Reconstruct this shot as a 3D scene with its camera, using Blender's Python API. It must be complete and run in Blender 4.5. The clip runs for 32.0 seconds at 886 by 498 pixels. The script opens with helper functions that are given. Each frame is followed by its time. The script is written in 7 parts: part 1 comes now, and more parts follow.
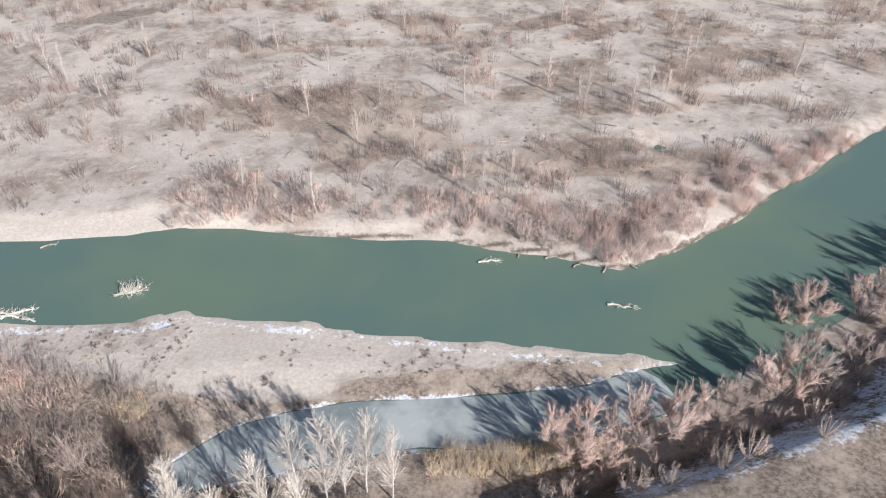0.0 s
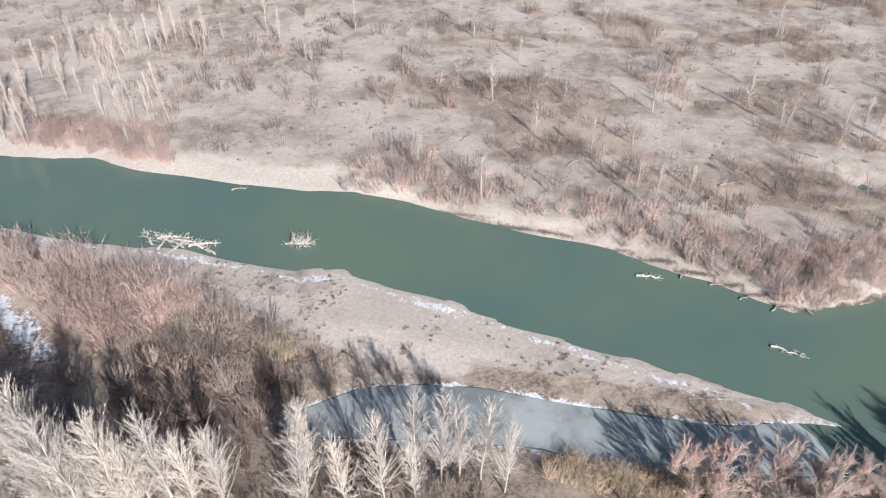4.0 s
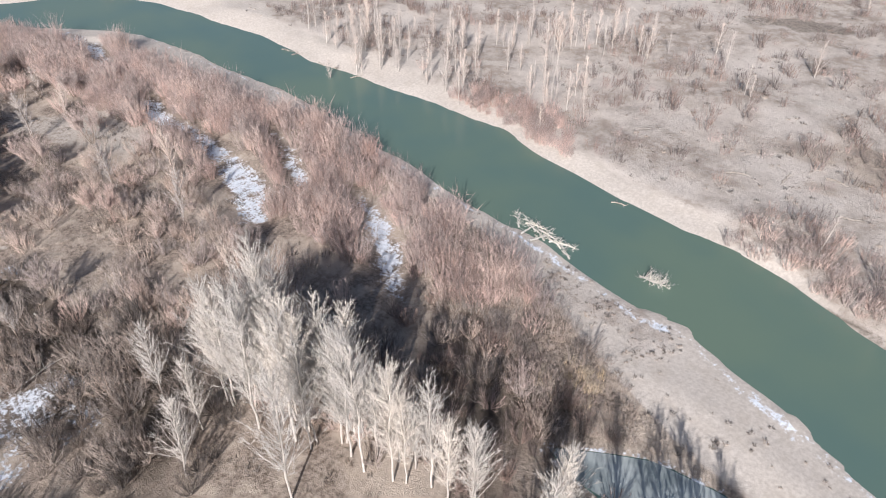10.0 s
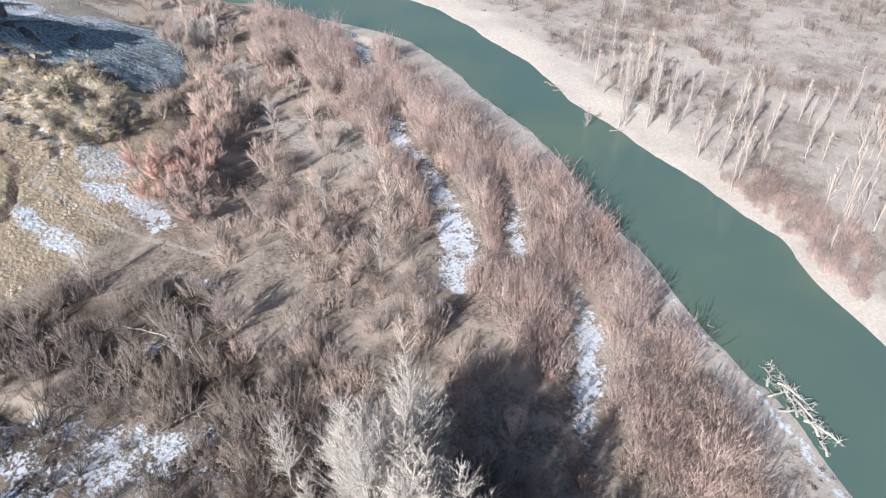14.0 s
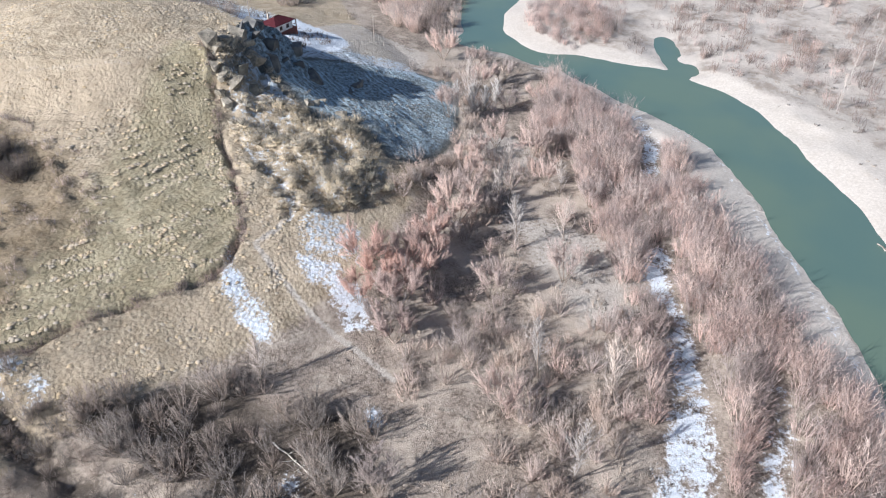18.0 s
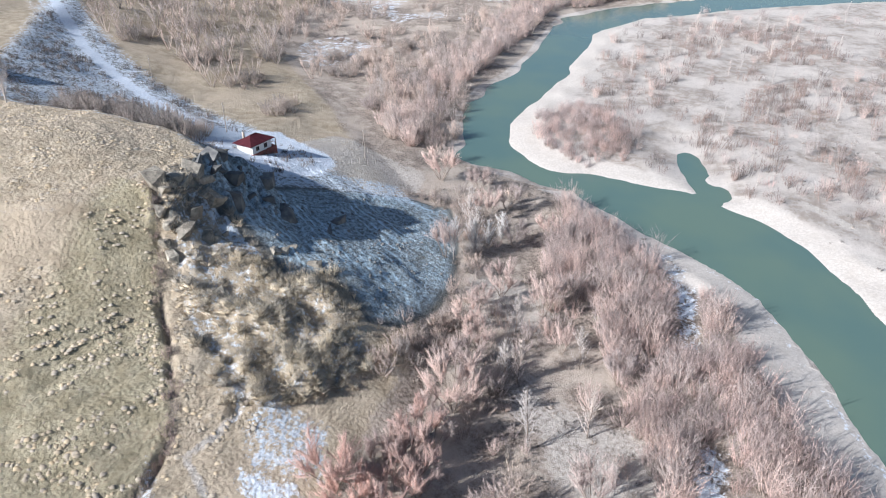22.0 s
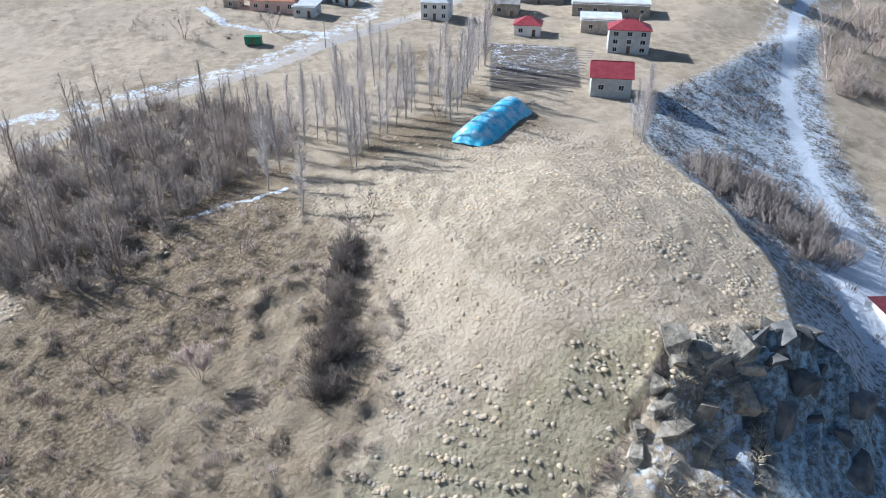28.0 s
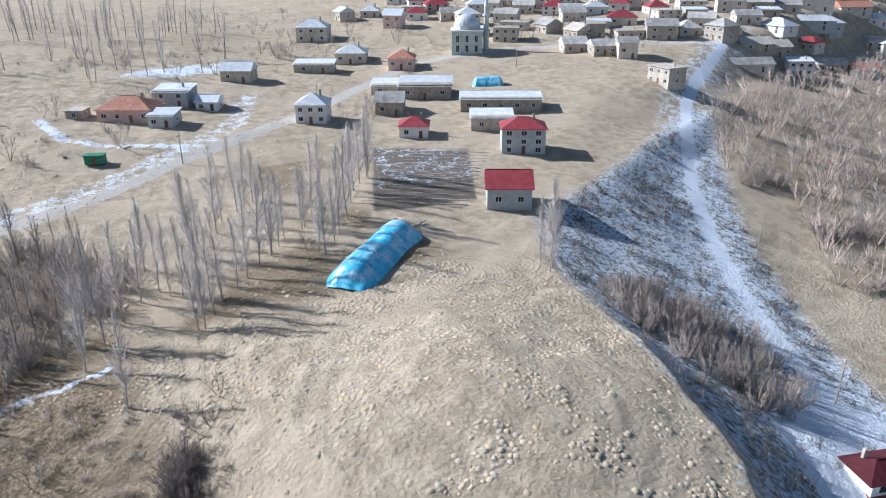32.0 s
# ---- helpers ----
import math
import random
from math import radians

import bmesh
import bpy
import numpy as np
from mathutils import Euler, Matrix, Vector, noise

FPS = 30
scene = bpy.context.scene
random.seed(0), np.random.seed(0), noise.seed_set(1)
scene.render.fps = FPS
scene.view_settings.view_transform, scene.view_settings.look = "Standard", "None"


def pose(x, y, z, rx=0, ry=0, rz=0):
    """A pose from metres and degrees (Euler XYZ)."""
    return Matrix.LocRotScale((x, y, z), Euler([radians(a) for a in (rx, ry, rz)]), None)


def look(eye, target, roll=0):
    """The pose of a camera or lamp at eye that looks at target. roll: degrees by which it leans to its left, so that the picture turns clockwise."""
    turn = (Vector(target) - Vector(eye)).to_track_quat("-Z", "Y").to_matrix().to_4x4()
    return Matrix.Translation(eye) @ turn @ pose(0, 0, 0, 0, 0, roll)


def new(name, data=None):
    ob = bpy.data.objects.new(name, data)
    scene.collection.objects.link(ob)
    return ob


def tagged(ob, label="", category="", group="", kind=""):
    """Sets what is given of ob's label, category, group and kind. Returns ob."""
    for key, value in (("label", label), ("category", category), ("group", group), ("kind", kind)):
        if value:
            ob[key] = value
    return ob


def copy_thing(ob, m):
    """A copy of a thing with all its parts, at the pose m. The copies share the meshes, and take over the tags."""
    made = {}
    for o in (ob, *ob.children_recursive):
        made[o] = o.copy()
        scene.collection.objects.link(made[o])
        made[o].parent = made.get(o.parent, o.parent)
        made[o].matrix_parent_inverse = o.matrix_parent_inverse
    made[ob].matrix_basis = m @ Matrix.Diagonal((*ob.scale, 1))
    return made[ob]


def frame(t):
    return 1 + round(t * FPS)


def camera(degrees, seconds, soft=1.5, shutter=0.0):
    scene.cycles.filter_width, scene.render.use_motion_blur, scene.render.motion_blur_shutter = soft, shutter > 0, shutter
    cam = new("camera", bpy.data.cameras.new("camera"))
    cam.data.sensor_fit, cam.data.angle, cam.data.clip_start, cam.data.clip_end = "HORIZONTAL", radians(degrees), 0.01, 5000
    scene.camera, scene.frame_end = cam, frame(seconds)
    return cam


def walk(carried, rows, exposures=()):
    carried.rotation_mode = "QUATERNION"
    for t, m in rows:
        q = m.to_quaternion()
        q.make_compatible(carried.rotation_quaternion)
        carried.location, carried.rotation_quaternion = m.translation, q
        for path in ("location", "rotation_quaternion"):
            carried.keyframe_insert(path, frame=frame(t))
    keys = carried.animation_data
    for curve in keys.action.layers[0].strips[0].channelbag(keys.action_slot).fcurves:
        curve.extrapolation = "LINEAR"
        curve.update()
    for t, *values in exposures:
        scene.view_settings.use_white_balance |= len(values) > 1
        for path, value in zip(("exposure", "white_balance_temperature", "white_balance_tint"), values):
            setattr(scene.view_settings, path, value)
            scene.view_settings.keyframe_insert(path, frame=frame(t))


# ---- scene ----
cam = camera(64.04, 32.0, soft=1.05)
PATH = [
    (0.0, (0.00, -0.00, 72.00), (-0.00, 79.05, 10.75), -0.48),
    (0.5, (-0.01, -0.03, 71.79), (-3.05, 78.97, 10.54), -0.56),
    (1.0, (-0.02, 0.17, 71.71), (-6.72, 78.84, 10.34), -0.51),
    (1.5, (-0.07, 0.12, 71.75), (-10.42, 78.34, 10.30), -0.50),
    (2.0, (-0.14, 0.21, 71.56), (-15.21, 77.65, 10.10), -0.58),
    (2.5, (-0.12, 0.24, 71.60), (-17.89, 76.99, 10.01), -0.57),
    (3.0, (0.24, 0.20, 71.38), (-19.83, 76.44, 9.85), -0.47),
    (3.5, (0.21, 0.19, 71.35), (-21.17, 76.01, 9.76), -0.48),
    (5.5, (2.20, -0.24, 70.70), (-25.63, 73.81, 9.53), 0.26),
    (6.0, (2.24, -0.15, 70.55), (-29.91, 72.17, 9.43), 0.27),
    (6.5, (2.40, -0.41, 70.59), (-33.40, 70.24, 9.54), 0.36),
    (7.0, (2.45, -0.42, 70.42), (-38.26, 67.59, 9.46), 0.28),
    (7.5, (2.44, -0.24, 70.42), (-43.02, 64.72, 9.48), 0.30),
    (8.0, (2.29, -0.03, 70.41), (-47.90, 61.37, 9.50), 0.26),
    (8.5, (2.12, 1.28, 70.15), (-50.21, 60.92, 9.28), 0.47),
    (9.0, (0.88, 2.80, 70.33), (-55.30, 58.77, 9.41), 0.40),
    (9.5, (-0.07, 4.28, 70.07), (-60.06, 56.36, 9.33), 0.36),
    (10.0, (-1.75, 5.78, 70.54), (-64.65, 54.06, 9.61), 0.26),
    (10.5, (-3.20, 7.09, 70.85), (-67.73, 53.08, 9.85), 0.20),
    (11.0, (-5.26, 8.70, 70.90), (-72.63, 50.48, 9.95), 0.03),
    (11.5, (-7.19, 10.44, 71.00), (-77.08, 47.85, 10.03), 0.03),
    (12.0, (-9.60, 12.35, 70.94), (-82.18, 44.33, 10.04), -0.03),
    (12.5, (-12.28, 14.20, 71.11), (-86.33, 42.33, 10.08), -0.15),
    (13.0, (-15.37, 16.20, 71.04), (-90.87, 40.14, 9.99), -0.16),
    (13.5, (-18.27, 17.98, 71.17), (-94.32, 39.64, 9.95), -0.12),
    (15.5, (-30.72, 23.53, 72.29), (-109.67, 26.77, 11.00), -0.14),
    (16.0, (-34.32, 24.59, 72.30), (-113.71, 21.94, 11.55), -0.13),
    (16.5, (-37.80, 25.26, 72.40), (-117.12, 17.73, 11.98), -0.11),
    (17.0, (-41.89, 25.09, 72.82), (-120.86, 12.50, 12.78), -0.35),
    (17.5, (-45.35, 25.89, 72.62), (-124.21, 8.95, 13.50), -0.13),
    (18.0, (-49.65, 26.02, 73.00), (-129.05, 8.76, 14.71), -0.15),
    (18.5, (-53.36, 25.51, 73.02), (-133.65, 8.24, 15.97), -0.23),
    (19.0, (-57.48, 24.98, 72.86), (-138.85, 7.53, 17.42), -0.26),
    (19.5, (-60.89, 24.62, 72.75), (-143.10, 6.85, 18.66), -0.20),
    (20.0, (-64.62, 23.97, 72.67), (-147.81, 5.98, 20.18), -0.20),
    (20.5, (-67.97, 23.51, 72.72), (-151.94, 5.19, 21.60), -0.17),
    (21.0, (-71.89, 23.06, 72.48), (-156.74, 4.24, 23.02), 0.01),
    (21.5, (-75.27, 22.29, 72.51), (-160.14, 3.38, 23.12), 0.05),
    (22.0, (-79.11, 21.41, 72.50), (-163.95, 2.26, 23.16), 0.09),
    (22.5, (-82.52, 20.66, 72.68), (-167.09, 0.40, 23.30), 0.13),
    (23.0, (-86.61, 19.21, 72.74), (-170.68, -3.08, 23.39), 0.04),
    (23.5, (-90.32, 18.17, 72.71), (-173.06, -8.97, 23.53), 0.09),
    (24.0, (-94.31, 17.22, 72.59), (-174.69, -16.61, 23.64), 0.23),
    (24.5, (-97.65, 16.63, 72.88), (-174.89, -23.95, 24.02), 0.39),
    (25.0, (-101.52, 15.36, 72.99), (-174.72, -32.24, 24.24), 0.36),
    (25.5, (-104.99, 14.16, 73.04), (-174.07, -39.29, 24.34), 0.33),
    (26.0, (-109.19, 12.55, 73.08), (-172.43, -47.71, 24.40), 0.33),
    (26.5, (-112.77, 10.80, 73.01), (-169.09, -56.03, 24.41), 0.35),
    (28.5, (-124.88, 2.38, 73.40), (-152.10, -80.61, 24.70), 0.24),
    (29.0, (-127.18, -0.73, 73.54), (-160.06, -81.42, 24.46), 0.09),
    (29.5, (-129.05, -3.64, 73.54), (-165.02, -82.90, 24.30), 0.04),
    (30.0, (-131.00, -7.06, 73.78), (-169.98, -84.74, 24.33), -0.06),
    (30.5, (-132.68, -10.21, 73.91), (-172.31, -88.82, 26.47), -0.14),
    (31.0, (-134.40, -13.42, 73.94), (-175.22, -93.83, 30.72), -0.20),
    (31.5, (-135.58, -15.77, 73.97), (-178.00, -97.10, 34.14), -0.24),
    (32.0, (-136.59, -18.06, 74.15), (-180.43, -98.82, 34.70), -0.37),
]
walk(cam, [(t, look(eye, target, roll)) for t, eye, target, roll in PATH], exposures=[(0.0, 0.48, 6280, 14), (9.0, 0.38, 6280, 15), (13.0, 0.50, 6100, 13), (17.0, 0.58, 5950, 12), (20.0, 0.66, 5800, 10), (23.0, 0.68, 5750, 11), (26.0, 0.62, 5520, 9), (29.0, 0.67, 5400, 9), (32.0, 0.56, 5480, 10)])

# ---------------- world and light ----------------
SUN_AZ, SUN_EL = radians(138), radians(31.0)      # turn from +y towards +x, height over the horizon
world = bpy.data.worlds.new("sky")
scene.world = world
world.use_nodes = True
_bg = world.node_tree.nodes["Background"]
_sky = world.node_tree.nodes.new("ShaderNodeTexSky")
_sky.sky_type, _sky.sun_disc = "NISHITA", False
_sky.sun_elevation, _sky.sun_rotation = SUN_EL, SUN_AZ
world.node_tree.links.new(_sky.outputs[0], _bg.inputs[0])
_bg.inputs[1].default_value = 0.060
sun = new("sun", bpy.data.lights.new("sun", "SUN"))
sun.data.energy, sun.data.angle, sun.data.color = 5.0, radians(0.6), (1.0, 0.955, 0.90)
_d = Vector((math.sin(SUN_AZ) * math.cos(SUN_EL), math.cos(SUN_AZ) * math.cos(SUN_EL), math.sin(SUN_EL)))
sun.matrix_world = look(_d * 300, (0, 0, 0))


# ---------------- plan of the land ----------------
SHORE_N = [(-560, 260), (-513, 144), (-485, 94), (-464, 65), (-450, 38), (-415, 17), (-384, 15), (-353, 11), (-331, 9), (-317, 4), (-304, 0), (-283, -3),
           (-269, -1), (-256, 6), (-250, 16), (-247, 30), (-241, 45), (-232, 57), (-220, 66), (-204, 73), (-180, 79), (-156, 82), (-142, 86), (-127, 90),
           (-112, 94), (-100, 96), (-84, 96), (-68, 96.5), (-50, 98.5), (-36, 98.5), (-23, 97), (-8, 96), (5, 94), (17, 91.5), (29, 87),
           (37, 91), (49, 99), (62, 109), (84, 126), (110, 145), (150, 170), (230, 200), (700, 260)]
SHORE_S = [(-600, 260), (-560, 144), (-520, 94), (-487, 45), (-458, 13), (-440, 0), (-384, -5), (-365, -6), (-336, -11), (-318, -17), (-299, -19), (-277, -18),
           (-256, -13), (-246, -2), (-239, 16), (-228, 27), (-217, 38), (-208, 47), (-199, 55), (-186, 58), (-168, 62.5), (-158, 65), (-145, 68),
           (-130, 70.5), (-114, 71.5), (-97, 73), (-82, 74), (-68, 75.5), (-55, 76), (-45, 75.5), (-38, 78), (-27, 76), (-11, 74),
           (5, 71), (16, 69), (28, 68), (41, 67), (50, 70), (61, 78), (72, 87), (100, 102), (150, 122), (230, 150), (700, 190)]
BACKWATER = [(33, 67), (24, 65), (19, 63), (9, 61.7), (-2, 61), (-12, 60.6), (-20, 59), (-27, 56.5), (-31, 53), (-36, 48), (-30, 47.5), (-20, 50),
             (-11, 52), (-3, 53.5), (5, 53), (12, 53.5), (17, 55), (23, 57), (31, 59), (39, 63), (42, 67)]
FAR = [(-1200, -260), (-1200, -2000), (700, -2000)]
CONTOURS = [   # height, the line along the foot of the hill, from east to west
    (3.0, [(700, -120), (60, -60), (-40, -48), (-85, -32), (-104, -18), (-116, -8), (-133, 0), (-160, 3), (-190, 0), (-212, -8), (-226, -20), (-245, -34),
           (-275, -52), (-312, -80), (-360, -112), (-480, -125)]),
    (10.0, [(700, -200), (60, -130), (-60, -75), (-100, -50), (-122, -30), (-138, -21), (-160, -10), (-182, -12), (-198, -20), (-210, -32), (-224, -46),
            (-234, -64), (-244, -84), (-268, -104), (-300, -116), (-340, -132), (-480, -158)]),
    (15.0, [(700, -260), (60, -190), (-70, -108), (-112, -72), (-134, -45), (-150, -38), (-159, -30), (-173, -24), (-187, -31.5), (-200, -44), (-211, -60),
            (-219, -78), (-234, -100), (-262, -122), (-300, -136), (-350, -155), (-480, -182)]),
    (20.0, [(700, -330), (60, -260), (-80, -150), (-112, -118), (-134, -98), (-145, -76), (-148, -58), (-155, -47), (-163, -39.5), (-176, -35), (-187, -36.5),
            (-196, -48), (-203, -66), (-209, -86), (-222, -110), (-256, -133), (-292, -153), (-360, -176), (-480, -206)]),
    (25.0, [(700, -420), (60, -350), (-100, -205), (-128, -180), (-150, -150), (-157, -114), (-152, -97), (-152, -78), (-156, -57), (-163, -47), (-168, -41.5),
            (-180, -40), (-190, -54), (-198, -76), (-203, -104), (-214, -124), (-246, -139), (-280, -158), (-306, -168), (-380, -198), (-480, -230)]),
]


EAST_BLUFF = [(300, 110), (110, 92), (84, 80), (68, 70), (58, 64), (47, 58), (34, 53), (20, 48), (6, 44), (2, 32), (20, 10), (300, 0)]
CRAGS = [(-161, -43), (-170, -46), (-186, -43), (-191, -36), (-181, -32), (-174, -34), (-170, -36), (-164, -37)]      # bare rock at the top of the cliff
MOUNDS = [(-170, -42), (-164, -41), (-157, -37), (-148, -29), (-141, -22), (-143, -15), (-150, -8), (-158, -7), (-163, -11), (-170, -18), (-164, -23), (-168, -29), (-173, -37)]
DITCH = [(-167, -45), (-164, -42.5), (-157, -39), (-151, -35.5), (-145, -31), (-139, -27.5), (-134, -25), (-128, -24.3), (-123, -25.5), (-120, -28), (-116, -32), (-109, -38), (-104, -41), (-98, -50)]
RUNNEL = [(-153, -33), (-149, -27.5), (-147.5, -24), (-144, -20.5), (-139, -19)]
FOOTPATH = [(-158, -13), (-154, -17), (-148, -18), (-141, -19), (-136, -20), (-132, -22), (-128, -17), (-123, -10), (-119, -2), (-115, 5)]
CLIFF = [(-171, -43), (-173, -37), (-169, -28), (-165, -23), (-170, -18), (-166, -13), (-162, -9), (-166, -4), (-176, -1), (-186, 0), (-204, -3), (-218, -8), (-217, -18), (-208, -27), (-198, -36), (-185, -42), (-177, -43)]      # frosty scree face
RIME_EAST = [(-131, -26), (-128, -23.5), (-124, -20), (-121, -15), (-116, -12.5), (-115, -15), (-117.5, -18.5), (-122, -23.5)]
RIME_WEST = [(-134, -17), (-134, -9), (-130, -3.5), (-123, 0), (-121.5, -4), (-127, -9.5), (-129, -14)]
RIME_SLOPE = [(-144, -18), (-143, -8), (-135, -6), (-133, -15), (-139, -17.5)]

ROUGH_GRASS = [(-142, -98), (-147, -78), (-141, -56), (-128, -43), (-100, -50), (-88, -80), (-100, -112), (-125, -112)]
GULLY = [(-99, -44), (-93, -35), (-91, -29), (-90, -23), (-88.5, -18.5), (-86, -15)]


def seg_dist(px, py, line):
    """Distance of each point to a polyline."""
    best = np.full(px.shape, 1e9)
    for (ax, ay), (bx, by) in zip(line, line[1:]):
        dx, dy = bx - ax, by - ay
        t = np.clip(((px - ax) * dx + (py - ay) * dy) / (dx * dx + dy * dy), 0, 1)
        best = np.minimum(best, np.hypot(px - ax - t * dx, py - ay - t * dy))
    return best


def inside(px, py, poly):
    res = np.zeros(px.shape, bool)
    for (ax, ay), (bx, by) in zip(poly, poly[1:] + poly[:1]):
        if ay != by:
            res ^= ((ay > py) != (by > py)) & (px < (bx - ax) * (py - ay) / (by - ay) + ax)
    return res


def signed(px, py, poly):
    """Distance to the edge of a closed outline, positive inside."""
    d = seg_dist(px, py, poly + poly[:1])
    return np.where(inside(px, py, poly), d, -d)


def ramp(v, a, b):
    t = np.clip((v - a) / (b - a), 0, 1)
    return t * t * (3 - 2 * t)


LATTICES = {}


def lattice(seed):
    if seed not in LATTICES:
        LATTICES[seed] = np.random.RandomState(seed).rand(256, 256)
    return LATTICES[seed]


def vnoise(px, py, size, seed):
    """Smooth value noise, 0 to 1."""
    g = lattice(seed)
    x, y = px / size, py / size
    i, j = np.floor(x).astype(int), np.floor(y).astype(int)
    u, v = x - i, y - j
    u, v = u * u * (3 - 2 * u), v * v * (3 - 2 * v)
    a, b, c, d = g[i % 256, j % 256], g[(i + 1) % 256, j % 256], g[i % 256, (j + 1) % 256], g[(i + 1) % 256, (j + 1) % 256]
    return (a * (1 - u) + b * u) * (1 - v) + (c * (1 - u) + d * u) * v


def fnoise(px, py, size, seed, octaves=3):
    tot, amp, norm = 0, 1.0, 0.0
    for k in range(octaves):
        tot, norm = tot + amp * vnoise(px, py, size / 2 ** k, seed + k), norm + amp
        amp *= 0.55
    return tot / norm


RIVER = SHORE_N + SHORE_S[::-1]
PONDS = [((-265, 46), 6, 3.0), ((-258, 46.8), 7, 3.0), ((-250, 48), 8, 3.2), ((-243, 50), 7, 3.6), ((44, 126), 2.0, 1.3), ((50, 68), 4.5, 5)]     # centre, half widths
HOLLOWS = [[(-97, 60), (-82, 58), (-70, 52), (-66, 48), (-72, 47), (-80, 51), (-92, 56)],          # frozen hollows in the willows
           [(-128, 58), (-116, 57), (-104, 54), (-104, 51), (-114, 52.5), (-126, 55)],
           [(-138, 46), (-124, 47.5), (-108, 48), (-97, 42), (-100, 36.5), (-116, 41), (-134, 41.5)],
           [(-156, 44), (-146, 43), (-136, 45.5), (-137, 42), (-147, 38), (-158, 40)],
           [(-212, 40), (-196, 43.5), (-178, 42.5), (-178, 38.5), (-194, 38.5), (-211, 35.5)]]


def land(px, py):
    """Height of the land in its broad forms, and the distances to the contours."""
    px, py = np.asarray(px, float), np.asarray(py, float)
    # low land: a flat flood plain with slight swells, a bank at the water
    sway = 2.2 + 3.0 * ramp(-px, 215, 250)
    w = signed(px + sway * (vnoise(px, py, 11, 18) - 0.5), py + sway * (vnoise(px, py, 11, 20) - 0.5), RIVER)
    bw = signed(px, py, BACKWATER)
    w = np.maximum(w, bw)
    for (cx, cy), a, b in PONDS:
        w = np.maximum(w, (1 - np.hypot((px - cx) / a, (py - cy) / b) + 0.9 * (vnoise(px, py, 4.5, 19) - 0.5)) * min(a, b))
    low = 0.9 + 1.4 * fnoise(px, py, 38, 11) + 0.5 * (vnoise(px, py, 7, 15) - 0.5)
    south = py < np.interp(px, [p[0] for p in SHORE_S], [p[1] for p in SHORE_S])
    for hol in HOLLOWS:
        low = np.maximum(low - 0.9 * ramp(signed(px, py, hol), -3, 1.5), 0.15)
    bank = np.where(south, np.where(px > -110, 0.085, 0.12), np.where(px > -44, 0.62, 0.20)) * (1 + 0.8 * (vnoise(px, py, 9, 17) - 0.5))
    low = np.where(w > 0, -np.minimum(w * 0.35, 2.2), np.minimum(low, 0.05 - w * bank))
    bluff = signed(px, py, EAST_BLUFF)
    low = low + np.where(w < -0.5, 6.5 * ramp(bluff, 0, 7.5), 0)
    # hill
    z = low
    outlines = [c + FAR for _, c in CONTOURS]
    d = [signed(px, py, o) for o in outlines]
    foot = ramp(d[0], -14, 0)
    z = np.where(w < -1, low * (1 - foot) + np.maximum(low, 2.9) * foot, low)
    for k, (h, _) in enumerate(CONTOURS):
        if k + 1 < len(CONTOURS):
            up = CONTOURS[k + 1][0]
            part_ = np.clip(d[k] / np.maximum(d[k] - d[k + 1], 1e-3), 0, 1)
            z = np.where((d[k] > 0) & (d[k + 1] <= 0), h + (up - h) * part_, z)
        else:
            z = np.where(d[k] > 0, h + 1.6 * ramp(d[k], 0, 40) + np.clip(-py - 180, 0, 260) * 0.06 * ramp(d[k], 0, 40) + np.clip(-px - 235, 0, 200) * 0.07 * ramp(d[k], 0, 25), z)
    knoll = np.hypot((px + 172) / 22, (py + 71) / 26)
    z = z + 5.6 * np.exp(-knoll ** 2 * 1.15)
    return z, d, knoll


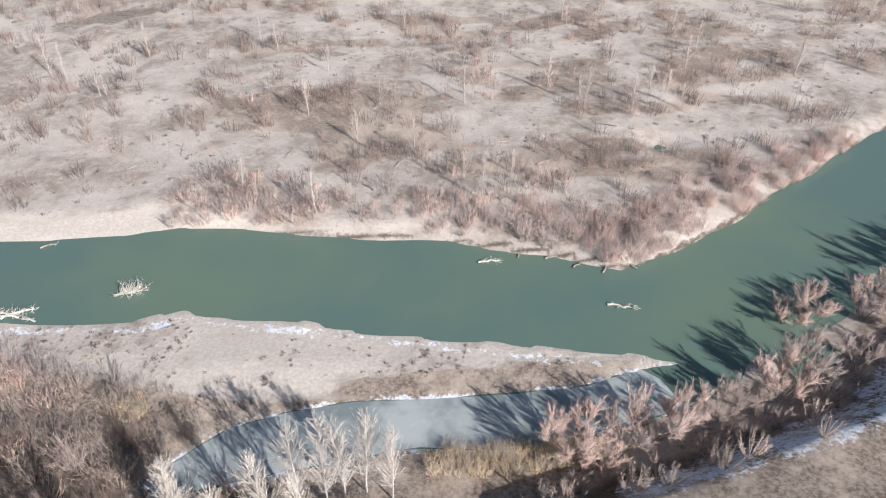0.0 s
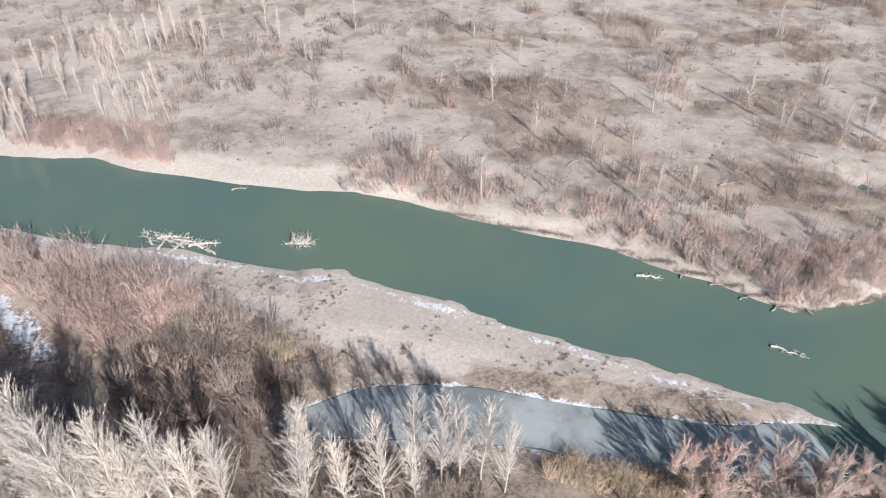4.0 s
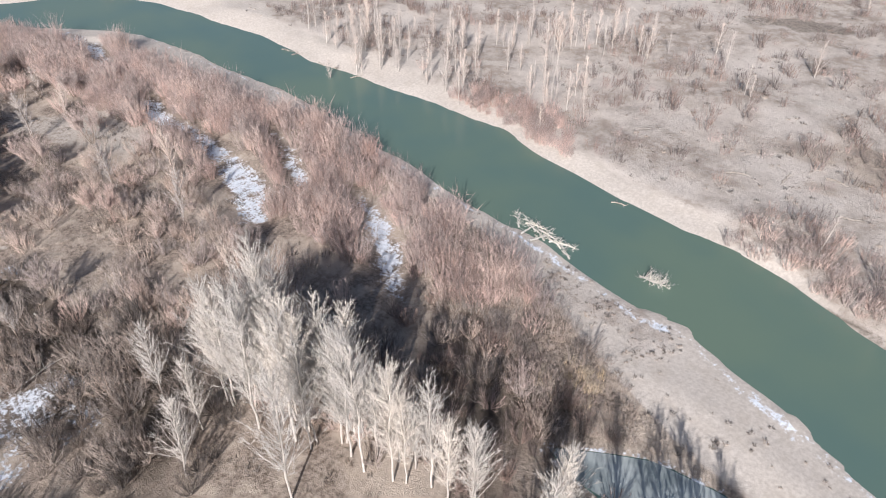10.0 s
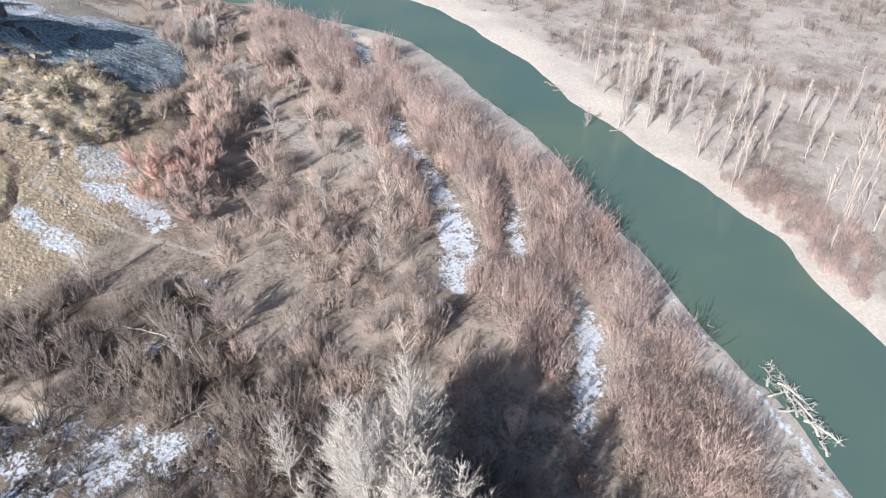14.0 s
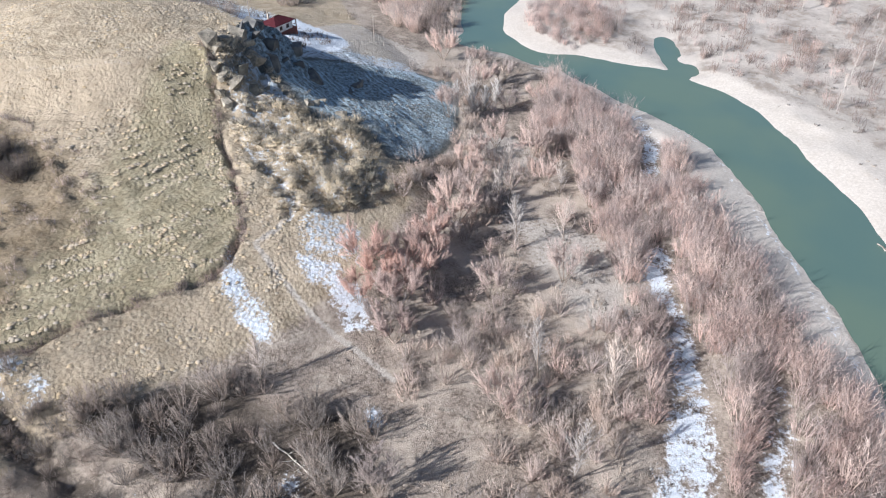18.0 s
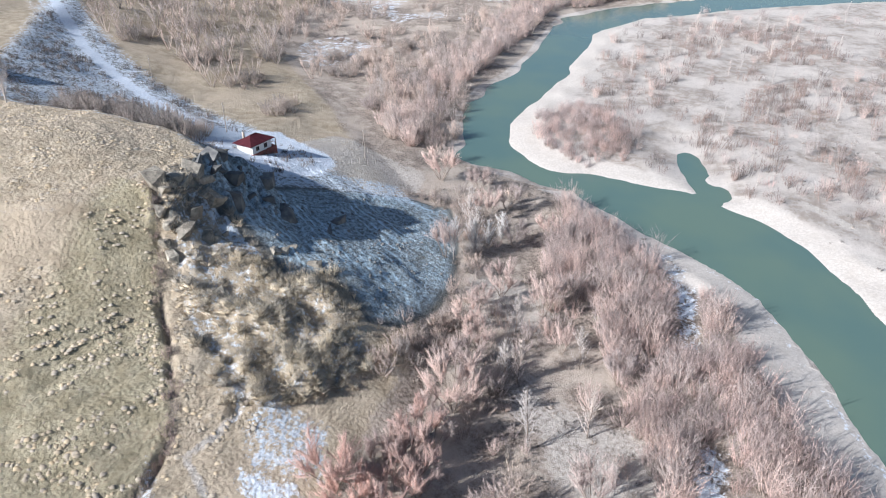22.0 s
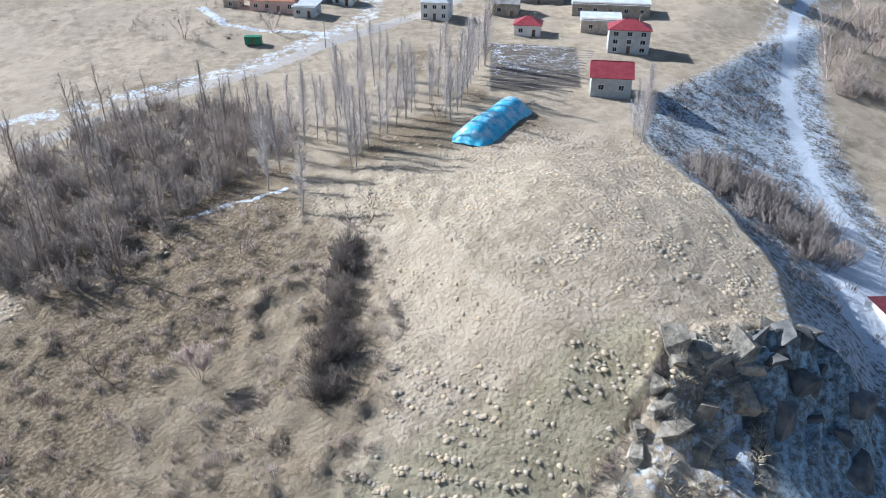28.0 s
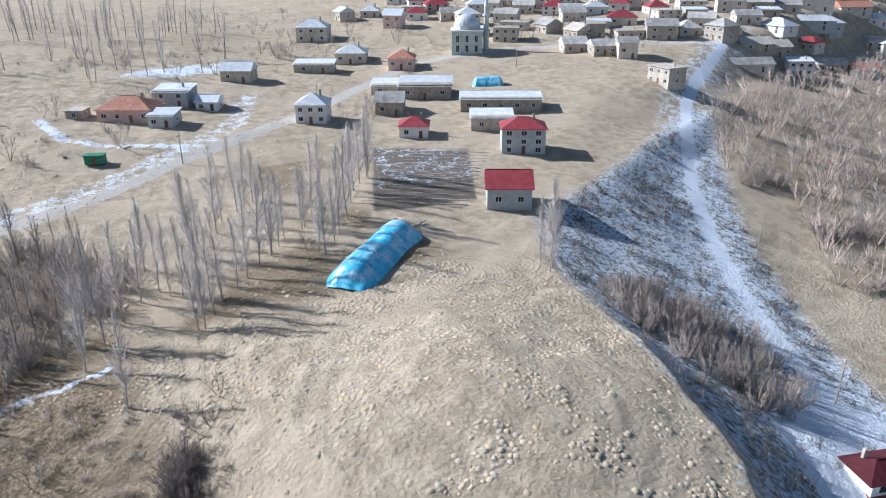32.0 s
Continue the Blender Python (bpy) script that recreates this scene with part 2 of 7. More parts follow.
def height(px, py):
    px, py = np.asarray(px, float), np.asarray(py, float)
    z, d, knoll = land(px, py)
    wild = ramp(signed(px, py, ROUGH_GRASS), -3, 4)
    mound = ramp(signed(px, py, MOUNDS), -2, 3)
    rough = ramp(d[0], 0, 6)
    steps = z * 9.4 + 2.4 * vnoise(px, py, 11, 35)
    z = z + rough * ((fnoise(px, py, 13, 31) - 0.5) * 1.2 + (vnoise(px, py, 3.2, 37) - 0.5) * (0.35 + 0.5 * wild))
    z = z + ramp(d[0], 8, 20) * (1 - mound) * (0.04 + 0.07 * ramp(px, -162, -152)) * np.sin(steps)
    # a ditch along the edge of the meadow, a runnel and an undercut gully
    z = z - 0.95 * ramp(vnoise(px, py, 2.6, 57), 0.15, 0.75) * np.exp(-(seg_dist(px + 1.2 * vnoise(px, py, 4, 58) - 0.6, py, DITCH) / 0.55) ** 2) * ramp(d[0], 2, 8)
    z = z - 0.7 * vnoise(px, py, 2.2, 60) * np.exp(-(seg_dist(px, py, RUNNEL) / 0.9) ** 2)
    z = z - 1.5 * np.exp(-(seg_dist(px, py, GULLY) / (1.0 + 1.2 * vnoise(px, py, 3, 59))) ** 4)
    # bare ledges at the top of the cliff, overgrown mounds below it
    crag = ramp(signed(px, py, CRAGS), -2, 2.5)
    ledge = vnoise(px, py, 6.5, 41) * 5 + 0.12 * px
    sharp = np.floor(ledge) + ramp(ledge - np.floor(ledge), 0.7, 0.95)
    z = z + crag * ((sharp - ledge + 0.5) * 2.2 + (vnoise(px, py, 5.5, 42) - 0.5) * 1.6 + (vnoise(px + 40, py, 2.2, 43) - 0.5) * 1.1)
    z = z + mound * (1.7 * ramp(vnoise(px, py, 4.2, 47), 0.45, 0.85) + 0.8 * ramp(vnoise(px, py, 2.1, 48), 0.45, 0.85) - 0.5)
    # slide lobes on the scree
    scree = ramp(signed(px, py, CLIFF), 0, 5)
    z = z - 1.6 * ramp(signed(px, py, CLIFF), 0, 12)
    z = z + scree * ((fnoise(px, py, 9, 61) - 0.5) * 1.0 + (vnoise(px, py, 1.7, 64) - 0.5) * 0.25)
    # tussocky ground: clumps a stride across, in patches
    clump = ramp(vnoise(px, py, 1.9, 47), 0.5, 0.85) * (0.25 + 0.75 * ramp(vnoise(px, py, 9, 49), 0.35, 0.65))
    return z + ramp(d[0], 2, 8) * (0.10 + 0.40 * wild) * clump


def ground_at(x, y):
    return float(height(np.array([x]), np.array([y]))[0])


# ---------------- materials ----------------
def nodes_of(name):
    m = bpy.data.materials.new(name)
    m.use_nodes = True
    nt = m.node_tree
    return m, nt, nt.nodes["Principled BSDF"]


def add(nt, kind, **inputs):
    n = nt.nodes.new(kind)
    for k, v in inputs.items():
        n.inputs[k.replace("_", " ")].default_value = v
    return n


def noise_tex(nt, scale, detail=5.0, rough=0.6, vec=None):
    n = add(nt, "ShaderNodeTexNoise", Scale=scale, Detail=detail, Roughness=rough)
    if vec is None:
        vec = nt.nodes.new("ShaderNodeTexCoord").outputs["Object"]
    nt.links.new(vec, n.inputs["Vector"])
    return n.outputs["Fac"]


def mixed(nt, fac, a, b):
    n = nt.nodes.new("ShaderNodeMix")
    n.data_type = "RGBA"
    for sock, v in ((n.inputs["Factor"], fac), (n.inputs["A"], a), (n.inputs["B"], b)):
        if isinstance(v, bpy.types.NodeSocket):
            nt.links.new(v, sock)
        else:
            sock.default_value = (*v, 1) if isinstance(v, tuple) else v
    return n.outputs["Result"]


def span(nt, v, lo, hi, to_lo=0.0, to_hi=1.0):
    n = nt.nodes.new("ShaderNodeMapRange")
    n.interpolation_type = "SMOOTHSTEP"
    nt.links.new(v, n.inputs["Value"])
    for k, x in zip(("From Min", "From Max", "To Min", "To Max"), (lo, hi, to_lo, to_hi)):
        n.inputs[k].default_value = x
    return n.outputs["Result"]


def calc(nt, op, a, b):
    n = nt.nodes.new("ShaderNodeMath")
    n.operation = op
    for sock, v in zip(n.inputs, (a, b)):
        if isinstance(v, bpy.types.NodeSocket):
            nt.links.new(v, sock)
        else:
            sock.default_value = v
    return n.outputs[0]


def bumped(nt, bsdf, fac, strength, distance):
    b = add(nt, "ShaderNodeBump", Strength=strength, Distance=distance)
    nt.links.new(fac, b.inputs["Height"])
    nt.links.new(b.outputs[0], bsdf.inputs["Normal"])


def surface(name, a, b, scale=3.0, rough=0.85, bump=0.2, dist=0.03, metal=0.0, vary="object", amount=0.25, big=0.25):
    """Two tones mixed by fine and broad noise, with grain; each piece or island a little lighter or darker."""
    m, nt, p = nodes_of(name)
    fine, broad = noise_tex(nt, scale), noise_tex(nt, scale * big, 3.0)
    f = span(nt, calc(nt, "ADD", calc(nt, "MULTIPLY", fine, 0.6), calc(nt, "MULTIPLY", broad, 0.5)), 0.38, 0.74)
    col = mixed(nt, f, a, b)
    if vary == "object":
        r = nt.nodes.new("ShaderNodeObjectInfo").outputs["Random"]
    else:
        r = nt.nodes.new("ShaderNodeNewGeometry").outputs["Random Per Island"]
    hsv = nt.nodes.new("ShaderNodeHueSaturation")
    if vary == "island":
        at = nt.nodes.new("ShaderNodeAttribute")
        at.attribute_name = "tone"
        own = calc(nt, "GREATER_THAN", at.outputs["Fac"], 0.5)
        tone = calc(nt, "ADD", calc(nt, "MULTIPLY", own, calc(nt, "SUBTRACT", at.outputs["Fac"], 1.0)),
                    calc(nt, "MULTIPLY", calc(nt, "SUBTRACT", 1.0, own), nt.nodes.new("ShaderNodeObjectInfo").outputs["Random"]))
        nt.links.new(span(nt, tone, 0, 1, 0.78, 1.2), hsv.inputs["Saturation"])
        r = calc(nt, "ADD", calc(nt, "MULTIPLY", r, 0.45), calc(nt, "MULTIPLY", tone, 0.55))
        amount = amount * 1.35
    nt.links.new(span(nt, r, 0, 1, 1 - amount, 1 + amount), hsv.inputs["Value"])
    nt.links.new(col, hsv.inputs["Color"])
    nt.links.new(hsv.outputs[0], p.inputs["Base Color"])
    p.inputs["Roughness"].default_value, p.inputs["Metallic"].default_value = rough, metal
    p.inputs["Specular IOR Level"].default_value = 0.25
    if bump:
        bumped(nt, p, fine, bump, dist)
    return m


def ground_material():
    m, nt, p = nodes_of("river valley soil")
    tc = nt.nodes.new("ShaderNodeTexCoord").outputs["Object"]

    def attr(name):
        n = nt.nodes.new("ShaderNodeAttribute")
        n.attribute_name = name
        return n.outputs["Fac"]
    n_big, n_mid = noise_tex(nt, 0.05, 4.0, 0.6, tc), noise_tex(nt, 0.35, 6.0, 0.65, tc)
    n_fine, n_grit = noise_tex(nt, 1.9, 6.0, 0.7, tc), noise_tex(nt, 7.0, 4.0, 0.7, tc)

    def edge(name, amp=0.55, lo=0.35, hi=0.65):
        jit = calc(nt, "MULTIPLY", calc(nt, "SUBTRACT", calc(nt, "ADD", calc(nt, "MULTIPLY", n_mid, 0.5), calc(nt, "MULTIPLY", n_fine, 0.5)), 0.5), amp * 2)
        return span(nt, calc(nt, "ADD", attr(name), jit), lo, hi)
    # dry meadow of the plain
    plain = mixed(nt, span(nt, n_mid, 0.35, 0.68), (0.35, 0.298, 0.252), (0.54, 0.485, 0.43))
    plain = mixed(nt, calc(nt, "MULTIPLY", span(nt, n_big, 0.42, 0.60), 0.75), plain, (0.65, 0.592, 0.528))
    plain = mixed(nt, calc(nt, "MULTIPLY", span(nt, n_fine, 0.52, 0.7), 0.5), plain, (0.22, 0.18, 0.15))
    sand = mixed(nt, span(nt, n_fine, 0.3, 0.7), (0.45, 0.405, 0.355), (0.60, 0.55, 0.49))
    sand = mixed(nt, calc(nt, "MULTIPLY", span(nt, n_mid, 0.45, 0.7), 0.35), sand, (0.42, 0.365, 0.30))
    litter = mixed(nt, span(nt, n_fine, 0.35, 0.65), (0.17, 0.135, 0.108), (0.40, 0.335, 0.278))
    litter = mixed(nt, span(nt, n_mid, 0.45, 0.7), litter, (0.49, 0.415, 0.34))
    litter = mixed(nt, calc(nt, "MULTIPLY", span(nt, n_big, 0.46, 0.6), 0.7), litter, (0.56, 0.475, 0.39))
    hill = mixed(nt, span(nt, n_mid, 0.36, 0.66), (0.375, 0.303, 0.212), (0.54, 0.45, 0.33))
    hill = mixed(nt, calc(nt, "MULTIPLY", span(nt, n_fine, 0.5, 0.72), 0.4), hill, (0.20, 0.162, 0.115))
    hill = mixed(nt, calc(nt, "MULTIPLY", span(nt, n_big, 0.46, 0.62), 0.6), hill, (0.52, 0.425, 0.315))
    meadow = mixed(nt, span(nt, n_mid, 0.36, 0.66), (0.335, 0.285, 0.183), (0.475, 0.41, 0.28))
    meadow = mixed(nt, calc(nt, "MULTIPLY", span(nt, n_fine, 0.5, 0.72), 0.35), meadow, (0.20, 0.168, 0.105))
    rust = mixed(nt, span(nt, n_fine, 0.38, 0.66), (0.165, 0.122, 0.075), (0.36, 0.285, 0.19))
    # shale of the scree; the same dark tone shades the slope and crags
    shale_and_shade = mixed(nt, span(nt, n_fine, 0.4, 0.66), (0.10, 0.105, 0.100), (0.21, 0.21, 0.195))
    shale_and_shade = mixed(nt, calc(nt, "MULTIPLY", span(nt, n_mid, 0.55, 0.72), 0.6), shale_and_shade, (0.25, 0.23, 0.175))
    mud_and_shade = mixed(nt, n_fine, (0.10, 0.085, 0.068), (0.19, 0.16, 0.13))
    # dark leaf soil; its depth of tone also stands for shade under the bushes
    humus_and_shade = mixed(nt, span(nt, n_fine, 0.35, 0.65), (0.065, 0.055, 0.046), (0.17, 0.14, 0.112))
    snow = mixed(nt, span(nt, n_fine, 0.3, 0.7), (0.62, 0.68, 0.75), (0.80, 0.83, 0.87))
    col = plain
    for name, c, amp in (("hill", hill, 0.3), ("green", meadow, 0.3), ("rust", rust, 0.7), ("litter", litter, 0.5), ("humus_and_shade", humus_and_shade, 0.7), ("sand", sand, 0.5), ("shale_and_shade", shale_and_shade, 0.6), ("mud_and_shade", mud_and_shade, 0.5), ("track", sand, 0.4)):
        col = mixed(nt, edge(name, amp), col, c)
    # hoar frost: fine flecks
    fleck = calc(nt, "MULTIPLY", calc(nt, "SUBTRACT", noise_tex(nt, 1.1, 8.0, 0.76, tc), 0.5), 3.8)
    rime = span(nt, calc(nt, "ADD", attr("frost"), calc(nt, "MULTIPLY", fleck, span(nt, attr("frost"), 0.05, 0.3))), 0.34, 0.80)
    col = mixed(nt, calc(nt, "MULTIPLY", rime, 0.85), col, (0.66, 0.72, 0.78))
    # frost on the scree, combed into wavering lines down the slope; its blue tint paints in skylight
    place = nt.nodes.new("ShaderNodeMapping")
    place.inputs["Rotation"].default_value = (0, 0, radians(38))
    nt.links.new(tc, place.inputs["Vector"])
    wave = add(nt, "ShaderNodeTexWave", Scale=0.17, Distortion=24.0, Detail=4.0)
    wave.inputs["Detail Scale"].default_value = 0.30
    nt.links.new(place.outputs[0], wave.inputs["Vector"])
    lines = calc(nt, "MULTIPLY", span(nt, wave.outputs["Fac"], 0.55, 0.95), span(nt, noise_tex(nt, 0.11, 3.0, 0.5, tc), 0.40, 0.62))
    grain = span(nt, noise_tex(nt, 1.3, 8.0, 0.8, tc), 0.42, 0.60)
    veil = calc(nt, "ADD", calc(nt, "MULTIPLY", grain, 0.62), calc(nt, "MULTIPLY", lines, 0.45))
    veil = calc(nt, "MULTIPLY", calc(nt, "ADD", veil, 0.10), span(nt, attr("scree"), 0.3, 1.0))
    veil = calc(nt, "MULTIPLY", veil, span(nt, noise_tex(nt, 0.16, 4.0, 0.6, tc), 0.26, 0.50, 0.35, 1.0))
    col = mixed(nt, veil, col, (0.56, 0.70, 0.78))
    col = mixed(nt, edge("snow", 1.15, 0.42, 0.66), col, snow)
    nt.links.new(col, p.inputs["Base Color"])
    p.inputs["Roughness"].default_value = 0.95
    p.inputs["Specular IOR Level"].default_value = 0.15
    h = calc(nt, "ADD", calc(nt, "MULTIPLY", n_fine, 0.55), calc(nt, "MULTIPLY", n_grit, 0.45))
    lumps = add(nt, "ShaderNodeTexVoronoi", Scale=1.7)
    lumps.feature = "SMOOTH_F1"
    nt.links.new(tc, lumps.inputs["Vector"])
    tuss = calc(nt, "MULTIPLY", calc(nt, "SUBTRACT", 1.0, lumps.outputs["Distance"]), calc(nt, "ADD", attr("tussock"), 0.10))
    calm = calc(nt, "SUBTRACT", 1.0, calc(nt, "MULTIPLY", attr("sand"), 0.8))
    bumped(nt, p, calc(nt, "MULTIPLY", calc(nt, "ADD", h, calc(nt, "MULTIPLY", tuss, 0.6)), calm), 0.9, 0.45)
    return m


def water_material():
    m, nt, p = nodes_of("green river water")
    tc = nt.nodes.new("ShaderNodeTexCoord").outputs["Object"]
    broad = noise_tex(nt, 0.03, 3.0, 0.5, tc)
    col = mixed(nt, span(nt, broad, 0.35, 0.65), (0.098, 0.158, 0.137), (0.124, 0.178, 0.134))
    nt.links.new(col, p.inputs["Base Color"])
    p.inputs["Roughness"].default_value, p.inputs["IOR"].default_value = 0.16, 1.33
    p.inputs["Specular IOR Level"].default_value = 0.8
    bumped(nt, p, noise_tex(nt, 1.6, 3.0, 0.5, tc), 0.12, 0.05)
    return m


def ice_material():
    m, nt, p = nodes_of("grey green ice")
    tc = nt.nodes.new("ShaderNodeTexCoord").outputs["Object"]
    col = mixed(nt, span(nt, noise_tex(nt, 0.12, 4.0, 0.6, tc), 0.35, 0.62), (0.19, 0.225, 0.225), (0.38, 0.42, 0.415))
    col = mixed(nt, calc(nt, "MULTIPLY", span(nt, noise_tex(nt, 0.9, 5.0, 0.65, tc), 0.58, 0.72), 0.3), col, (0.56, 0.61, 0.65))
    nt.links.new(col, p.inputs["Base Color"])
    p.inputs["Roughness"].default_value = 0.3
    return m


M_GROUND, M_WATER, M_ICE = ground_material(), water_material(), ice_material()
M_BARK = surface("pale poplar bark", (0.48, 0.44, 0.39), (0.66, 0.62, 0.57), 2.0, 0.9, 0.3, amount=0.12)
M_TWIG = surface("pale bare twigs", (0.53, 0.487, 0.438), (0.735, 0.69, 0.63), 0.6, 0.9, 0, vary="island", amount=0.2)
M_BROWNBARK = surface("brown grey bark", (0.18, 0.14, 0.11), (0.33, 0.27, 0.22), 2.0, 0.95, 0.3, amount=0.15)
M_PINK = surface("rosy bare twigs", (0.43, 0.335, 0.295), (0.61, 0.50, 0.445), 0.3, 0.9, 0, vary="island", amount=0.3)
M_RED = surface("red willow rods", (0.38, 0.285, 0.25), (0.57, 0.455, 0.41), 0.2, 0.9, 0, vary="island", amount=0.32)
M_ORANGE = surface("rusty willow twigs", (0.49, 0.345, 0.295), (0.66, 0.49, 0.425), 0.25, 0.9, 0, vary="island", amount=0.28)
M_GREY = surface("grey brown twigs", (0.27, 0.222, 0.19), (0.43, 0.37, 0.325), 0.3, 0.95, 0, vary="island", amount=0.3)
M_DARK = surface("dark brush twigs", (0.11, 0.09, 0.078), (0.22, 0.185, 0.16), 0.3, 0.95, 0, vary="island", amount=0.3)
M_REED = surface("straw coloured reeds", (0.52, 0.415, 0.29), (0.68, 0.565, 0.43), 0.5, 0.9, 0, vary="island", amount=0.22)
M_TUFT = surface("dry grass tufts", (0.38, 0.325, 0.245), (0.57, 0.50, 0.39), 0.3, 0.95, 0, vary="island", amount=0.35)
M_HILLTUFT = surface("tan hill grass", (0.40, 0.325, 0.228), (0.55, 0.455, 0.332), 0.3, 0.95, 0, vary="island", amount=0.15)
M_SAGE = surface("grey grass tufts", (0.25, 0.205, 0.17), (0.40, 0.345, 0.295), 0.3, 0.95, 0, vary="island", amount=0.35)
M_OLDWOOD = surface("grey fallen wood", (0.26, 0.23, 0.195), (0.44, 0.40, 0.35), 2.0, 0.9, 0.3, vary="island", amount=0.2)
M_DRIFT = surface("bleached driftwood", (0.46, 0.44, 0.38), (0.70, 0.68, 0.62), 2.0, 0.9, 0.3, vary="island", amount=0.2)
M_ROCK = surface("weathered sandstone", (0.20, 0.178, 0.145), (0.42, 0.375, 0.30), 1.5, 0.95, 0.9, 0.3, vary="object", amount=0.18)
# darker copy of the rock, with the cliff's shade put into its colour
M_SHADEDROCK = surface("shaded shale rock", (0.10, 0.10, 0.098), (0.23, 0.22, 0.20), 0.8, 0.95, 0.7, 0.15, amount=0.2)
M_WHITE = surface("whitewashed plaster", (0.66, 0.63, 0.59), (0.80, 0.78, 0.75), 0.8, 0.9, 0.1, amount=0.06)
M_PLASTER = surface("grey block wall", (0.40, 0.42, 0.42), (0.52, 0.54, 0.54), 0.9, 0.9, 0.15, amount=0.08)
M_STONEWALL = surface("mud stone wall", (0.36, 0.31, 0.25), (0.56, 0.50, 0.42), 1.2, 0.95, 0.4, amount=0.2)
M_PINKWALL = surface("pink plaster", (0.62, 0.42, 0.36), (0.72, 0.52, 0.46), 0.8, 0.9, 0.1, amount=0.06)
M_BEIGE = surface("beige plaster", (0.56, 0.50, 0.42), (0.70, 0.64, 0.55), 0.8, 0.9, 0.1, amount=0.1)
M_GREENWALL = surface("pale green stone cladding", (0.46, 0.52, 0.48), (0.60, 0.66, 0.61), 0.8, 0.7, 0.1, amount=0.05)
M_REDROOF = surface("red painted sheet roof", (0.26, 0.045, 0.055), (0.37, 0.075, 0.085), 1.0, 0.5, 0.08, amount=0.1)
M_MAROON = surface("dark red sheet roof", (0.062, 0.012, 0.016), (0.10, 0.022, 0.027), 1.0, 0.55, 0.08, amount=0.05)
M_TERRA = surface("terracotta tiles", (0.38, 0.17, 0.11), (0.52, 0.27, 0.19), 1.2, 0.9, 0.2, amount=0.12)
M_TIN = surface("pale sheet roof", (0.56, 0.58, 0.59), (0.74, 0.76, 0.77), 0.6, 0.5, 0.06, amount=0.1)
M_GREYROOF = surface("weathered grey roof", (0.33, 0.31, 0.29), (0.56, 0.53, 0.49), 0.6, 0.85, 0.2, amount=0.22)
M_EARTHROOF = surface("earth covered roof", (0.36, 0.32, 0.27), (0.55, 0.50, 0.43), 0.7, 0.95, 0.3, amount=0.15)
M_LEAD = surface("lead dome sheet", (0.52, 0.57, 0.60), (0.68, 0.72, 0.74), 0.6, 0.45, 0.05, amount=0.05)
M_GLASS = surface("dark window panes", (0.02, 0.025, 0.03), (0.05, 0.06, 0.07), 2.0, 0.15, 0, amount=0.3)
M_FRAME = surface("white painted frame", (0.66, 0.65, 0.63), (0.78, 0.77, 0.75), 2.0, 0.6, 0.05, amount=0.05)
M_DOOR = surface("brown door paint", (0.14, 0.08, 0.05), (0.24, 0.15, 0.10), 2.0, 0.7, 0.1, amount=0.2)
M_POLE = surface("weathered pole wood", (0.25, 0.21, 0.17), (0.40, 0.35, 0.30), 3.0, 0.9, 0.2, amount=0.1)
M_WIRE = surface("dark wire", (0.06, 0.06, 0.06), (0.10, 0.10, 0.10), 3.0, 0.6, 0, amount=0.05)
M_BRICK = surface("red brown plinth", (0.20, 0.075, 0.06), (0.30, 0.12, 0.095), 3.0, 0.9, 0.2, amount=0.08)
M_GREEN = surface("green painted boards", (0.03, 0.16, 0.09), (0.06, 0.25, 0.15), 2.0, 0.6, 0.1, amount=0.1)
M_FROSTBUSH = surface("frosted twigs", (0.56, 0.53, 0.50), (0.74, 0.71, 0.68), 0.4, 0.95, 0, vary="island", amount=0.2)


M_FARTWIG = surface("grey rosy tree twigs", (0.48, 0.42, 0.38), (0.68, 0.62, 0.575), 0.5, 0.9, 0, vary="island", amount=0.22)
M_SOIL = surface("dug garden soil", (0.22, 0.19, 0.16), (0.38, 0.335, 0.29), 1.5, 0.95, 0.6, 0.1, amount=0.15)
M_BROWN = surface("warm brown twigs", (0.37, 0.295, 0.25), (0.56, 0.47, 0.41), 0.3, 0.95, 0, vary="island", amount=0.35)
M_PLAINBRUSH = surface("brown shrub twigs", (0.20, 0.152, 0.130), (0.36, 0.282, 0.248), 0.25, 0.95, 0, vary="island", amount=0.35)


def tarp_material():
    m, nt, p = nodes_of("blue plastic tarpaulin")
    tc = nt.nodes.new("ShaderNodeTexCoord").outputs["Object"]
    up = nt.nodes.new("ShaderNodeSeparateXYZ")
    nt.links.new(tc, up.inputs[0])
    col = mixed(nt, span(nt, noise_tex(nt, 0.7, 5.0, 0.6, tc), 0.35, 0.65), (0.05, 0.42, 0.66), (0.14, 0.60, 0.80))
    frost = calc(nt, "MULTIPLY", span(nt, noise_tex(nt, 0.45, 5.0, 0.7, tc), 0.44, 0.6), span(nt, up.outputs[2], 0.5, 2.2))
    col = mixed(nt, calc(nt, "MULTIPLY", frost, 0.75), col, (0.66, 0.74, 0.80))
    nt.links.new(col, p.inputs["Base Color"])
    p.inputs["Roughness"].default_value = 0.38
    bumped(nt, p, noise_tex(nt, 2.2, 5.0, 0.6, tc), 0.5, 0.15)
    return m


M_TARP = tarp_material()


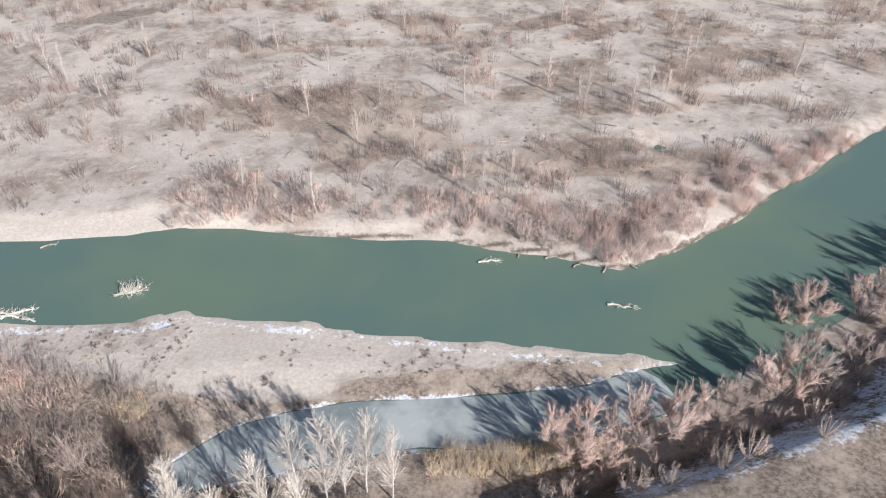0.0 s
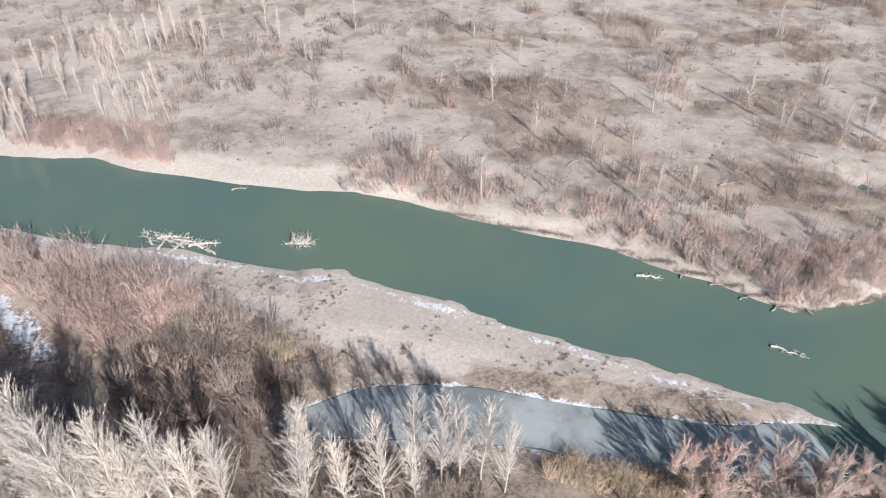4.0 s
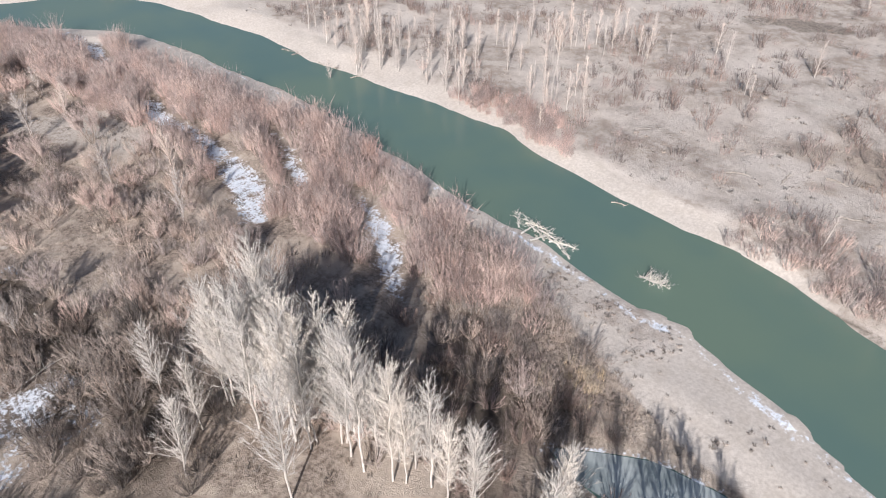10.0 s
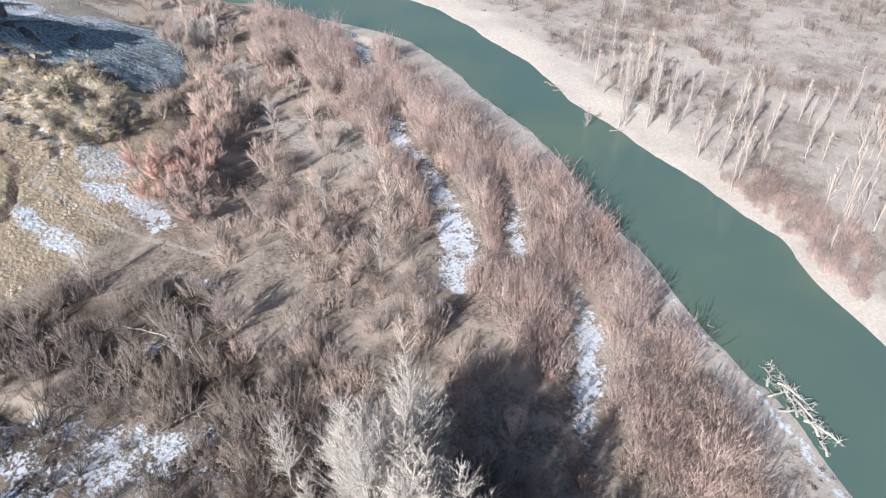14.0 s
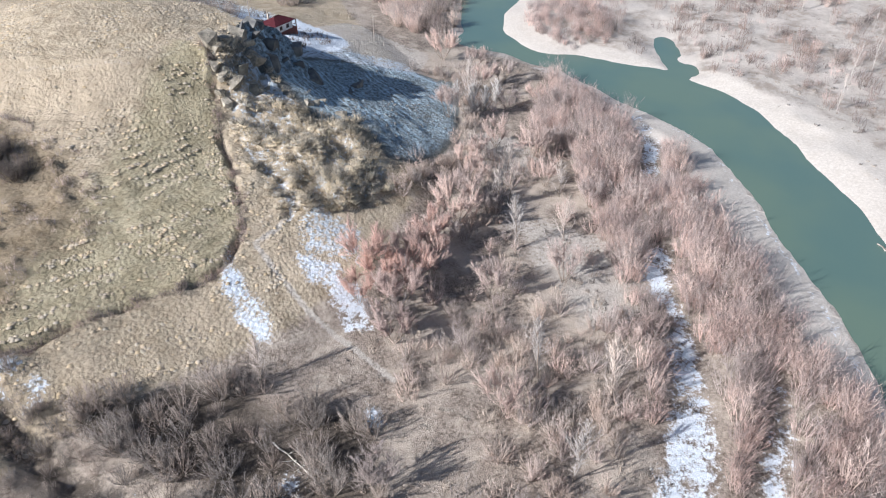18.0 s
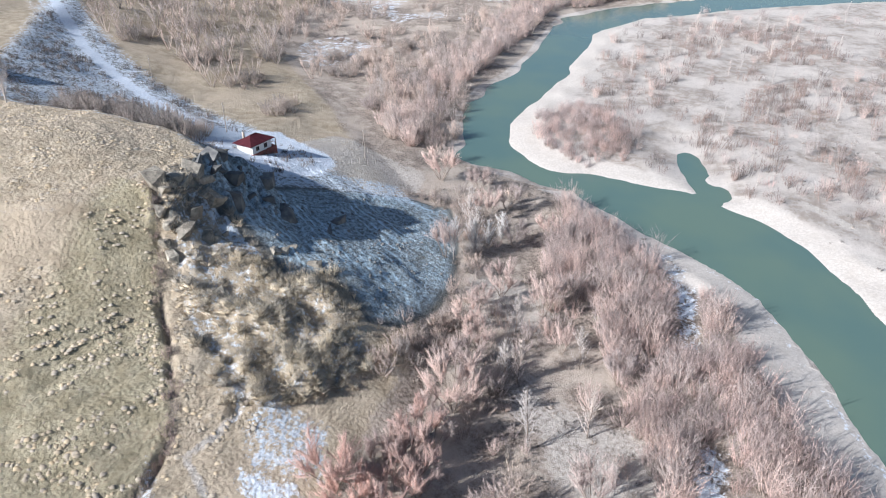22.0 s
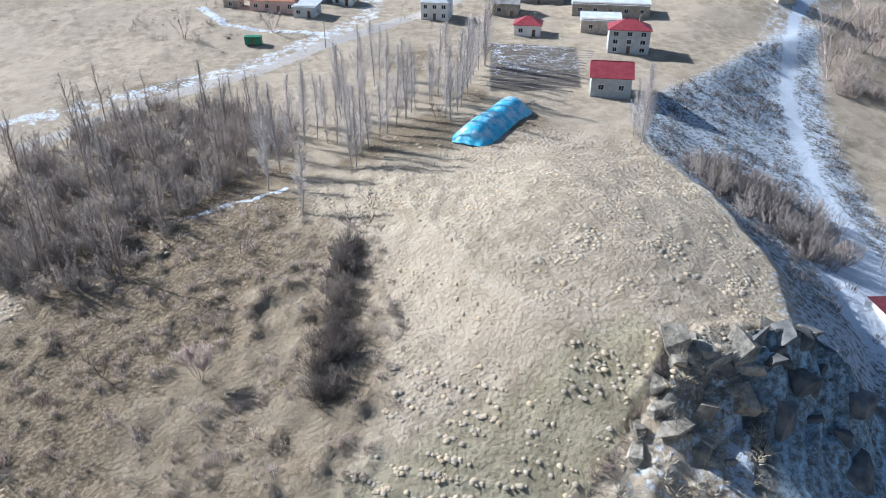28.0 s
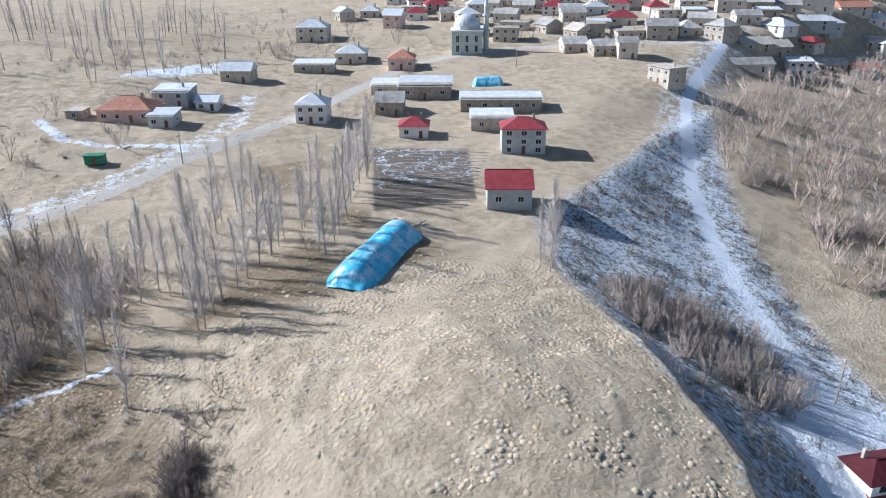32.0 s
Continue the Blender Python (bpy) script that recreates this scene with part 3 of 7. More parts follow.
# ---------------- ground ----------------
def mesh_of(name, verts, faces, mat, smooth=False):
    """A mesh from arrays; faces all have the same number of corners."""
    verts, faces = np.asarray(verts, np.float32), np.asarray(faces, np.int32)
    me = bpy.data.meshes.new(name)
    n, k = faces.shape
    me.vertices.add(len(verts))
    me.vertices.foreach_set("co", verts.ravel())
    me.loops.add(n * k)
    me.loops.foreach_set("vertex_index", faces.ravel())
    me.polygons.add(n)
    me.polygons.foreach_set("loop_start", np.arange(0, n * k, k, dtype=np.int32))
    if smooth:
        me.polygons.foreach_set("use_smooth", np.ones(n, bool))
    me.update(calc_edges=True)
    me.materials.append(mat)
    return me


def axis(lo, hi, bands, far):
    """Grid lines from -far to far, closest where the bands (end, step) say."""
    line, at = [], lo
    for end, step in bands:
        line += list(np.arange(at, end - step / 2, step))
        at = end
    above, below, k, e, g = [], [], 1.8, hi, lo
    while e < far:
        k *= 1.22
        e, g = e + k, g - k
        above.append(e), below.append(g)
    return np.array(below[::-1] + line + [hi] + above)


ROAD = [(-400, -240), (-366, -215), (-330, -193), (-311, -178), (-292, -158), (-272, -137), (-259, -119), (-247, -101), (-238, -85), (-232, -73), (-222, -65)]
PATH_EAST = [(-90, -152), (-116, -168), (-132, -173), (-150, -186), (-170, -199), (-195, -215), (-225, -240), (-255, -262), (-300, -262), (-340, -240), (-372, -222)]
CREEK = [(-80, -165), (-119, -175), (-132, -179), (-148, -191), (-167, -204), (-181, -221), (-190, -245)]
LANE = [(-131, -240), (-136, -220), (-148, -209), (-165, -201)]
HILL_PATH = [(-143, -90), (-148, -83), (-151, -74), (-154, -62), (-157, -54), (-162, -49), (-172, -48)]
PLAIN_TRACKS = [[(-240, 70), (-209, 92), (-193, 105), (-178, 124), (-163, 152), (-146, 177), (-120, 205), (-60, 240)], [(-150, 100), (-129, 110), (-113, 128), (-92, 148), (-60, 160), (0, 176), (60, 200)]]
SUNLIT_FIELD = [(-222, -47), (-236, -52), (-252, -47), (-246, -34), (-236, -17), (-222, -16), (-214, -33)]
PAD = [(-205, -54), (-203, -42), (-212, -36), (-226, -38), (-239, -58), (-231, -73), (-216, -70)]
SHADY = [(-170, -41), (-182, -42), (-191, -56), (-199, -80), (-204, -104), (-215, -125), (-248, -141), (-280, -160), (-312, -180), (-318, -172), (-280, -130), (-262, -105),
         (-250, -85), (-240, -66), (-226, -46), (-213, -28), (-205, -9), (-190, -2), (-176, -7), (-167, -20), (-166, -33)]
SNOWY = [(-87, -31), (-88, -26), (-90, -16), (-85, -7), (-84, 0), (-80, 7), (-76, 2), (-72, -4), (-70, -14), (-74, -30)]
FROST_EAST = [(-92, -20), (-84, -8), (-84, 4), (-78, 11), (-70, 8), (-66, -4), (-60, -20), (-70, -30), (-85, -28)]
PLOTS = [(-205, -182), (-226, -168), (-209, -136), (-186, -138)]
WOOD_WEST = [(-250, -20), (-276, -24), (-318, -24), (-384, -12), (-445, -8), (-520, 60), (-640, 60), (-640, -190), (-480, -150), (-360, -116), (-310, -84), (-262, -45)]
WOOD_SLOPE = [(-272, -96), (-294, -124), (-291, -138), (-297, -153), (-305, -164), (-328, -180), (-480, -212), (-620, -225), (-620, -140), (-400, -112), (-330, -100), (-285, -78)]


DARK_BRUSH = [(-100, -33), (-109, -17), (-108, -3), (-109, 4), (-100, 8), (-86, 14), (-74, 20), (-58, 12), (-66, -2), (-78, 0), (-84, -4), (-91, -16), (-95, -24), (-96, -31)]
UNDER = [(-72, 34), (-66, 44), (-62, 56), (-40, 58), (-22, 51), (-16, 42), (-24, 36), (-36, 35.5), (-46, 33), (-58, 31), (-70, 28)]
VALLEY = [(-100, -93), (-110, -99), (-122, -112), (-138, -122), (-142, -138), (-132, -156), (-112, -163), (-88, -146), (-84, -110)]
HEDGE = [(-143, -88), (-139, -74), (-136, -62), (-130, -58), (-131, -66), (-136, -80), (-140, -90)]
RAVINE = [(-207, -97), (-221, -99), (-232, -78), (-225, -68), (-213, -65), (-207, -78)]
BLUFF_EDGE = [(8, 47), (20, 50), (34, 55), (47, 60), (58, 66), (68, 72), (84, 82), (110, 94), (112, 88), (84, 74), (60, 58), (40, 48), (20, 42), (6, 42)]
CLEARING = [(-60, 14), (-56, 25), (-46, 29), (-36, 27), (-33, 20), (-38, 12), (-50, 10)]


def plain_clump(x, y):
    return 0.6 * fnoise(x * 0.62 + y * 0.25, y * 1.5, 22, 81, 2) + 0.4 * vnoise(x * 0.7, y * 1.3, 6.5, 83)


def south_of_river(px, py):
    return py < np.interp(px, [p[0] for p in SHORE_S], [p[1] for p in SHORE_S])


def build_ground():
    gx = axis(-470, 125, [(-215, 1.8), (-92, 0.5), (125, 1.4)], 3200)
    gy = axis(-300, 215, [(-118, 2.0), (8, 0.5), (215, 1.4)], 3200)
    X, Y = np.meshgrid(gx, gy)
    x, y = X.ravel(), Y.ravel()
    z = height(x, y)
    nx, ny = len(gx), len(gy)
    idx = np.arange(nx * ny).reshape(ny, nx)
    f = np.stack([idx[:-1, :-1], idx[:-1, 1:], idx[1:, 1:], idx[1:, :-1]], -1).reshape(-1, 4)
    me = mesh_of("ground", np.stack([x, y, z], -1), f, M_GROUND, True)
    d_n, d_s = seg_dist(x, y, SHORE_N), seg_dist(x, y, SHORE_S)
    south = south_of_river(x, y)
    toe = signed(x, y, CONTOURS[0][1] + FAR)
    big = fnoise(x, y, 30, 51)
    masks = {}
    beach = np.interp(x, [-420, -330, -250, -200, -150, -110, -60, -20, 30, 60, 200], [11, 10, 9, 12, 10, 6, 4.5, 1.2, 1.5, 2.5, 5]) * (0.55 + 0.9 * vnoise(x, y, 14, 69))
    sand_n = ~south * ramp(-x, 8, 40) * (1 - ramp(d_n, beach * 0.6, beach * 1.5))
    bar = signed(x, y, [(-96, 74), (-70, 70), (-52, 66), (-40, 63), (-24, 61), (-8, 62), (10, 63), (30, 69), (10, 72), (-12, 76), (-40, 79), (-80, 77)])
    margin = np.interp(x, [-250, -200, -160, -112, -90, -60], [2, 9, 9, 2.5, 3, 5])
    masks["sand"] = np.maximum(sand_n, np.maximum(ramp(bar, -2, 2), south * (x < -50) * (x > -236) * (1 - ramp(d_s, margin, margin + 2.5))))
    masks["litter"] = south * ramp(d_s, 1, 5) * (1 - ramp(toe, 0, 10)) * (1 - ramp(bar, -2, 1)) * np.where(signed(x, y, WOOD_WEST) > 0, 0.75, 1.0)
    masks["litter"] = np.maximum(masks["litter"], 0.8 * ramp(signed(x, y, [(-14, 61), (8, 62), (24, 65.5), (29, 68), (14, 67.5), (-2, 65.5), (-14, 64)]), -1, 1))
    masks["sand"] = np.where(signed(x, y, [(-14, 61), (8, 62), (24, 65.5), (29, 68), (14, 67.5), (-2, 65.5), (-14, 64)]) > 0, 0.25, masks["sand"])
    masks["litter"] = np.maximum(masks["litter"], ~south * (0.60 * ramp(plain_clump(x, y), 0.43, 0.56) * ramp(d_n, 4, 14) * ramp(x, -110, -40) + 0.22 * (x < -240) * ramp(big, 0.4, 0.6)))
    open_ground = south * (toe < -1) * ramp(d_s, 22, 30) * ramp(-x, 108, 122) * (x > -215) * ramp(big, 0.35, 0.55)
    masks["sand"] = masks["sand"] * (1 - 0.62 * ramp(bar, -2, 3) * ramp(fnoise(x, y, 8, 52), 0.5, 0.66))
    masks["hill"] = ramp(toe, -3, 8)
    masks["tussock"] = ramp(toe, -3, 8) * ramp(y, -122, -100) * (0.55 + 0.6 * big)
    # shale on the cliff; on slope and crags it paints shade and dark crevices
    masks["shale_and_shade"] = np.maximum(np.maximum(0.62 * ramp(signed(x, y, SHADY), -3, 4), 0.95 * ramp(signed(x, y, CLIFF), -1.5, 2)), 0.55 * ramp(signed(x, y, CRAGS), -2, 2))
    masks["scree"] = ramp(signed(x, y, CLIFF), -1, 3) * (0.72 + 0.28 * ramp(-x - 0.6 * y, 165, 190))
    masks["green"] = ramp(signed(x, y, DITCH + [(-98, -78), (-140, -78), (-168, -60)]), -1, 1) * ramp(toe, -2, 6) * ramp(y, -60, -44) * ramp(-x, 92, 100) * (1 - ramp(signed(x, y, MOUNDS), -2, 1)) * (0.75 + 0.5 * (big - 0.5))
    masks["rust"] = 0.25 * ramp(toe, 6, 14) * ramp(-y, 92, 104) * ramp(fnoise(x, y, 16, 63), 0.42, 0.6) * (y > -180) + 0.56 * ramp(signed(x, y, ROUGH_GRASS), -5, 6) + 0.38 * ramp(toe, 0, 10) * ramp(big, 0.4, 0.7)
    frost = ramp(signed(x, y, SHADY), -4, 3) * (0.64 + 0.4 * (big - 0.5))
    masks["frost"] = np.where(signed(x, y, CLIFF) > -1, 0.0, frost)
    # shade of brush, grove, ravine and bluff, painted together with their dark leaf soil
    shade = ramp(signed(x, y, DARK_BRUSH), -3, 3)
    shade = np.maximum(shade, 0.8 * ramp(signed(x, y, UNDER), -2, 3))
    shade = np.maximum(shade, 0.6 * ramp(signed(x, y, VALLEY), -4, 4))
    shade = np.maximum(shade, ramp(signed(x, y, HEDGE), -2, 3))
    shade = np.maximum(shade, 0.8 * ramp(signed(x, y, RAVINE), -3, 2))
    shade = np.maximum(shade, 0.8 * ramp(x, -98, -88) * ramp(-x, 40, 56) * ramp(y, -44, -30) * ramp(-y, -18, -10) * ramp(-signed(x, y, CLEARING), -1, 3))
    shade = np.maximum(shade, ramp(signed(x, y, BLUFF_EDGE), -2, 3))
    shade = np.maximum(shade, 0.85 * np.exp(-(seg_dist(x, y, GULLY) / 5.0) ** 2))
    masks["humus_and_shade"] = shade * (0.35 + 0.5 * vnoise(x, y, 7, 62))
    masks["frost"] = np.maximum(masks["frost"], 0.72 * ramp(signed(x, y, [(-184, -43), (-198, -54), (-212, -40), (-222, -22), (-214, -14), (-204, -30), (-195, -39)]), -2, 2))
    masks["frost"] = np.maximum(masks["frost"], 0.34 * ramp(signed(x, y, MOUNDS), -2, 2))
    masks["frost"] = np.maximum(masks["frost"], 0.62 * ramp(signed(x, y, RIME_SLOPE), -2, 2))
    # dark strip painted as the ditch's shadow; bare soil in the plots
    masks["mud_and_shade"] = np.maximum(0.52 * np.exp(-(seg_dist(x, y, DITCH) / 0.8) ** 2), 0.66 * ramp(signed(x, y, PLOTS), -1, 1))
    masks["mud_and_shade"] = np.maximum(masks["mud_and_shade"], 0.50 * ramp(1 - np.hypot((x + 94) / 15, (y - 197 - 0.5 * (x + 94)) / 6.5) + 0.8 * (vnoise(x, y, 6, 68) - 0.5), 0, 0.3))
    masks["mud_and_shade"] = np.maximum(masks["mud_and_shade"], 0.62 * ~south * ramp(x, -48, -30) * (1 - ramp(d_n, 0.4, 1.4)))
    masks["track"] = np.maximum(0.62 * np.exp(-(seg_dist(x, y, FOOTPATH) / 0.9) ** 2), 0.55 * open_ground)
    for lane in PLAIN_TRACKS:
        masks["track"] = np.maximum(masks["track"], 0.75 * np.exp(-(seg_dist(x, y, lane) / 2.2) ** 2))
    # no track here: the pale tone paints the field as sunlit
    masks["track"] = np.maximum(masks["track"], 0.72 * ramp(signed(x, y, SUNLIT_FIELD), -2, 2) * (0.7 + 0.6 * (big - 0.3)))
    masks["track"] = np.maximum(np.maximum(masks["track"], np.exp(-(seg_dist(x, y, PATH_EAST) / 3.0) ** 4)), 0.42 * np.exp(-(seg_dist(x, y, HILL_PATH) / 1.0) ** 2))
    snow = np.zeros(len(x))
    for hol in HOLLOWS:
        snow = np.maximum(snow, ramp(signed(x, y, hol), -2.5, 2.5) * (0.67 + 0.5 * (big - 0.5)))
    snow = np.maximum(snow, ramp(signed(x, y, FROST_EAST), -3, 3) * 0.44)
    snow = np.maximum(snow, 0.53 * ramp(signed(x, y, SNOWY), -1.5, 2))
    snow = np.maximum(snow, 0.68 * np.exp(-(seg_dist(x, y, [(-119, -109.5), (-124, -111), (-129, -110.5), (-136, -111.5)]) / 0.9) ** 2))
    for rime in (RIME_EAST, RIME_WEST):
        snow = np.maximum(snow, ramp(signed(x, y, rime), -2.0, 1.5) * 0.60)
    for sx, sy, sr in ((-100, -42, 4), (-108, 4, 3), (-96, -3, 3), (-99, -37, 3)):
        snow = np.maximum(snow, 0.62 * np.exp(-(np.hypot(x - sx, (y - sy) * 1.4) / sr) ** 2))
    snow = np.maximum(snow, ramp(signed(x, y, PAD), -4, 2) * 0.95)
    snow = np.maximum(snow, 0.95 * np.exp(-(seg_dist(x, y, ROAD) / 2.2) ** 4))
    snow = np.maximum(snow, 0.46 * np.exp(-(seg_dist(x, y, ROAD) / 13.0) ** 4))
    snow = np.maximum(snow, 0.50 * np.exp(-(seg_dist(x, y, CREEK) / 5.0) ** 4))
    snow = np.maximum(snow, 0.66 * np.exp(-(seg_dist(x, y, LANE) / 2.0) ** 4))
    snow = np.maximum(snow, 0.85 * np.exp(-(np.hypot((x + 178) / 26, (y + 290) / 12)) ** 2))
    snow = np.maximum(snow, 0.42 * ramp(signed(x, y, PLOTS), -1, 1) * ramp(-y, 142, 152))
    snow = np.maximum(snow, 0.45 * ramp(signed(x, y, WOOD_WEST), 0, 8) * ramp(big, 0.56, 0.7))
    snow = np.maximum(snow, 0.52 * np.exp(-(seg_dist(x, y, RUNNEL) / 1.3) ** 2))
    snow = np.maximum(snow, 0.60 * ramp(signed(x, y, [(18, 49), (34, 54), (50, 61), (60, 69), (76, 76), (84, 70), (64, 54), (44, 46), (16, 38)]), 0, 3))
    snow = np.maximum(snow, 0.62 * np.exp(-((seg_dist(x, y, BACKWATER)) / 1.0) ** 2) * (x < 32))
    rim = (0.44 + 0.12 * ramp(x, -110, -60)) * np.exp(-((d_s - 1.6) / 1.3) ** 2) * south * ((x > -215) & (x < 22)) * (0.75 + 0.5 * vnoise(x, y, 6, 67))
    masks["snow"] = np.maximum(snow, rim)
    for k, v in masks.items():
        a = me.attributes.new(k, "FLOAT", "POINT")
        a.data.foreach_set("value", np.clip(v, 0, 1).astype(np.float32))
    return tagged(new("ground", me), "pale winter flood plain rising to a grassy hill", "ground", kind="structure")


build_ground()


def flat_sheet(name, outline, z, mat):
    bm = bmesh.new()
    bm.faces.new([bm.verts.new((x, y, z)) for x, y in outline])
    bmesh.ops.triangulate(bm, faces=bm.faces[:])
    me = bpy.data.meshes.new(name)
    bm.to_mesh(me)
    bm.free()
    me.materials.append(mat)
    return new(name, me)


tagged(flat_sheet("water", [(-3000, -75), (3000, -75), (3000, 2500), (-3000, 2500)], 0.0, M_WATER), "calm murky green river water", "river", kind="structure")
tagged(flat_sheet("ice_sheet", [(x, y) for x, y in BACKWATER if x < 32] + [(29, 64), (26, 66.5)], 0.03, M_ICE), "grey frozen backwater ice with white edges", "ice", kind="structure")


# ---------------- plants ----------------
def unit(v):
    return v / np.maximum(np.linalg.norm(v, axis=-1, keepdims=True), 1e-9)


def spikes(a, b, r):
    """Slim three-sided pyramids from a to b: vertices and triangles."""
    a, b, r = np.asarray(a, float), np.asarray(b, float), np.asarray(r, float)[:, None]
    d = unit(b - a)
    ref = np.where(np.abs(d[:, 2:3]) > 0.9, np.array([[1.0, 0, 0]]), np.array([[0, 0, 1.0]]))
    u = unit(np.cross(d, ref))
    v = np.cross(d, u)
    ring = [a + r * (u * math.cos(t) + v * math.sin(t)) for t in (0, 2.094, 4.189)]
    verts = np.stack(ring + [b], 1).reshape(-1, 3)
    base = np.arange(len(a))[:, None] * 4
    tris = np.concatenate([base + np.array([[0, 1, 3]]), base + np.array([[1, 2, 3]]), base + np.array([[2, 0, 3]])])
    return verts, tris


def tubes(a, b, r0, r1, n=4):
    """Tapered tubes from a to b."""
    a, b = np.asarray(a, float), np.asarray(b, float)
    r0, r1 = np.asarray(r0, float)[:, None], np.asarray(r1, float)[:, None]
    d = unit(b - a)
    ref = np.where(np.abs(d[:, 2:3]) > 0.9, np.array([[1.0, 0, 0]]), np.array([[0, 0, 1.0]]))
    u = unit(np.cross(d, ref))
    v = np.cross(d, u)
    ring = []
    for p, r in ((a, r0), (b, r1)):
        ring += [p + r * (u * math.cos(6.2832 * k / n) + v * math.sin(6.2832 * k / n)) for k in range(n)]
    verts = np.stack(ring, 1).reshape(-1, 3)
    base = np.arange(len(a))[:, None] * 2 * n
    t = []
    for k in range(n):
        j = (k + 1) % n
        t += [base + np.array([[k, j, n + j]]), base + np.array([[k, n + j, n + k]])]
    return verts, np.concatenate(t)


def pipe(points, radii, n):
    """One bent, tapered tube along points."""
    p = np.asarray(points, float)
    d = unit(np.gradient(p, axis=0))
    ref = np.where(np.abs(d[:, 2:3]) > 0.9, np.array([[1.0, 0, 0]]), np.array([[0, 0, 1.0]]))
    u = unit(np.cross(d, ref))
    v = np.cross(d, u)
    r = np.asarray(radii, float)[:, None]
    verts = np.stack([p + r * (u * math.cos(6.2832 * k / n) + v * math.sin(6.2832 * k / n)) for k in range(n)], 1).reshape(-1, 3)
    t = []
    for i in range(len(p) - 1):
        for k in range(n):
            a, b = i * n + k, i * n + (k + 1) % n
            t += [(a, b, b + n), (a, b + n, a + n)]
    return verts, np.array(t)


def joined(*parts):
    vs, ts, o = [], [], 0
    for v, t in parts:
        vs.append(v), ts.append(t + o)
        o += len(v)
    return np.concatenate(vs), np.concatenate(ts)


def poplar_shape(seed, tall, spread=0.16, limbs=44, twigs=8, bare=0.18, lean=0.05, fat=1.0):
    """Trunk, and crown of steep limbs with twigs, of a slim bare poplar."""
    g = np.random.RandomState(seed)
    n = 9
    h = np.linspace(0, 1, n + 1)
    wander = np.cumsum(g.normal(0, 0.006, (n + 1, 2)), 0) * tall
    ln = g.normal(0, lean, 2)
    spine = np.stack([wander[:, 0] + ln[0] * h * tall, wander[:, 1] + ln[1] * h * tall, h * tall], -1)
    spine[0, 2] = -0.4
    rad = 0.0070 * tall * (1 - h) ** 0.8 + 0.02
    trunk = pipe(spine, rad, 6)
    s = bare + (1 - bare) * g.rand(limbs) ** 0.85 * 0.97
    at = np.stack([np.interp(s, h, spine[:, k]) for k in range(3)], -1)
    ang = g.rand(limbs) * 6.2832
    out = np.stack([np.cos(ang), np.sin(ang), np.zeros(limbs)], -1)
    length = tall * spread * (1.10 - s) ** 0.8 * (0.4 + 0.9 * g.rand(limbs)) * 1.9
    tilt = np.radians(15 + 30 * g.rand(limbs))[:, None]
    d1 = out * np.sin(tilt) + np.array([[0, 0, 1]]) * np.cos(tilt)
    mid = at + d1 * length[:, None] * 0.5
    d2 = unit(d1 + np.array([[0, 0, 0.38]]) + g.normal(0, 0.18, (limbs, 3)))
    end = mid + d2 * length[:, None] * 0.6
    r = np.clip(0.0042 * length + 0.007, 0.012, 0.03)
    low, high = tubes(at, mid, r, r * 0.7, 3), spikes(mid, end, r * 0.7)
    k = np.repeat(np.arange(limbs), twigs)
    f = g.rand(len(k))[:, None]
    st = np.where(f < 0.5, at[k] + (mid - at)[k] * (f * 2), mid[k] + (end - mid)[k] * (f * 2 - 1))
    td = unit(d1[k] + g.normal(0, 0.36, (len(k), 3)) + np.array([[0, 0, 0.15]]))
    tl = (0.15 + 0.35 * g.rand(len(k)))[:, None] * np.clip(length[k], 1, 4)[:, None] * 0.7
    tw = spikes(st, st + td * tl, (0.015 + 0.010 * g.rand(len(k))) * fat)
    return trunk, joined(low, high, tw)


def spread_shape(seed, tall, wide, stems=5, limbs=34, twigs=9, thick=1.0, fat=1.0):
    """Several stems that fork into a round, loose crown."""
    g = np.random.RandomState(seed)
    ang = np.arange(stems) * 6.2832 / stems + g.rand(stems)
    top = np.stack([np.cos(ang) * wide * 0.45, np.sin(ang) * wide * 0.45, np.full(stems, tall * 0.62)], -1) * (0.75 + 0.4 * g.rand(stems, 1))
    foot = np.stack([np.cos(ang) * 0.15, np.sin(ang) * 0.15, np.full(stems, -0.3)], -1)
    knee = foot * 0.4 + top * 0.45 + g.normal(0, 0.15, (stems, 3))
    r = 0.0085 * tall * thick * (0.7 + 0.5 * g.rand(stems))
    trunk = joined(*[pipe(np.array([foot[k], knee[k], top[k]]), [r[k], r[k] * 0.75, r[k] * 0.35], 5) for k in range(stems)])
    k = g.randint(0, stems, limbs)
    f = 0.25 + 0.75 * g.rand(limbs, 1)
    at = knee[k] + (top - knee)[k] * f
    d = unit((top - foot)[k] * 0.12 + g.normal(0, 0.5, (limbs, 3)) + np.array([[0, 0, 0.9]]))
    ll = tall * (0.18 + 0.22 * g.rand(limbs, 1))
    end = at + d * ll
    lim = spikes(at, end, 0.0024 * tall * thick + 0.008 + 0 * k)
    q = np.repeat(np.arange(limbs), twigs)
    f = 0.2 + 0.8 * g.rand(len(q), 1)
    st = at[q] + (end - at)[q] * f
    td = unit(d[q] * 0.8 + g.normal(0, 0.42, (len(q), 3)) + np.array([[0, 0, 0.4]]))
    tw = spikes(st, st + td * tall * (0.07 + 0.11 * g.rand(len(q), 1)), (0.018 + 0.012 * g.rand(len(q))) * fat)
    return trunk, joined(lim, tw)


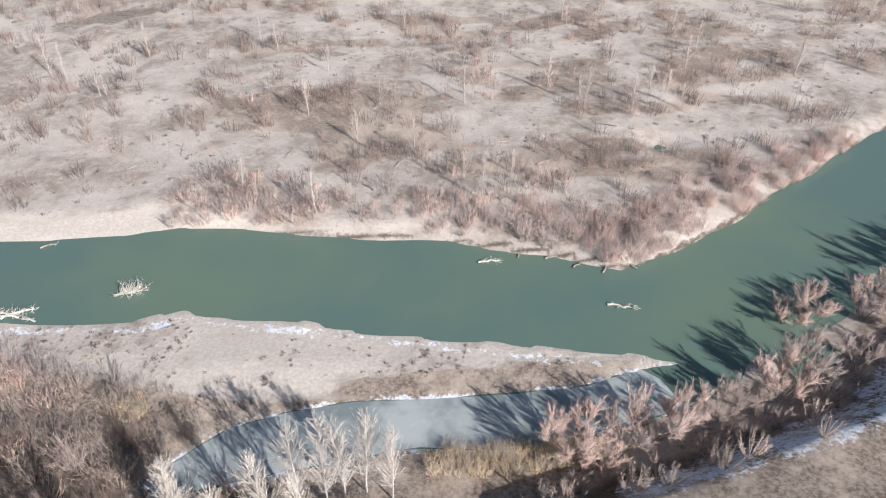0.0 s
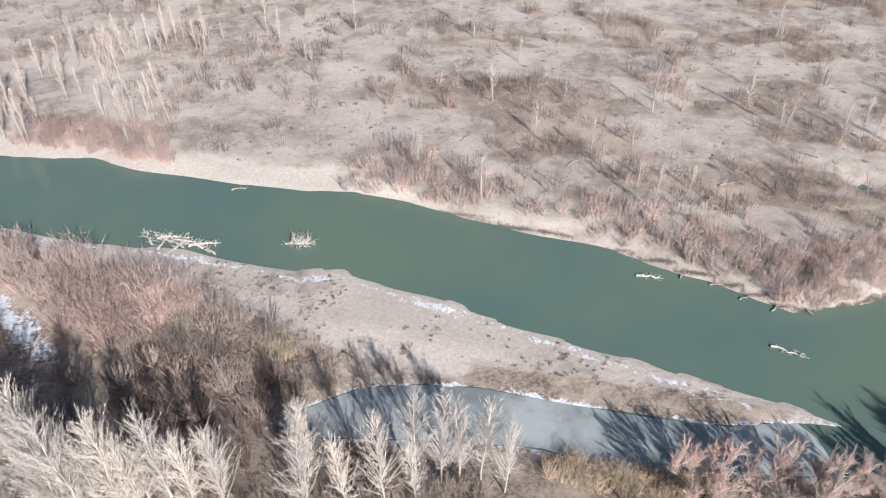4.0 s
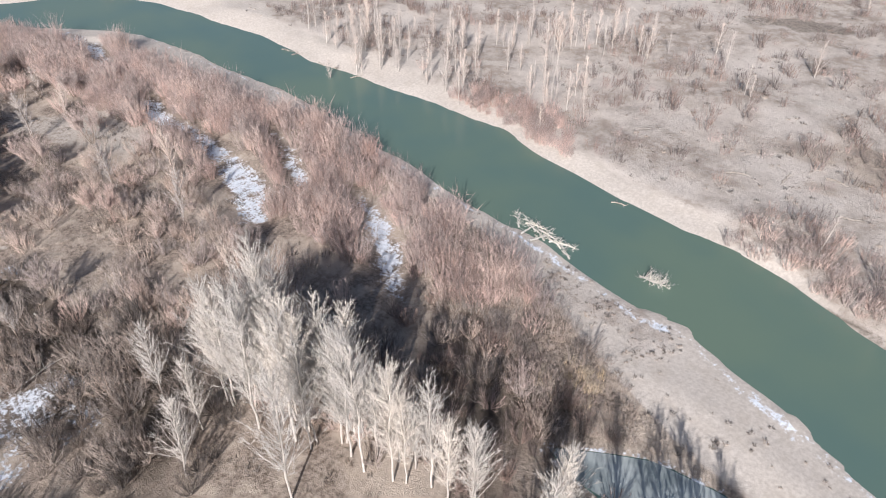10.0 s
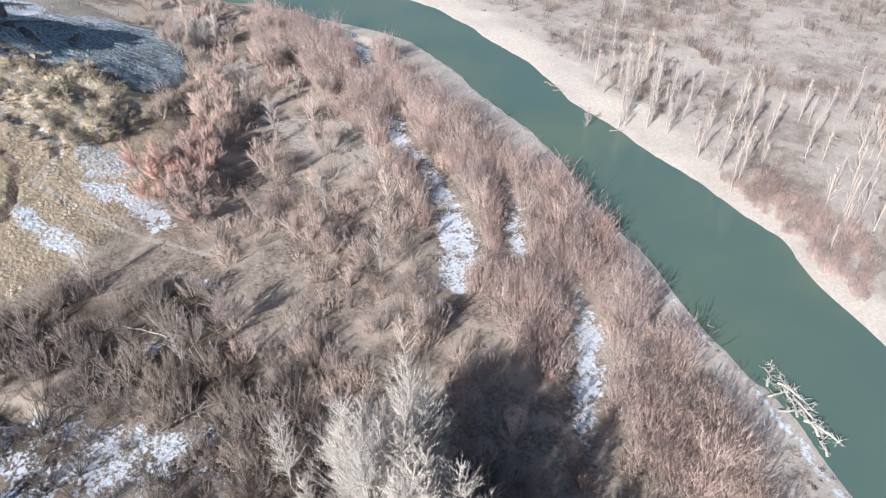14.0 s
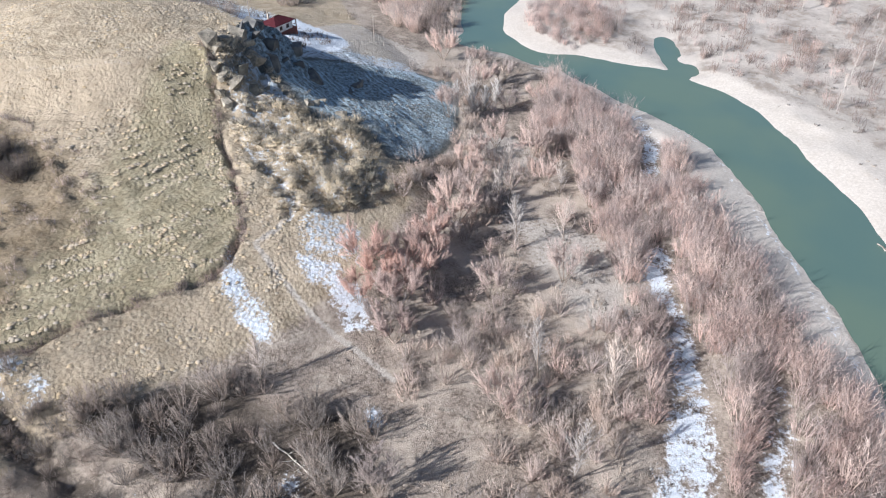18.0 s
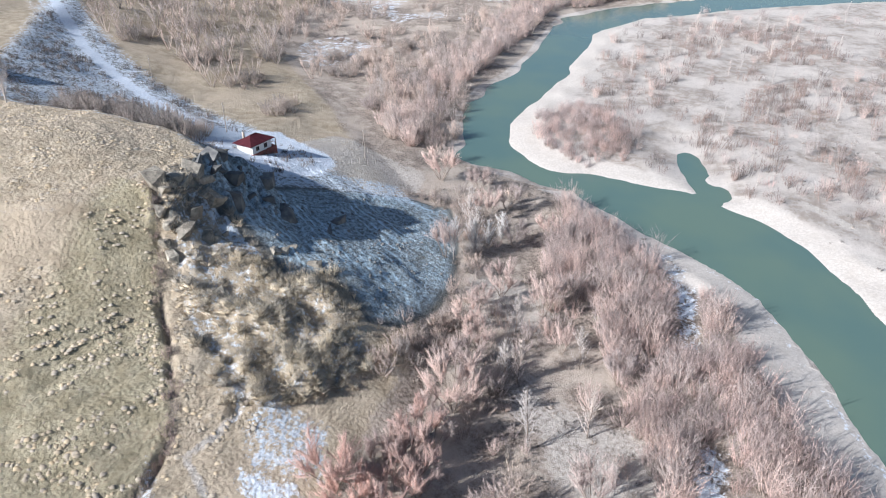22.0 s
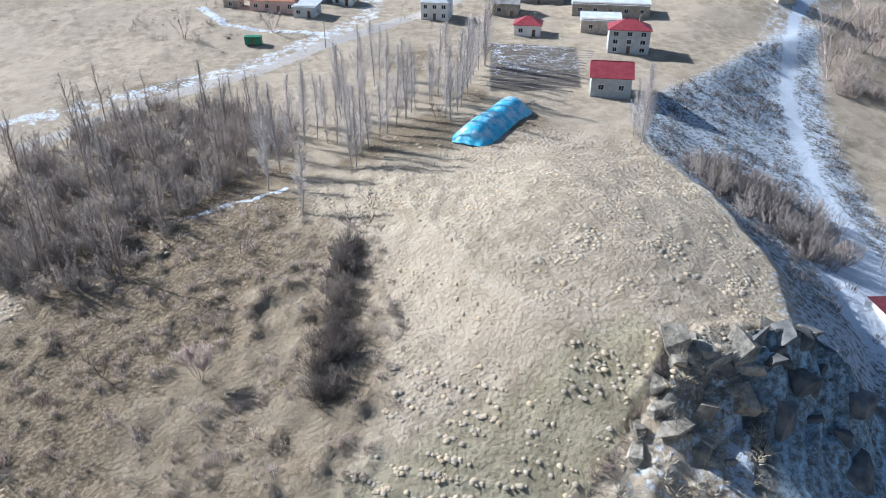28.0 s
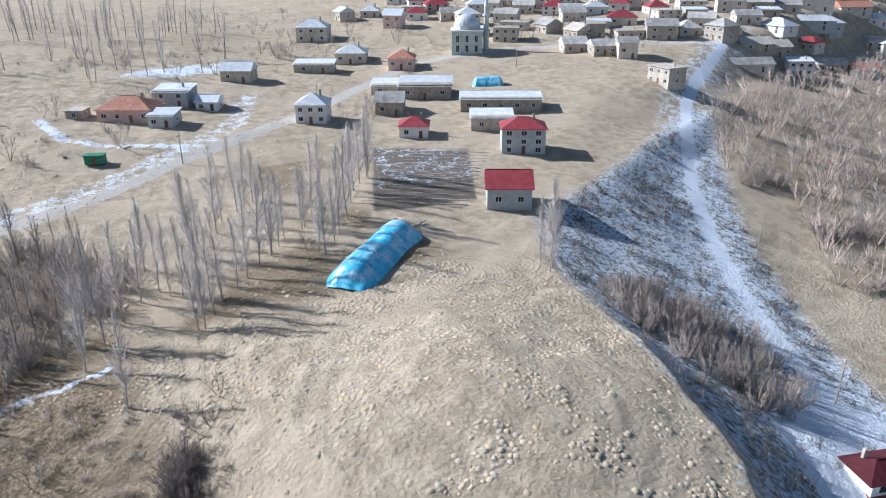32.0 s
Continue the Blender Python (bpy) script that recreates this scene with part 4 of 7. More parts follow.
def fan_shape(seed, tall, wide, stems=20, twigs=17, r=0.028):
    """A bush whose stems fan out from one foot, curve upwards and split into twigs towards the tips."""
    g = np.random.RandomState(seed)
    ang, out = g.rand(stems) * 6.2832, np.sqrt(g.rand(stems))
    foot = np.stack([np.cos(ang) * 0.25 * out, np.sin(ang) * 0.25 * out, np.full(stems, -0.2)], -1)
    reach = wide * 0.5 * out
    top = np.stack([np.cos(ang) * reach, np.sin(ang) * reach, tall * (1.0 - 0.42 * out ** 2) * (0.7 + 0.4 * g.rand(stems))], -1)
    knee = foot + (top - foot) * np.array([[0.62, 0.62, 0.45]]) + g.normal(0, 0.08 * tall / 3, (stems, 3))
    low, high = tubes(foot, knee, np.full(stems, r * 1.3), np.full(stems, r), 3), spikes(knee, top, np.full(stems, r))
    k = np.repeat(np.arange(stems), twigs)
    f = g.rand(len(k), 1)
    st = np.where(f < 0.3, foot[k] + (knee - foot)[k] * (0.5 + f * 1.6), knee[k] + (top - knee)[k] * (f - 0.3) * 1.3)
    td = unit(unit((top - knee)[k]) + g.normal(0, 0.5, (len(k), 3)) + np.array([[0, 0, 0.2]]))
    tw = spikes(st, st + td * tall * (0.10 + 0.17 * g.rand(len(k), 1)), r * (0.6 + 0.3 * g.rand(len(k))))
    return joined(low, high, tw)


def rods_shape(seed, tall, wide, rods=30, twigs=3, r=0.042):
    """A clump of upright rods with side twigs, as one shape."""
    g = np.random.RandomState(seed)
    ang, rr = g.rand(rods) * 6.2832, np.sqrt(g.rand(rods)) * wide * 0.4
    a = np.stack([np.cos(ang) * rr, np.sin(ang) * rr, np.full(rods, -0.15)], -1)
    lean = np.stack([np.cos(ang), np.sin(ang), np.zeros(rods)], -1) * (rr / max(wide, 0.1) * 0.9)[:, None] + g.normal(0, 0.12, (rods, 3))
    b = a + unit(lean + np.array([[0, 0, 1]])) * (tall * (0.55 + 0.5 * g.rand(rods, 1)))
    k = np.repeat(np.arange(rods), twigs)
    f = 0.25 + 0.7 * g.rand(len(k), 1)
    st = a[k] + (b - a)[k] * f
    td = unit((b - a)[k] / tall + g.normal(0, 0.4, (len(k), 3)))
    tw = spikes(st, st + td * tall * (0.18 + 0.2 * g.rand(len(k), 1)), np.full(len(k), r * 0.75))
    return joined(spikes(a, b, np.full(rods, r)), tw)


def tuft_shape(seed, tall, wide, blades=12, r=0.06):
    g = np.random.RandomState(seed)
    ang, rr = g.rand(blades) * 6.2832, g.rand(blades) * wide * 0.35
    a = np.stack([np.cos(ang) * rr, np.sin(ang) * rr, np.full(blades, -0.08)], -1)
    d = np.stack([np.cos(ang) * 0.75, np.sin(ang) * 0.75, 0.5 + 0.6 * g.rand(blades)], -1)
    return spikes(a, a + unit(d) * tall * (0.6 + 0.6 * g.rand(blades, 1)), np.full(blades, r))


def tussock_shape(seed, r=0.36, tall=0.10, n=6, blades=7):
    """A shaggy cushion of dry grass: a ragged low dome with blades leaning out of it."""
    g = np.random.RandomState(seed)
    ang = np.arange(n) * 6.2832 / n
    low, high = [np.stack([np.cos(ang + q) * rr, np.sin(ang + q) * rr, h * (0.7 + 0.6 * g.rand(n))], -1)
                 for q, rr, h in ((0, r * (0.6 + 0.8 * g.rand(n)), -tall * 0.4), (0.5, r * 0.55 * (0.6 + 0.8 * g.rand(n)), tall * 0.8))]
    v = np.concatenate([low, high, np.array([[0, 0, tall]])])
    t = []
    for k in range(n):
        j = (k + 1) % n
        t += [(k, j, n + k), (j, n + j, n + k), (n + k, n + j, 2 * n)]
    return joined((v, np.array(t)), tuft_shape(seed + 50, r * 0.75, r * 1.8, blades, 0.05))


def strew(name, shapes, x, y, mat, label, category, seed, lo=0.7, hi=1.3, sink=0.0):
    """One object of many plants that nobody could count, each turned and scaled."""
    g = np.random.RandomState(seed)
    z = height(x, y) - sink
    which = g.randint(0, len(shapes), len(x))
    vs, ts, tones, o = [], [], [], 0
    for k, (v, t) in enumerate(shapes):
        m = np.nonzero(which == k)[0]
        if not len(m):
            continue
        a, s = g.rand(len(m)) * 6.2832, lo + (hi - lo) * g.rand(len(m))
        c, sn = np.cos(a)[:, None] * s[:, None], np.sin(a)[:, None] * s[:, None]
        w = np.stack([v[None, :, 0] * c - v[None, :, 1] * sn + x[m][:, None], v[None, :, 0] * sn + v[None, :, 1] * c + y[m][:, None],
                      v[None, :, 2] * s[:, None] + z[m][:, None]], -1)
        tt = t[None] + (np.arange(len(m)) * len(v))[:, None, None] + o
        vs.append(w.reshape(-1, 3)), ts.append(tt.reshape(-1, 3)), tones.append(np.repeat(1 + g.rand(len(m)), len(v)))
        o += len(m) * len(v)
    ob = new(name, mesh_of(name, np.concatenate(vs), np.concatenate(ts), mat))
    ob.data.attributes.new("tone", "FLOAT", "POINT").data.foreach_set("value", np.concatenate(tones).astype(np.float32))
    return tagged(ob, label, category, kind="stuff")


def sown(n, box, seed, keep):
    """Random places in a box (x0, y0, x1, y1), kept with the chance that keep gives."""
    g = np.random.RandomState(seed)
    x, y = box[0] + (box[2] - box[0]) * g.rand(n), box[1] + (box[3] - box[1]) * g.rand(n)
    m = g.rand(n) < keep(x, y)
    return x[m], y[m]


def in_water(x, y):
    w = np.maximum(signed(x, y, RIVER), signed(x, y, BACKWATER))
    for (cx, cy), a, b in PONDS:
        w = np.maximum(w, (1.3 - np.hypot((x - cx) / a, (y - cy) / b)) * min(a, b))
    return w


def free_of_hollows(x, y):
    ok = np.ones(len(x), bool)
    for hol in HOLLOWS:
        ok &= signed(x, y, hol) < -0.6
    return ok


ROD_SHAPES = [rods_shape(100 + k, 4.2, 2.6) for k in range(5)]
TALL_ROD_SHAPES = [rods_shape(120 + k, 6.0, 2.4, 26, 4) for k in range(4)]
PLAIN_SHAPES = [rods_shape(170 + k, 1.9, 2.0, 15, 3, 0.03) for k in range(5)]
FAR_CROWNS = [joined(*spread_shape(200 + k, 6.5, 5.5, 4, 24, 4, 1.6, 1.5)) for k in range(4)]
BRUSH_SHAPES = [rods_shape(140 + k, 2.6, 2.8, 26, 4, 0.042) for k in range(5)]
LOW_SHAPES = [rods_shape(160 + k, 1.3, 1.5, 16, 3, 0.036) for k in range(5)]
TUFT_SHAPES = [tuft_shape(180 + k, 0.5, 0.7) for k in range(5)]
TUSSOCKS = [tussock_shape(186 + k) for k in range(5)]
FANS = [fan_shape(230 + k, 3.6, 4.6) for k in range(6)]
TALL_FANS = [fan_shape(240 + k, 5.6, 5.2, 24, 20, 0.032) for k in range(4)]


def red_band(x, y):
    d = seg_dist(x, y, SHORE_S)
    m = np.interp(x, [-250, -200, -160, -112, -90, -60, -45], [2.5, 10, 10, 2.5, 4, 8, 12])
    end = np.interp(x, [-236, -225, -120, -70, -45], [16, 33, 33, 26, 14])
    return south_of_river(x, y) * (d > m) * (d < end) * free_of_hollows(x, y) * (x > -236) * (x < -44)


x, y = sown(4200, (-238, 15, -40, 76), 1, lambda x, y: red_band(x, y) * (0.45 + 0.5 * vnoise(x, y, 6, 71)) * ramp(-x, 44, 62))
strew("willow_thicket", ROD_SHAPES, x, y, M_RED, "dense reddish bare willow thicket along the river", "willow thicket", 2, 0.65, 1.25)
x, y = sown(1500, (-238, 15, -60, 76), 3, lambda x, y: red_band(x, y) * 0.38)
strew("young_poplar_thicket", TALL_ROD_SHAPES, x, y, M_PINK, "pale rosy bare saplings among willows", "sapling thicket", 4, 0.7, 1.2)

BRUSHLAND = [(-238, -2), (-228, 18), (-206, 32), (-150, 37), (-100, 36), (-64, 48), (-34, 58), (-26, 50), (-30, 38), (-66, 13), (-100, 4), (-128, 6), (-170, 8), (-205, 4), (-228, -14)]


def brush_keep(x, y):
    d = signed(x, y, BRUSHLAND)
    open_lane = vnoise(x * 0.6 + y * 0.6, y - x * 0.4, 14, 77)
    clearing = np.hypot((x + 46) / 13, (y + 0 - 20) / 9) > 1
    return (d > 0) * free_of_hollows(x, y) * clearing * (0.06 + 0.94 * ramp(open_lane, 0.42, 0.62))


x, y = sown(2100, (-240, -15, -25, 60), 5, lambda x, y: brush_keep(x, y) * 0.24)
strew("brushwood", BRUSH_SHAPES, x, y, M_BROWN, "grey brown bare brushwood on the flood plain", "brushwood", 6, 0.6, 1.5)
x, y = sown(1150, (-240, -15, -25, 60), 7, lambda x, y: brush_keep(x, y) * 0.5 * (x > -215))
strew("rosy_brushwood", FANS + TALL_FANS[:3], x, y, M_PINK, "rosy bare bushes with spreading twigs", "bushes", 8, 0.5, 1.15)
x, y = sown(2600, (-240, -15, -25, 76), 9, lambda x, y: (signed(x, y, BRUSHLAND) > -8) * south_of_river(x, y) * 0.8 * (in_water(x, y) < -2))
strew("dry_grass", TUFT_SHAPES + LOW_SHAPES[:1], x, y, M_SAGE, "tufts of dry brown grass and weeds", "dry grass", 10, 0.7, 1.6)

x, y = sown(1500, (-240, -15, -25, 60), 101, lambda x, y: brush_keep(x, y) * (0.10 + 0.65 * (x > -135)))
strew("brown_bushes", FANS, x, y, M_BROWN, "warm brown bare bushes with rounded crowns", "bushes", 102, 0.5, 1.15)
RIGHT_BRUSH = [(-37, 31.5), (-33, 36), (-20, 42), (-10, 46), (-4, 42), (-14, 32), (-28, 25)]
x, y = sown(240, (-38, 24, -3, 47), 113, lambda x, y: (signed(x, y, RIGHT_BRUSH) > 0) * (in_water(x, y) < -1) * 0.8)
strew("backwater_bushes", FANS, x, y, M_GREY, "grey brown bushes between poplars and backwater", "bushes", 114, 0.5, 1.0)
x, y = sown(430, (-74, 28, -14, 60), 103, lambda x, y: (signed(x, y, UNDER) > 0) * free_of_hollows(x, y) * (in_water(x, y) < -1) * 0.62)
strew("understorey", FANS + BRUSH_SHAPES[:2], x, y, M_PLAINBRUSH, "dark brown undergrowth round the poplar grove", "undergrowth", 104, 0.5, 1.1)
# dark bushes, sown thicker to stand in for the shade over this ground
x, y = sown(430, (-90, -34, -46, 22), 105, lambda x, y: (1 - 0.45 * (signed(x, y, SNOWY) > -1)) * 0.75 * (0.35 + 0.65 * ramp(vnoise(x, y, 8, 79), 0.4, 0.6)) * (np.hypot((x + 46) / 13, (y - 20) / 9) > 1))
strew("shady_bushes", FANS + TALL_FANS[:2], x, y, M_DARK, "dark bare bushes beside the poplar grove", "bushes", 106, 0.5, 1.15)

x, y = sown(950, (-126, -36, -42, 22), 11, lambda x, y: (signed(x, y, DARK_BRUSH) > 0) * (0.5 + 0.5 * ramp(vnoise(x, y, 9, 78), 0.35, 0.6)))
strew("dark_brushwood", FANS, x, y, M_GREY, "grey brown tangled bare bushes", "brushwood", 12, 0.6, 1.4)

x, y = sown(900, (-106, -52, -78, -8), 129, lambda x, y: np.exp(-(seg_dist(x, y, GULLY) / 4.0) ** 2) * (signed(x, y, SNOWY) < 0) * 0.7)
strew("gully_scrub", LOW_SHAPES + FANS[:2], x, y, M_GREY, "grey brown scrub along the edge of the gully", "scrub", 130, 0.4, 0.9)

BAR_SCRUB = [(-74, 69), (-56, 67), (-44, 64), (-34, 62), (-24, 60), (-30, 54), (-36, 48), (-60, 50), (-72, 58)]
x, y = sown(900, (-76, 46, -20, 72), 13, lambda x, y: (signed(x, y, BAR_SCRUB) > 0) * free_of_hollows(x, y) * 0.8)
strew("bar_scrub", LOW_SHAPES + BRUSH_SHAPES[:2], x, y, M_GREY, "low brown scrub behind the gravel bar", "scrub", 14, 0.6, 1.3)
BAR = [(-96, 74), (-70, 70), (-52, 67), (-40, 65), (-24, 63), (-8, 64), (10, 65), (24, 68), (10, 70), (-12, 74), (-40, 77), (-80, 76)]
x, y = sown(2200, (-96, 60, 30, 80), 117, lambda x, y: (signed(x, y, BAR) > 0) * (0.1 + 0.9 * ramp(fnoise(x, y, 8, 52), 0.48, 0.64)) * (in_water(x, y) < -1))
strew("bar_grass", TUFT_SHAPES, x, y, M_SAGE, "sparse dry weeds on the gravel bar", "dry grass", 118, 0.5, 1.1)
x, y = sown(260, (-2, 47, 18, 54.5), 15, lambda x, y: (in_water(x, y) < -0.2) * (in_water(x, y) > -4.0) * 0.9)
x2, y2 = sown(90, (-46, 52, -36, 62), 16, lambda x, y: np.exp(-(np.hypot(x + 41, y - 57) / 3) ** 2))
strew("reed_bed", [rods_shape(210 + k, 2.3, 1.3, 26, 1, 0.03) for k in range(3)], np.r_[x, x2], np.r_[y, y2], M_REED, "straw coloured dry reeds at the backwater", "reeds", 17, 0.7, 1.2)

# the northern plain
NORTH_BUSHES = [(-118, 97), (-112, 104), (-96, 108), (-86, 103), (-82, 98)]
POINT = [(24, 89), (29, 87.3), (37, 91.3), (49, 99.3), (62, 109.3), (84, 126.3), (80, 130), (58, 118), (40, 106), (26, 98)]
ISLES = [(-284, 1), (-262, 8), (-252, 20), (-258, 32), (-285, 30), (-300, 16)]


def plain_keep(x, y):
    d = seg_dist(x, y, SHORE_N)
    beach = np.interp(x, [-420, -330, -250, -200, -150, -110, -60, -20, 30, 60, 200], [8, 7, 7, 12, 11, 8, 7, 1.5, 2, 3, 6])
    ok = ~south_of_river(x, y) & (in_water(x, y) < -1) & (d > beach)
    clump = plain_clump(x, y)
    pale = np.exp(-(np.hypot((x + 75) / 42, (y - 116) / 13)) ** 2)
    near = 1.4 * np.exp(-((d - 7) / 7.0) ** 2) * (x > -44) * (x < 40)
    return ok * np.clip((ramp(clump, 0.44, 0.54) + 0.04) * (1 - 0.85 * pale) + near, 0, 1)


x, y = sown(15000, (-430, 15, 130, 280), 21, lambda x, y: plain_keep(x, y) * 0.62)
strew("plain_brush", PLAIN_SHAPES, x, y, M_PLAINBRUSH, "scattered grey brown shrubs on the plain", "shrubs", 22, 0.7, 2.2)
x, y = sown(3200, (-470, 15, 150, 300), 23, lambda x, y: plain_keep(x, y) * 0.62 * (0.3 + vnoise(x, y, 20, 85)))
strew("rosy_plain_brush", PLAIN_SHAPES, x, y, M_RED, "rosy bare shrubs on the plain", "shrubs", 24, 0.7, 1.7)
x, y = sown(9000, (-330, 60, 140, 260), 25, lambda x, y: (in_water(x, y) < -1.5) * ~south_of_river(x, y) * 0.55 * ramp(seg_dist(x, y, SHORE_N), 4, 16))
strew("plain_grass", TUFT_SHAPES, x, y, M_SAGE, "tufts of grey dry grass on the plain", "dry grass", 26, 0.7, 1.7)

x, y = sown(800, (-48, 84, 42, 116), 71, lambda x, y: ~south_of_river(x, y) * (in_water(x, y) < -1.2) * np.exp(-((seg_dist(x, y, SHORE_N) - 5) / 5.0) ** 2) * (0.35 + 0.65 * ramp(vnoise(x, y, 7, 87), 0.35, 0.6)))
strew("bank_brush", BRUSH_SHAPES, x, y, M_PINK, "rosy grey shrubs along the eroded bank", "shrubs", 72, 0.6, 1.2)
x, y = sown(900, (-460, 20, -236, 150), 73, lambda x, y: (plain_keep(x, y) > 0.15) * 0.5)
strew("peninsula_willows", TALL_ROD_SHAPES[:2] + PLAIN_SHAPES, x, y, M_PINK, "rosy young willows on the sandy peninsula", "willows", 74, 0.5, 1.1)


def patch(poly, n, seed, keep=0.9):
    xs, ys = [p[0] for p in poly], [p[1] for p in poly]
    return sown(n, (min(xs), min(ys), max(xs), max(ys)), seed, lambda x, y: (signed(x, y, poly) > 0) * keep * (in_water(x, y) < -0.3))


px_, py_ = zip(patch(NORTH_BUSHES, 220, 27), patch(POINT, 700, 28), patch(ISLES, 420, 29))
strew("riverside_willows", ROD_SHAPES, np.concatenate(px_), np.concatenate(py_), M_RED, "reddish bare willow bushes on the far bank", "willow bushes", 30, 0.45, 0.95)

x, y = patch(BLUFF_EDGE, 420, 115, 0.85)
strew("bluff_bushes", FANS, x, y, M_BROWN, "rosy brown bushes along the edge of the bluff", "bushes", 116, 0.6, 1.2)

# woods to the west and on the slope below the village
x, y = sown(2600, (-640, -190, -250, 60), 31, lambda x, y: (signed(x, y, WOOD_WEST) > 0) * (0.08 + 0.92 * ramp(fnoise(x, y, 22, 91, 2), 0.44, 0.6)) * (in_water(x, y) < -2) * (x > -560) * (seg_dist(x, y, ROAD) > 5))
strew("west_brushwood", FANS[:3] + TALL_FANS[:2] + FAR_CROWNS[:2], x, y, M_BROWN, "grey brown bare bushes beyond the hut", "brushwood", 32, 0.7, 1.5)
x, y = sown(3800, (-560, -60, -246, 60), 33, lambda x, y: (signed(x, y, WOOD_WEST) > 0) * np.exp(-((seg_dist(x, y, SHORE_S) - 10) / 12) ** 2) * (in_water(x, y) < -2) * 0.85)
strew("west_willows", TALL_FANS + TALL_ROD_SHAPES, x, y, M_PINK, "rosy bare willows lining the river bend", "willows", 34, 0.7, 1.4)
WEST_BANK = [(-262, -30), (-275, -44), (-300, -56), (-322, -70), (-362, -60), (-372, -30), (-300, -20), (-268, -17), (-244, -13)]
x, y = patch(WEST_BANK, 420, 109, 0.9)
strew("bank_bushes", FANS + TALL_FANS, x, y, M_BROWN, "dense rosy brown bushes on the bank beyond the hut", "bushes", 110, 0.6, 1.3)
x, y = [np.concatenate(v) for v in zip(*[sown(60, (hx - 9, hy - 5, hx + 9, hy + 5), 111 + k, lambda x, y: np.exp(-(np.hypot((x - hx) / 7, (y - hy) / 3.2)) ** 2)) for k, (hx, hy) in enumerate([(-261, -68), (-284, -88), (-322, -98), (-356, -57), (-296, -112), (-299, -137), (-340, -80)])])]
strew("field_hedge", FANS, x, y, M_GREY, "grey brown hedges between the small fields", "hedges", 120, 0.7, 1.2)
x, y = sown(1500, (-620, -226, -262, -76), 35, lambda x, y: (signed(x, y, WOOD_SLOPE) > 0) * 0.85 * (seg_dist(x, y, ROAD) > 7))
strew("slope_wood", FAR_CROWNS, x, y, M_BROWN, "dense brown bare wood below the village", "bare wood", 36, 0.9, 1.7)
x, y = patch(RAVINE, 170, 37)
strew("ravine_brush", FANS, x, y, M_GREY, "grey brown shrubs filling the ravine", "shrubs", 38, 0.9, 1.5)
x, y = patch(VALLEY, 620, 39, 0.85)
strew("valley_brush", FANS, x, y, M_GREY, "grey brown shrubs in the side valley", "shrubs", 40, 0.8, 1.5)
x, y = patch(HEDGE, 330, 41)
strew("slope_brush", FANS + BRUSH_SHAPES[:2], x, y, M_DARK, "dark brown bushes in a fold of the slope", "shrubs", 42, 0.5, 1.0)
FOOT = [(-163, -34), (-153, -30), (-143, -18), (-150, -10), (-162, -9), (-168, -14), (-173, -17), (-168, -25)]
x, y = patch(FOOT, 420, 43)
strew("foot_scrub", LOW_SHAPES, x, y, M_TUFT, "pale shrubs on the broken cliff foot", "scrub", 44, 0.5, 1.2)
SCREE_FOOT = [(-158, -5), (-166, -1), (-176, 1.5), (-187, 2.5), (-204, -0.5), (-219, -6), (-221, -14)]
x, y = sown(1300, (-226, -18, -154, 10), 127, lambda x, y: np.exp(-(seg_dist(x, y, SCREE_FOOT) / 2.2) ** 2) * 0.8)
strew("foot_bushes", FANS, x, y, M_BROWN, "brown bare bushes crowding the foot of the scree", "bushes", 128, 0.35, 0.85)
x, y = sown(3400, (-290, -160, -188, -40), 45, lambda x, y: (signed(x, y, SHADY) > 1) * (seg_dist(x, y, ROAD) > 3.5) * (0.2 + 0.6 * ramp(vnoise(x, y, 7, 93), 0.4, 0.65)))
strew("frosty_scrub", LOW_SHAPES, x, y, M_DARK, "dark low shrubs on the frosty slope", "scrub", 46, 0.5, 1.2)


VILLAGE = [(-300, -196), (-345, -212), (-420, -216), (-620, -262), (-640, -430), (-190, -430), (-205, -300), (-262, -290), (-300, -262)]
x, y = sown(2600, (-640, -430, -180, -190), 65, lambda x, y: (signed(x, y, VILLAGE) > 0) * 0.5 * (fnoise(x, y, 24, 97, 2) > 0.47))
strew("village_shrubs", PLAIN_SHAPES + FAR_CROWNS[:2], x, y, M_GREY, "grey bare garden trees and shrubs", "garden shrubs", 66, 0.6, 1.2)
x, y = sown(1200, (-250, -330, -110, -205), 67, lambda x, y: 0.6 * (seg_dist(x, y, PATH_EAST) > 5) * (seg_dist(x, y, CREEK) > 5) * (fnoise(x, y, 18, 98, 2) > 0.5))
strew("farm_shrubs", PLAIN_SHAPES + FAR_CROWNS[:1], x, y, M_GREY, "grey brown shrubs round the farms", "shrubs", 68, 0.6, 1.2)


def hill_keep(x, y):
    d0 = signed(x, y, CONTOURS[0][1] + FAR)
    return (d0 > 6) * (signed(x, y, SHADY) < -1) * (seg_dist(x, y, DITCH) > 1.0) * (0.35 + 0.65 * ramp(vnoise(x, y, 8, 95), 0.3, 0.7))


def on_steps(x, y):
    """Chance of a tussock: high along the outer edges of the cattle steps."""
    z = land(x, y)[0] * 9.4 + 2.4 * vnoise(x, y, 11, 35)
    stepped = ramp(y, -62, -54) * (1 - ramp(y, -42, -34)) * ramp(x, -162, -152)
    return (1 - stepped) * 0.34 + stepped * ramp(np.sin(z), 0.1, 0.9) * 0.8


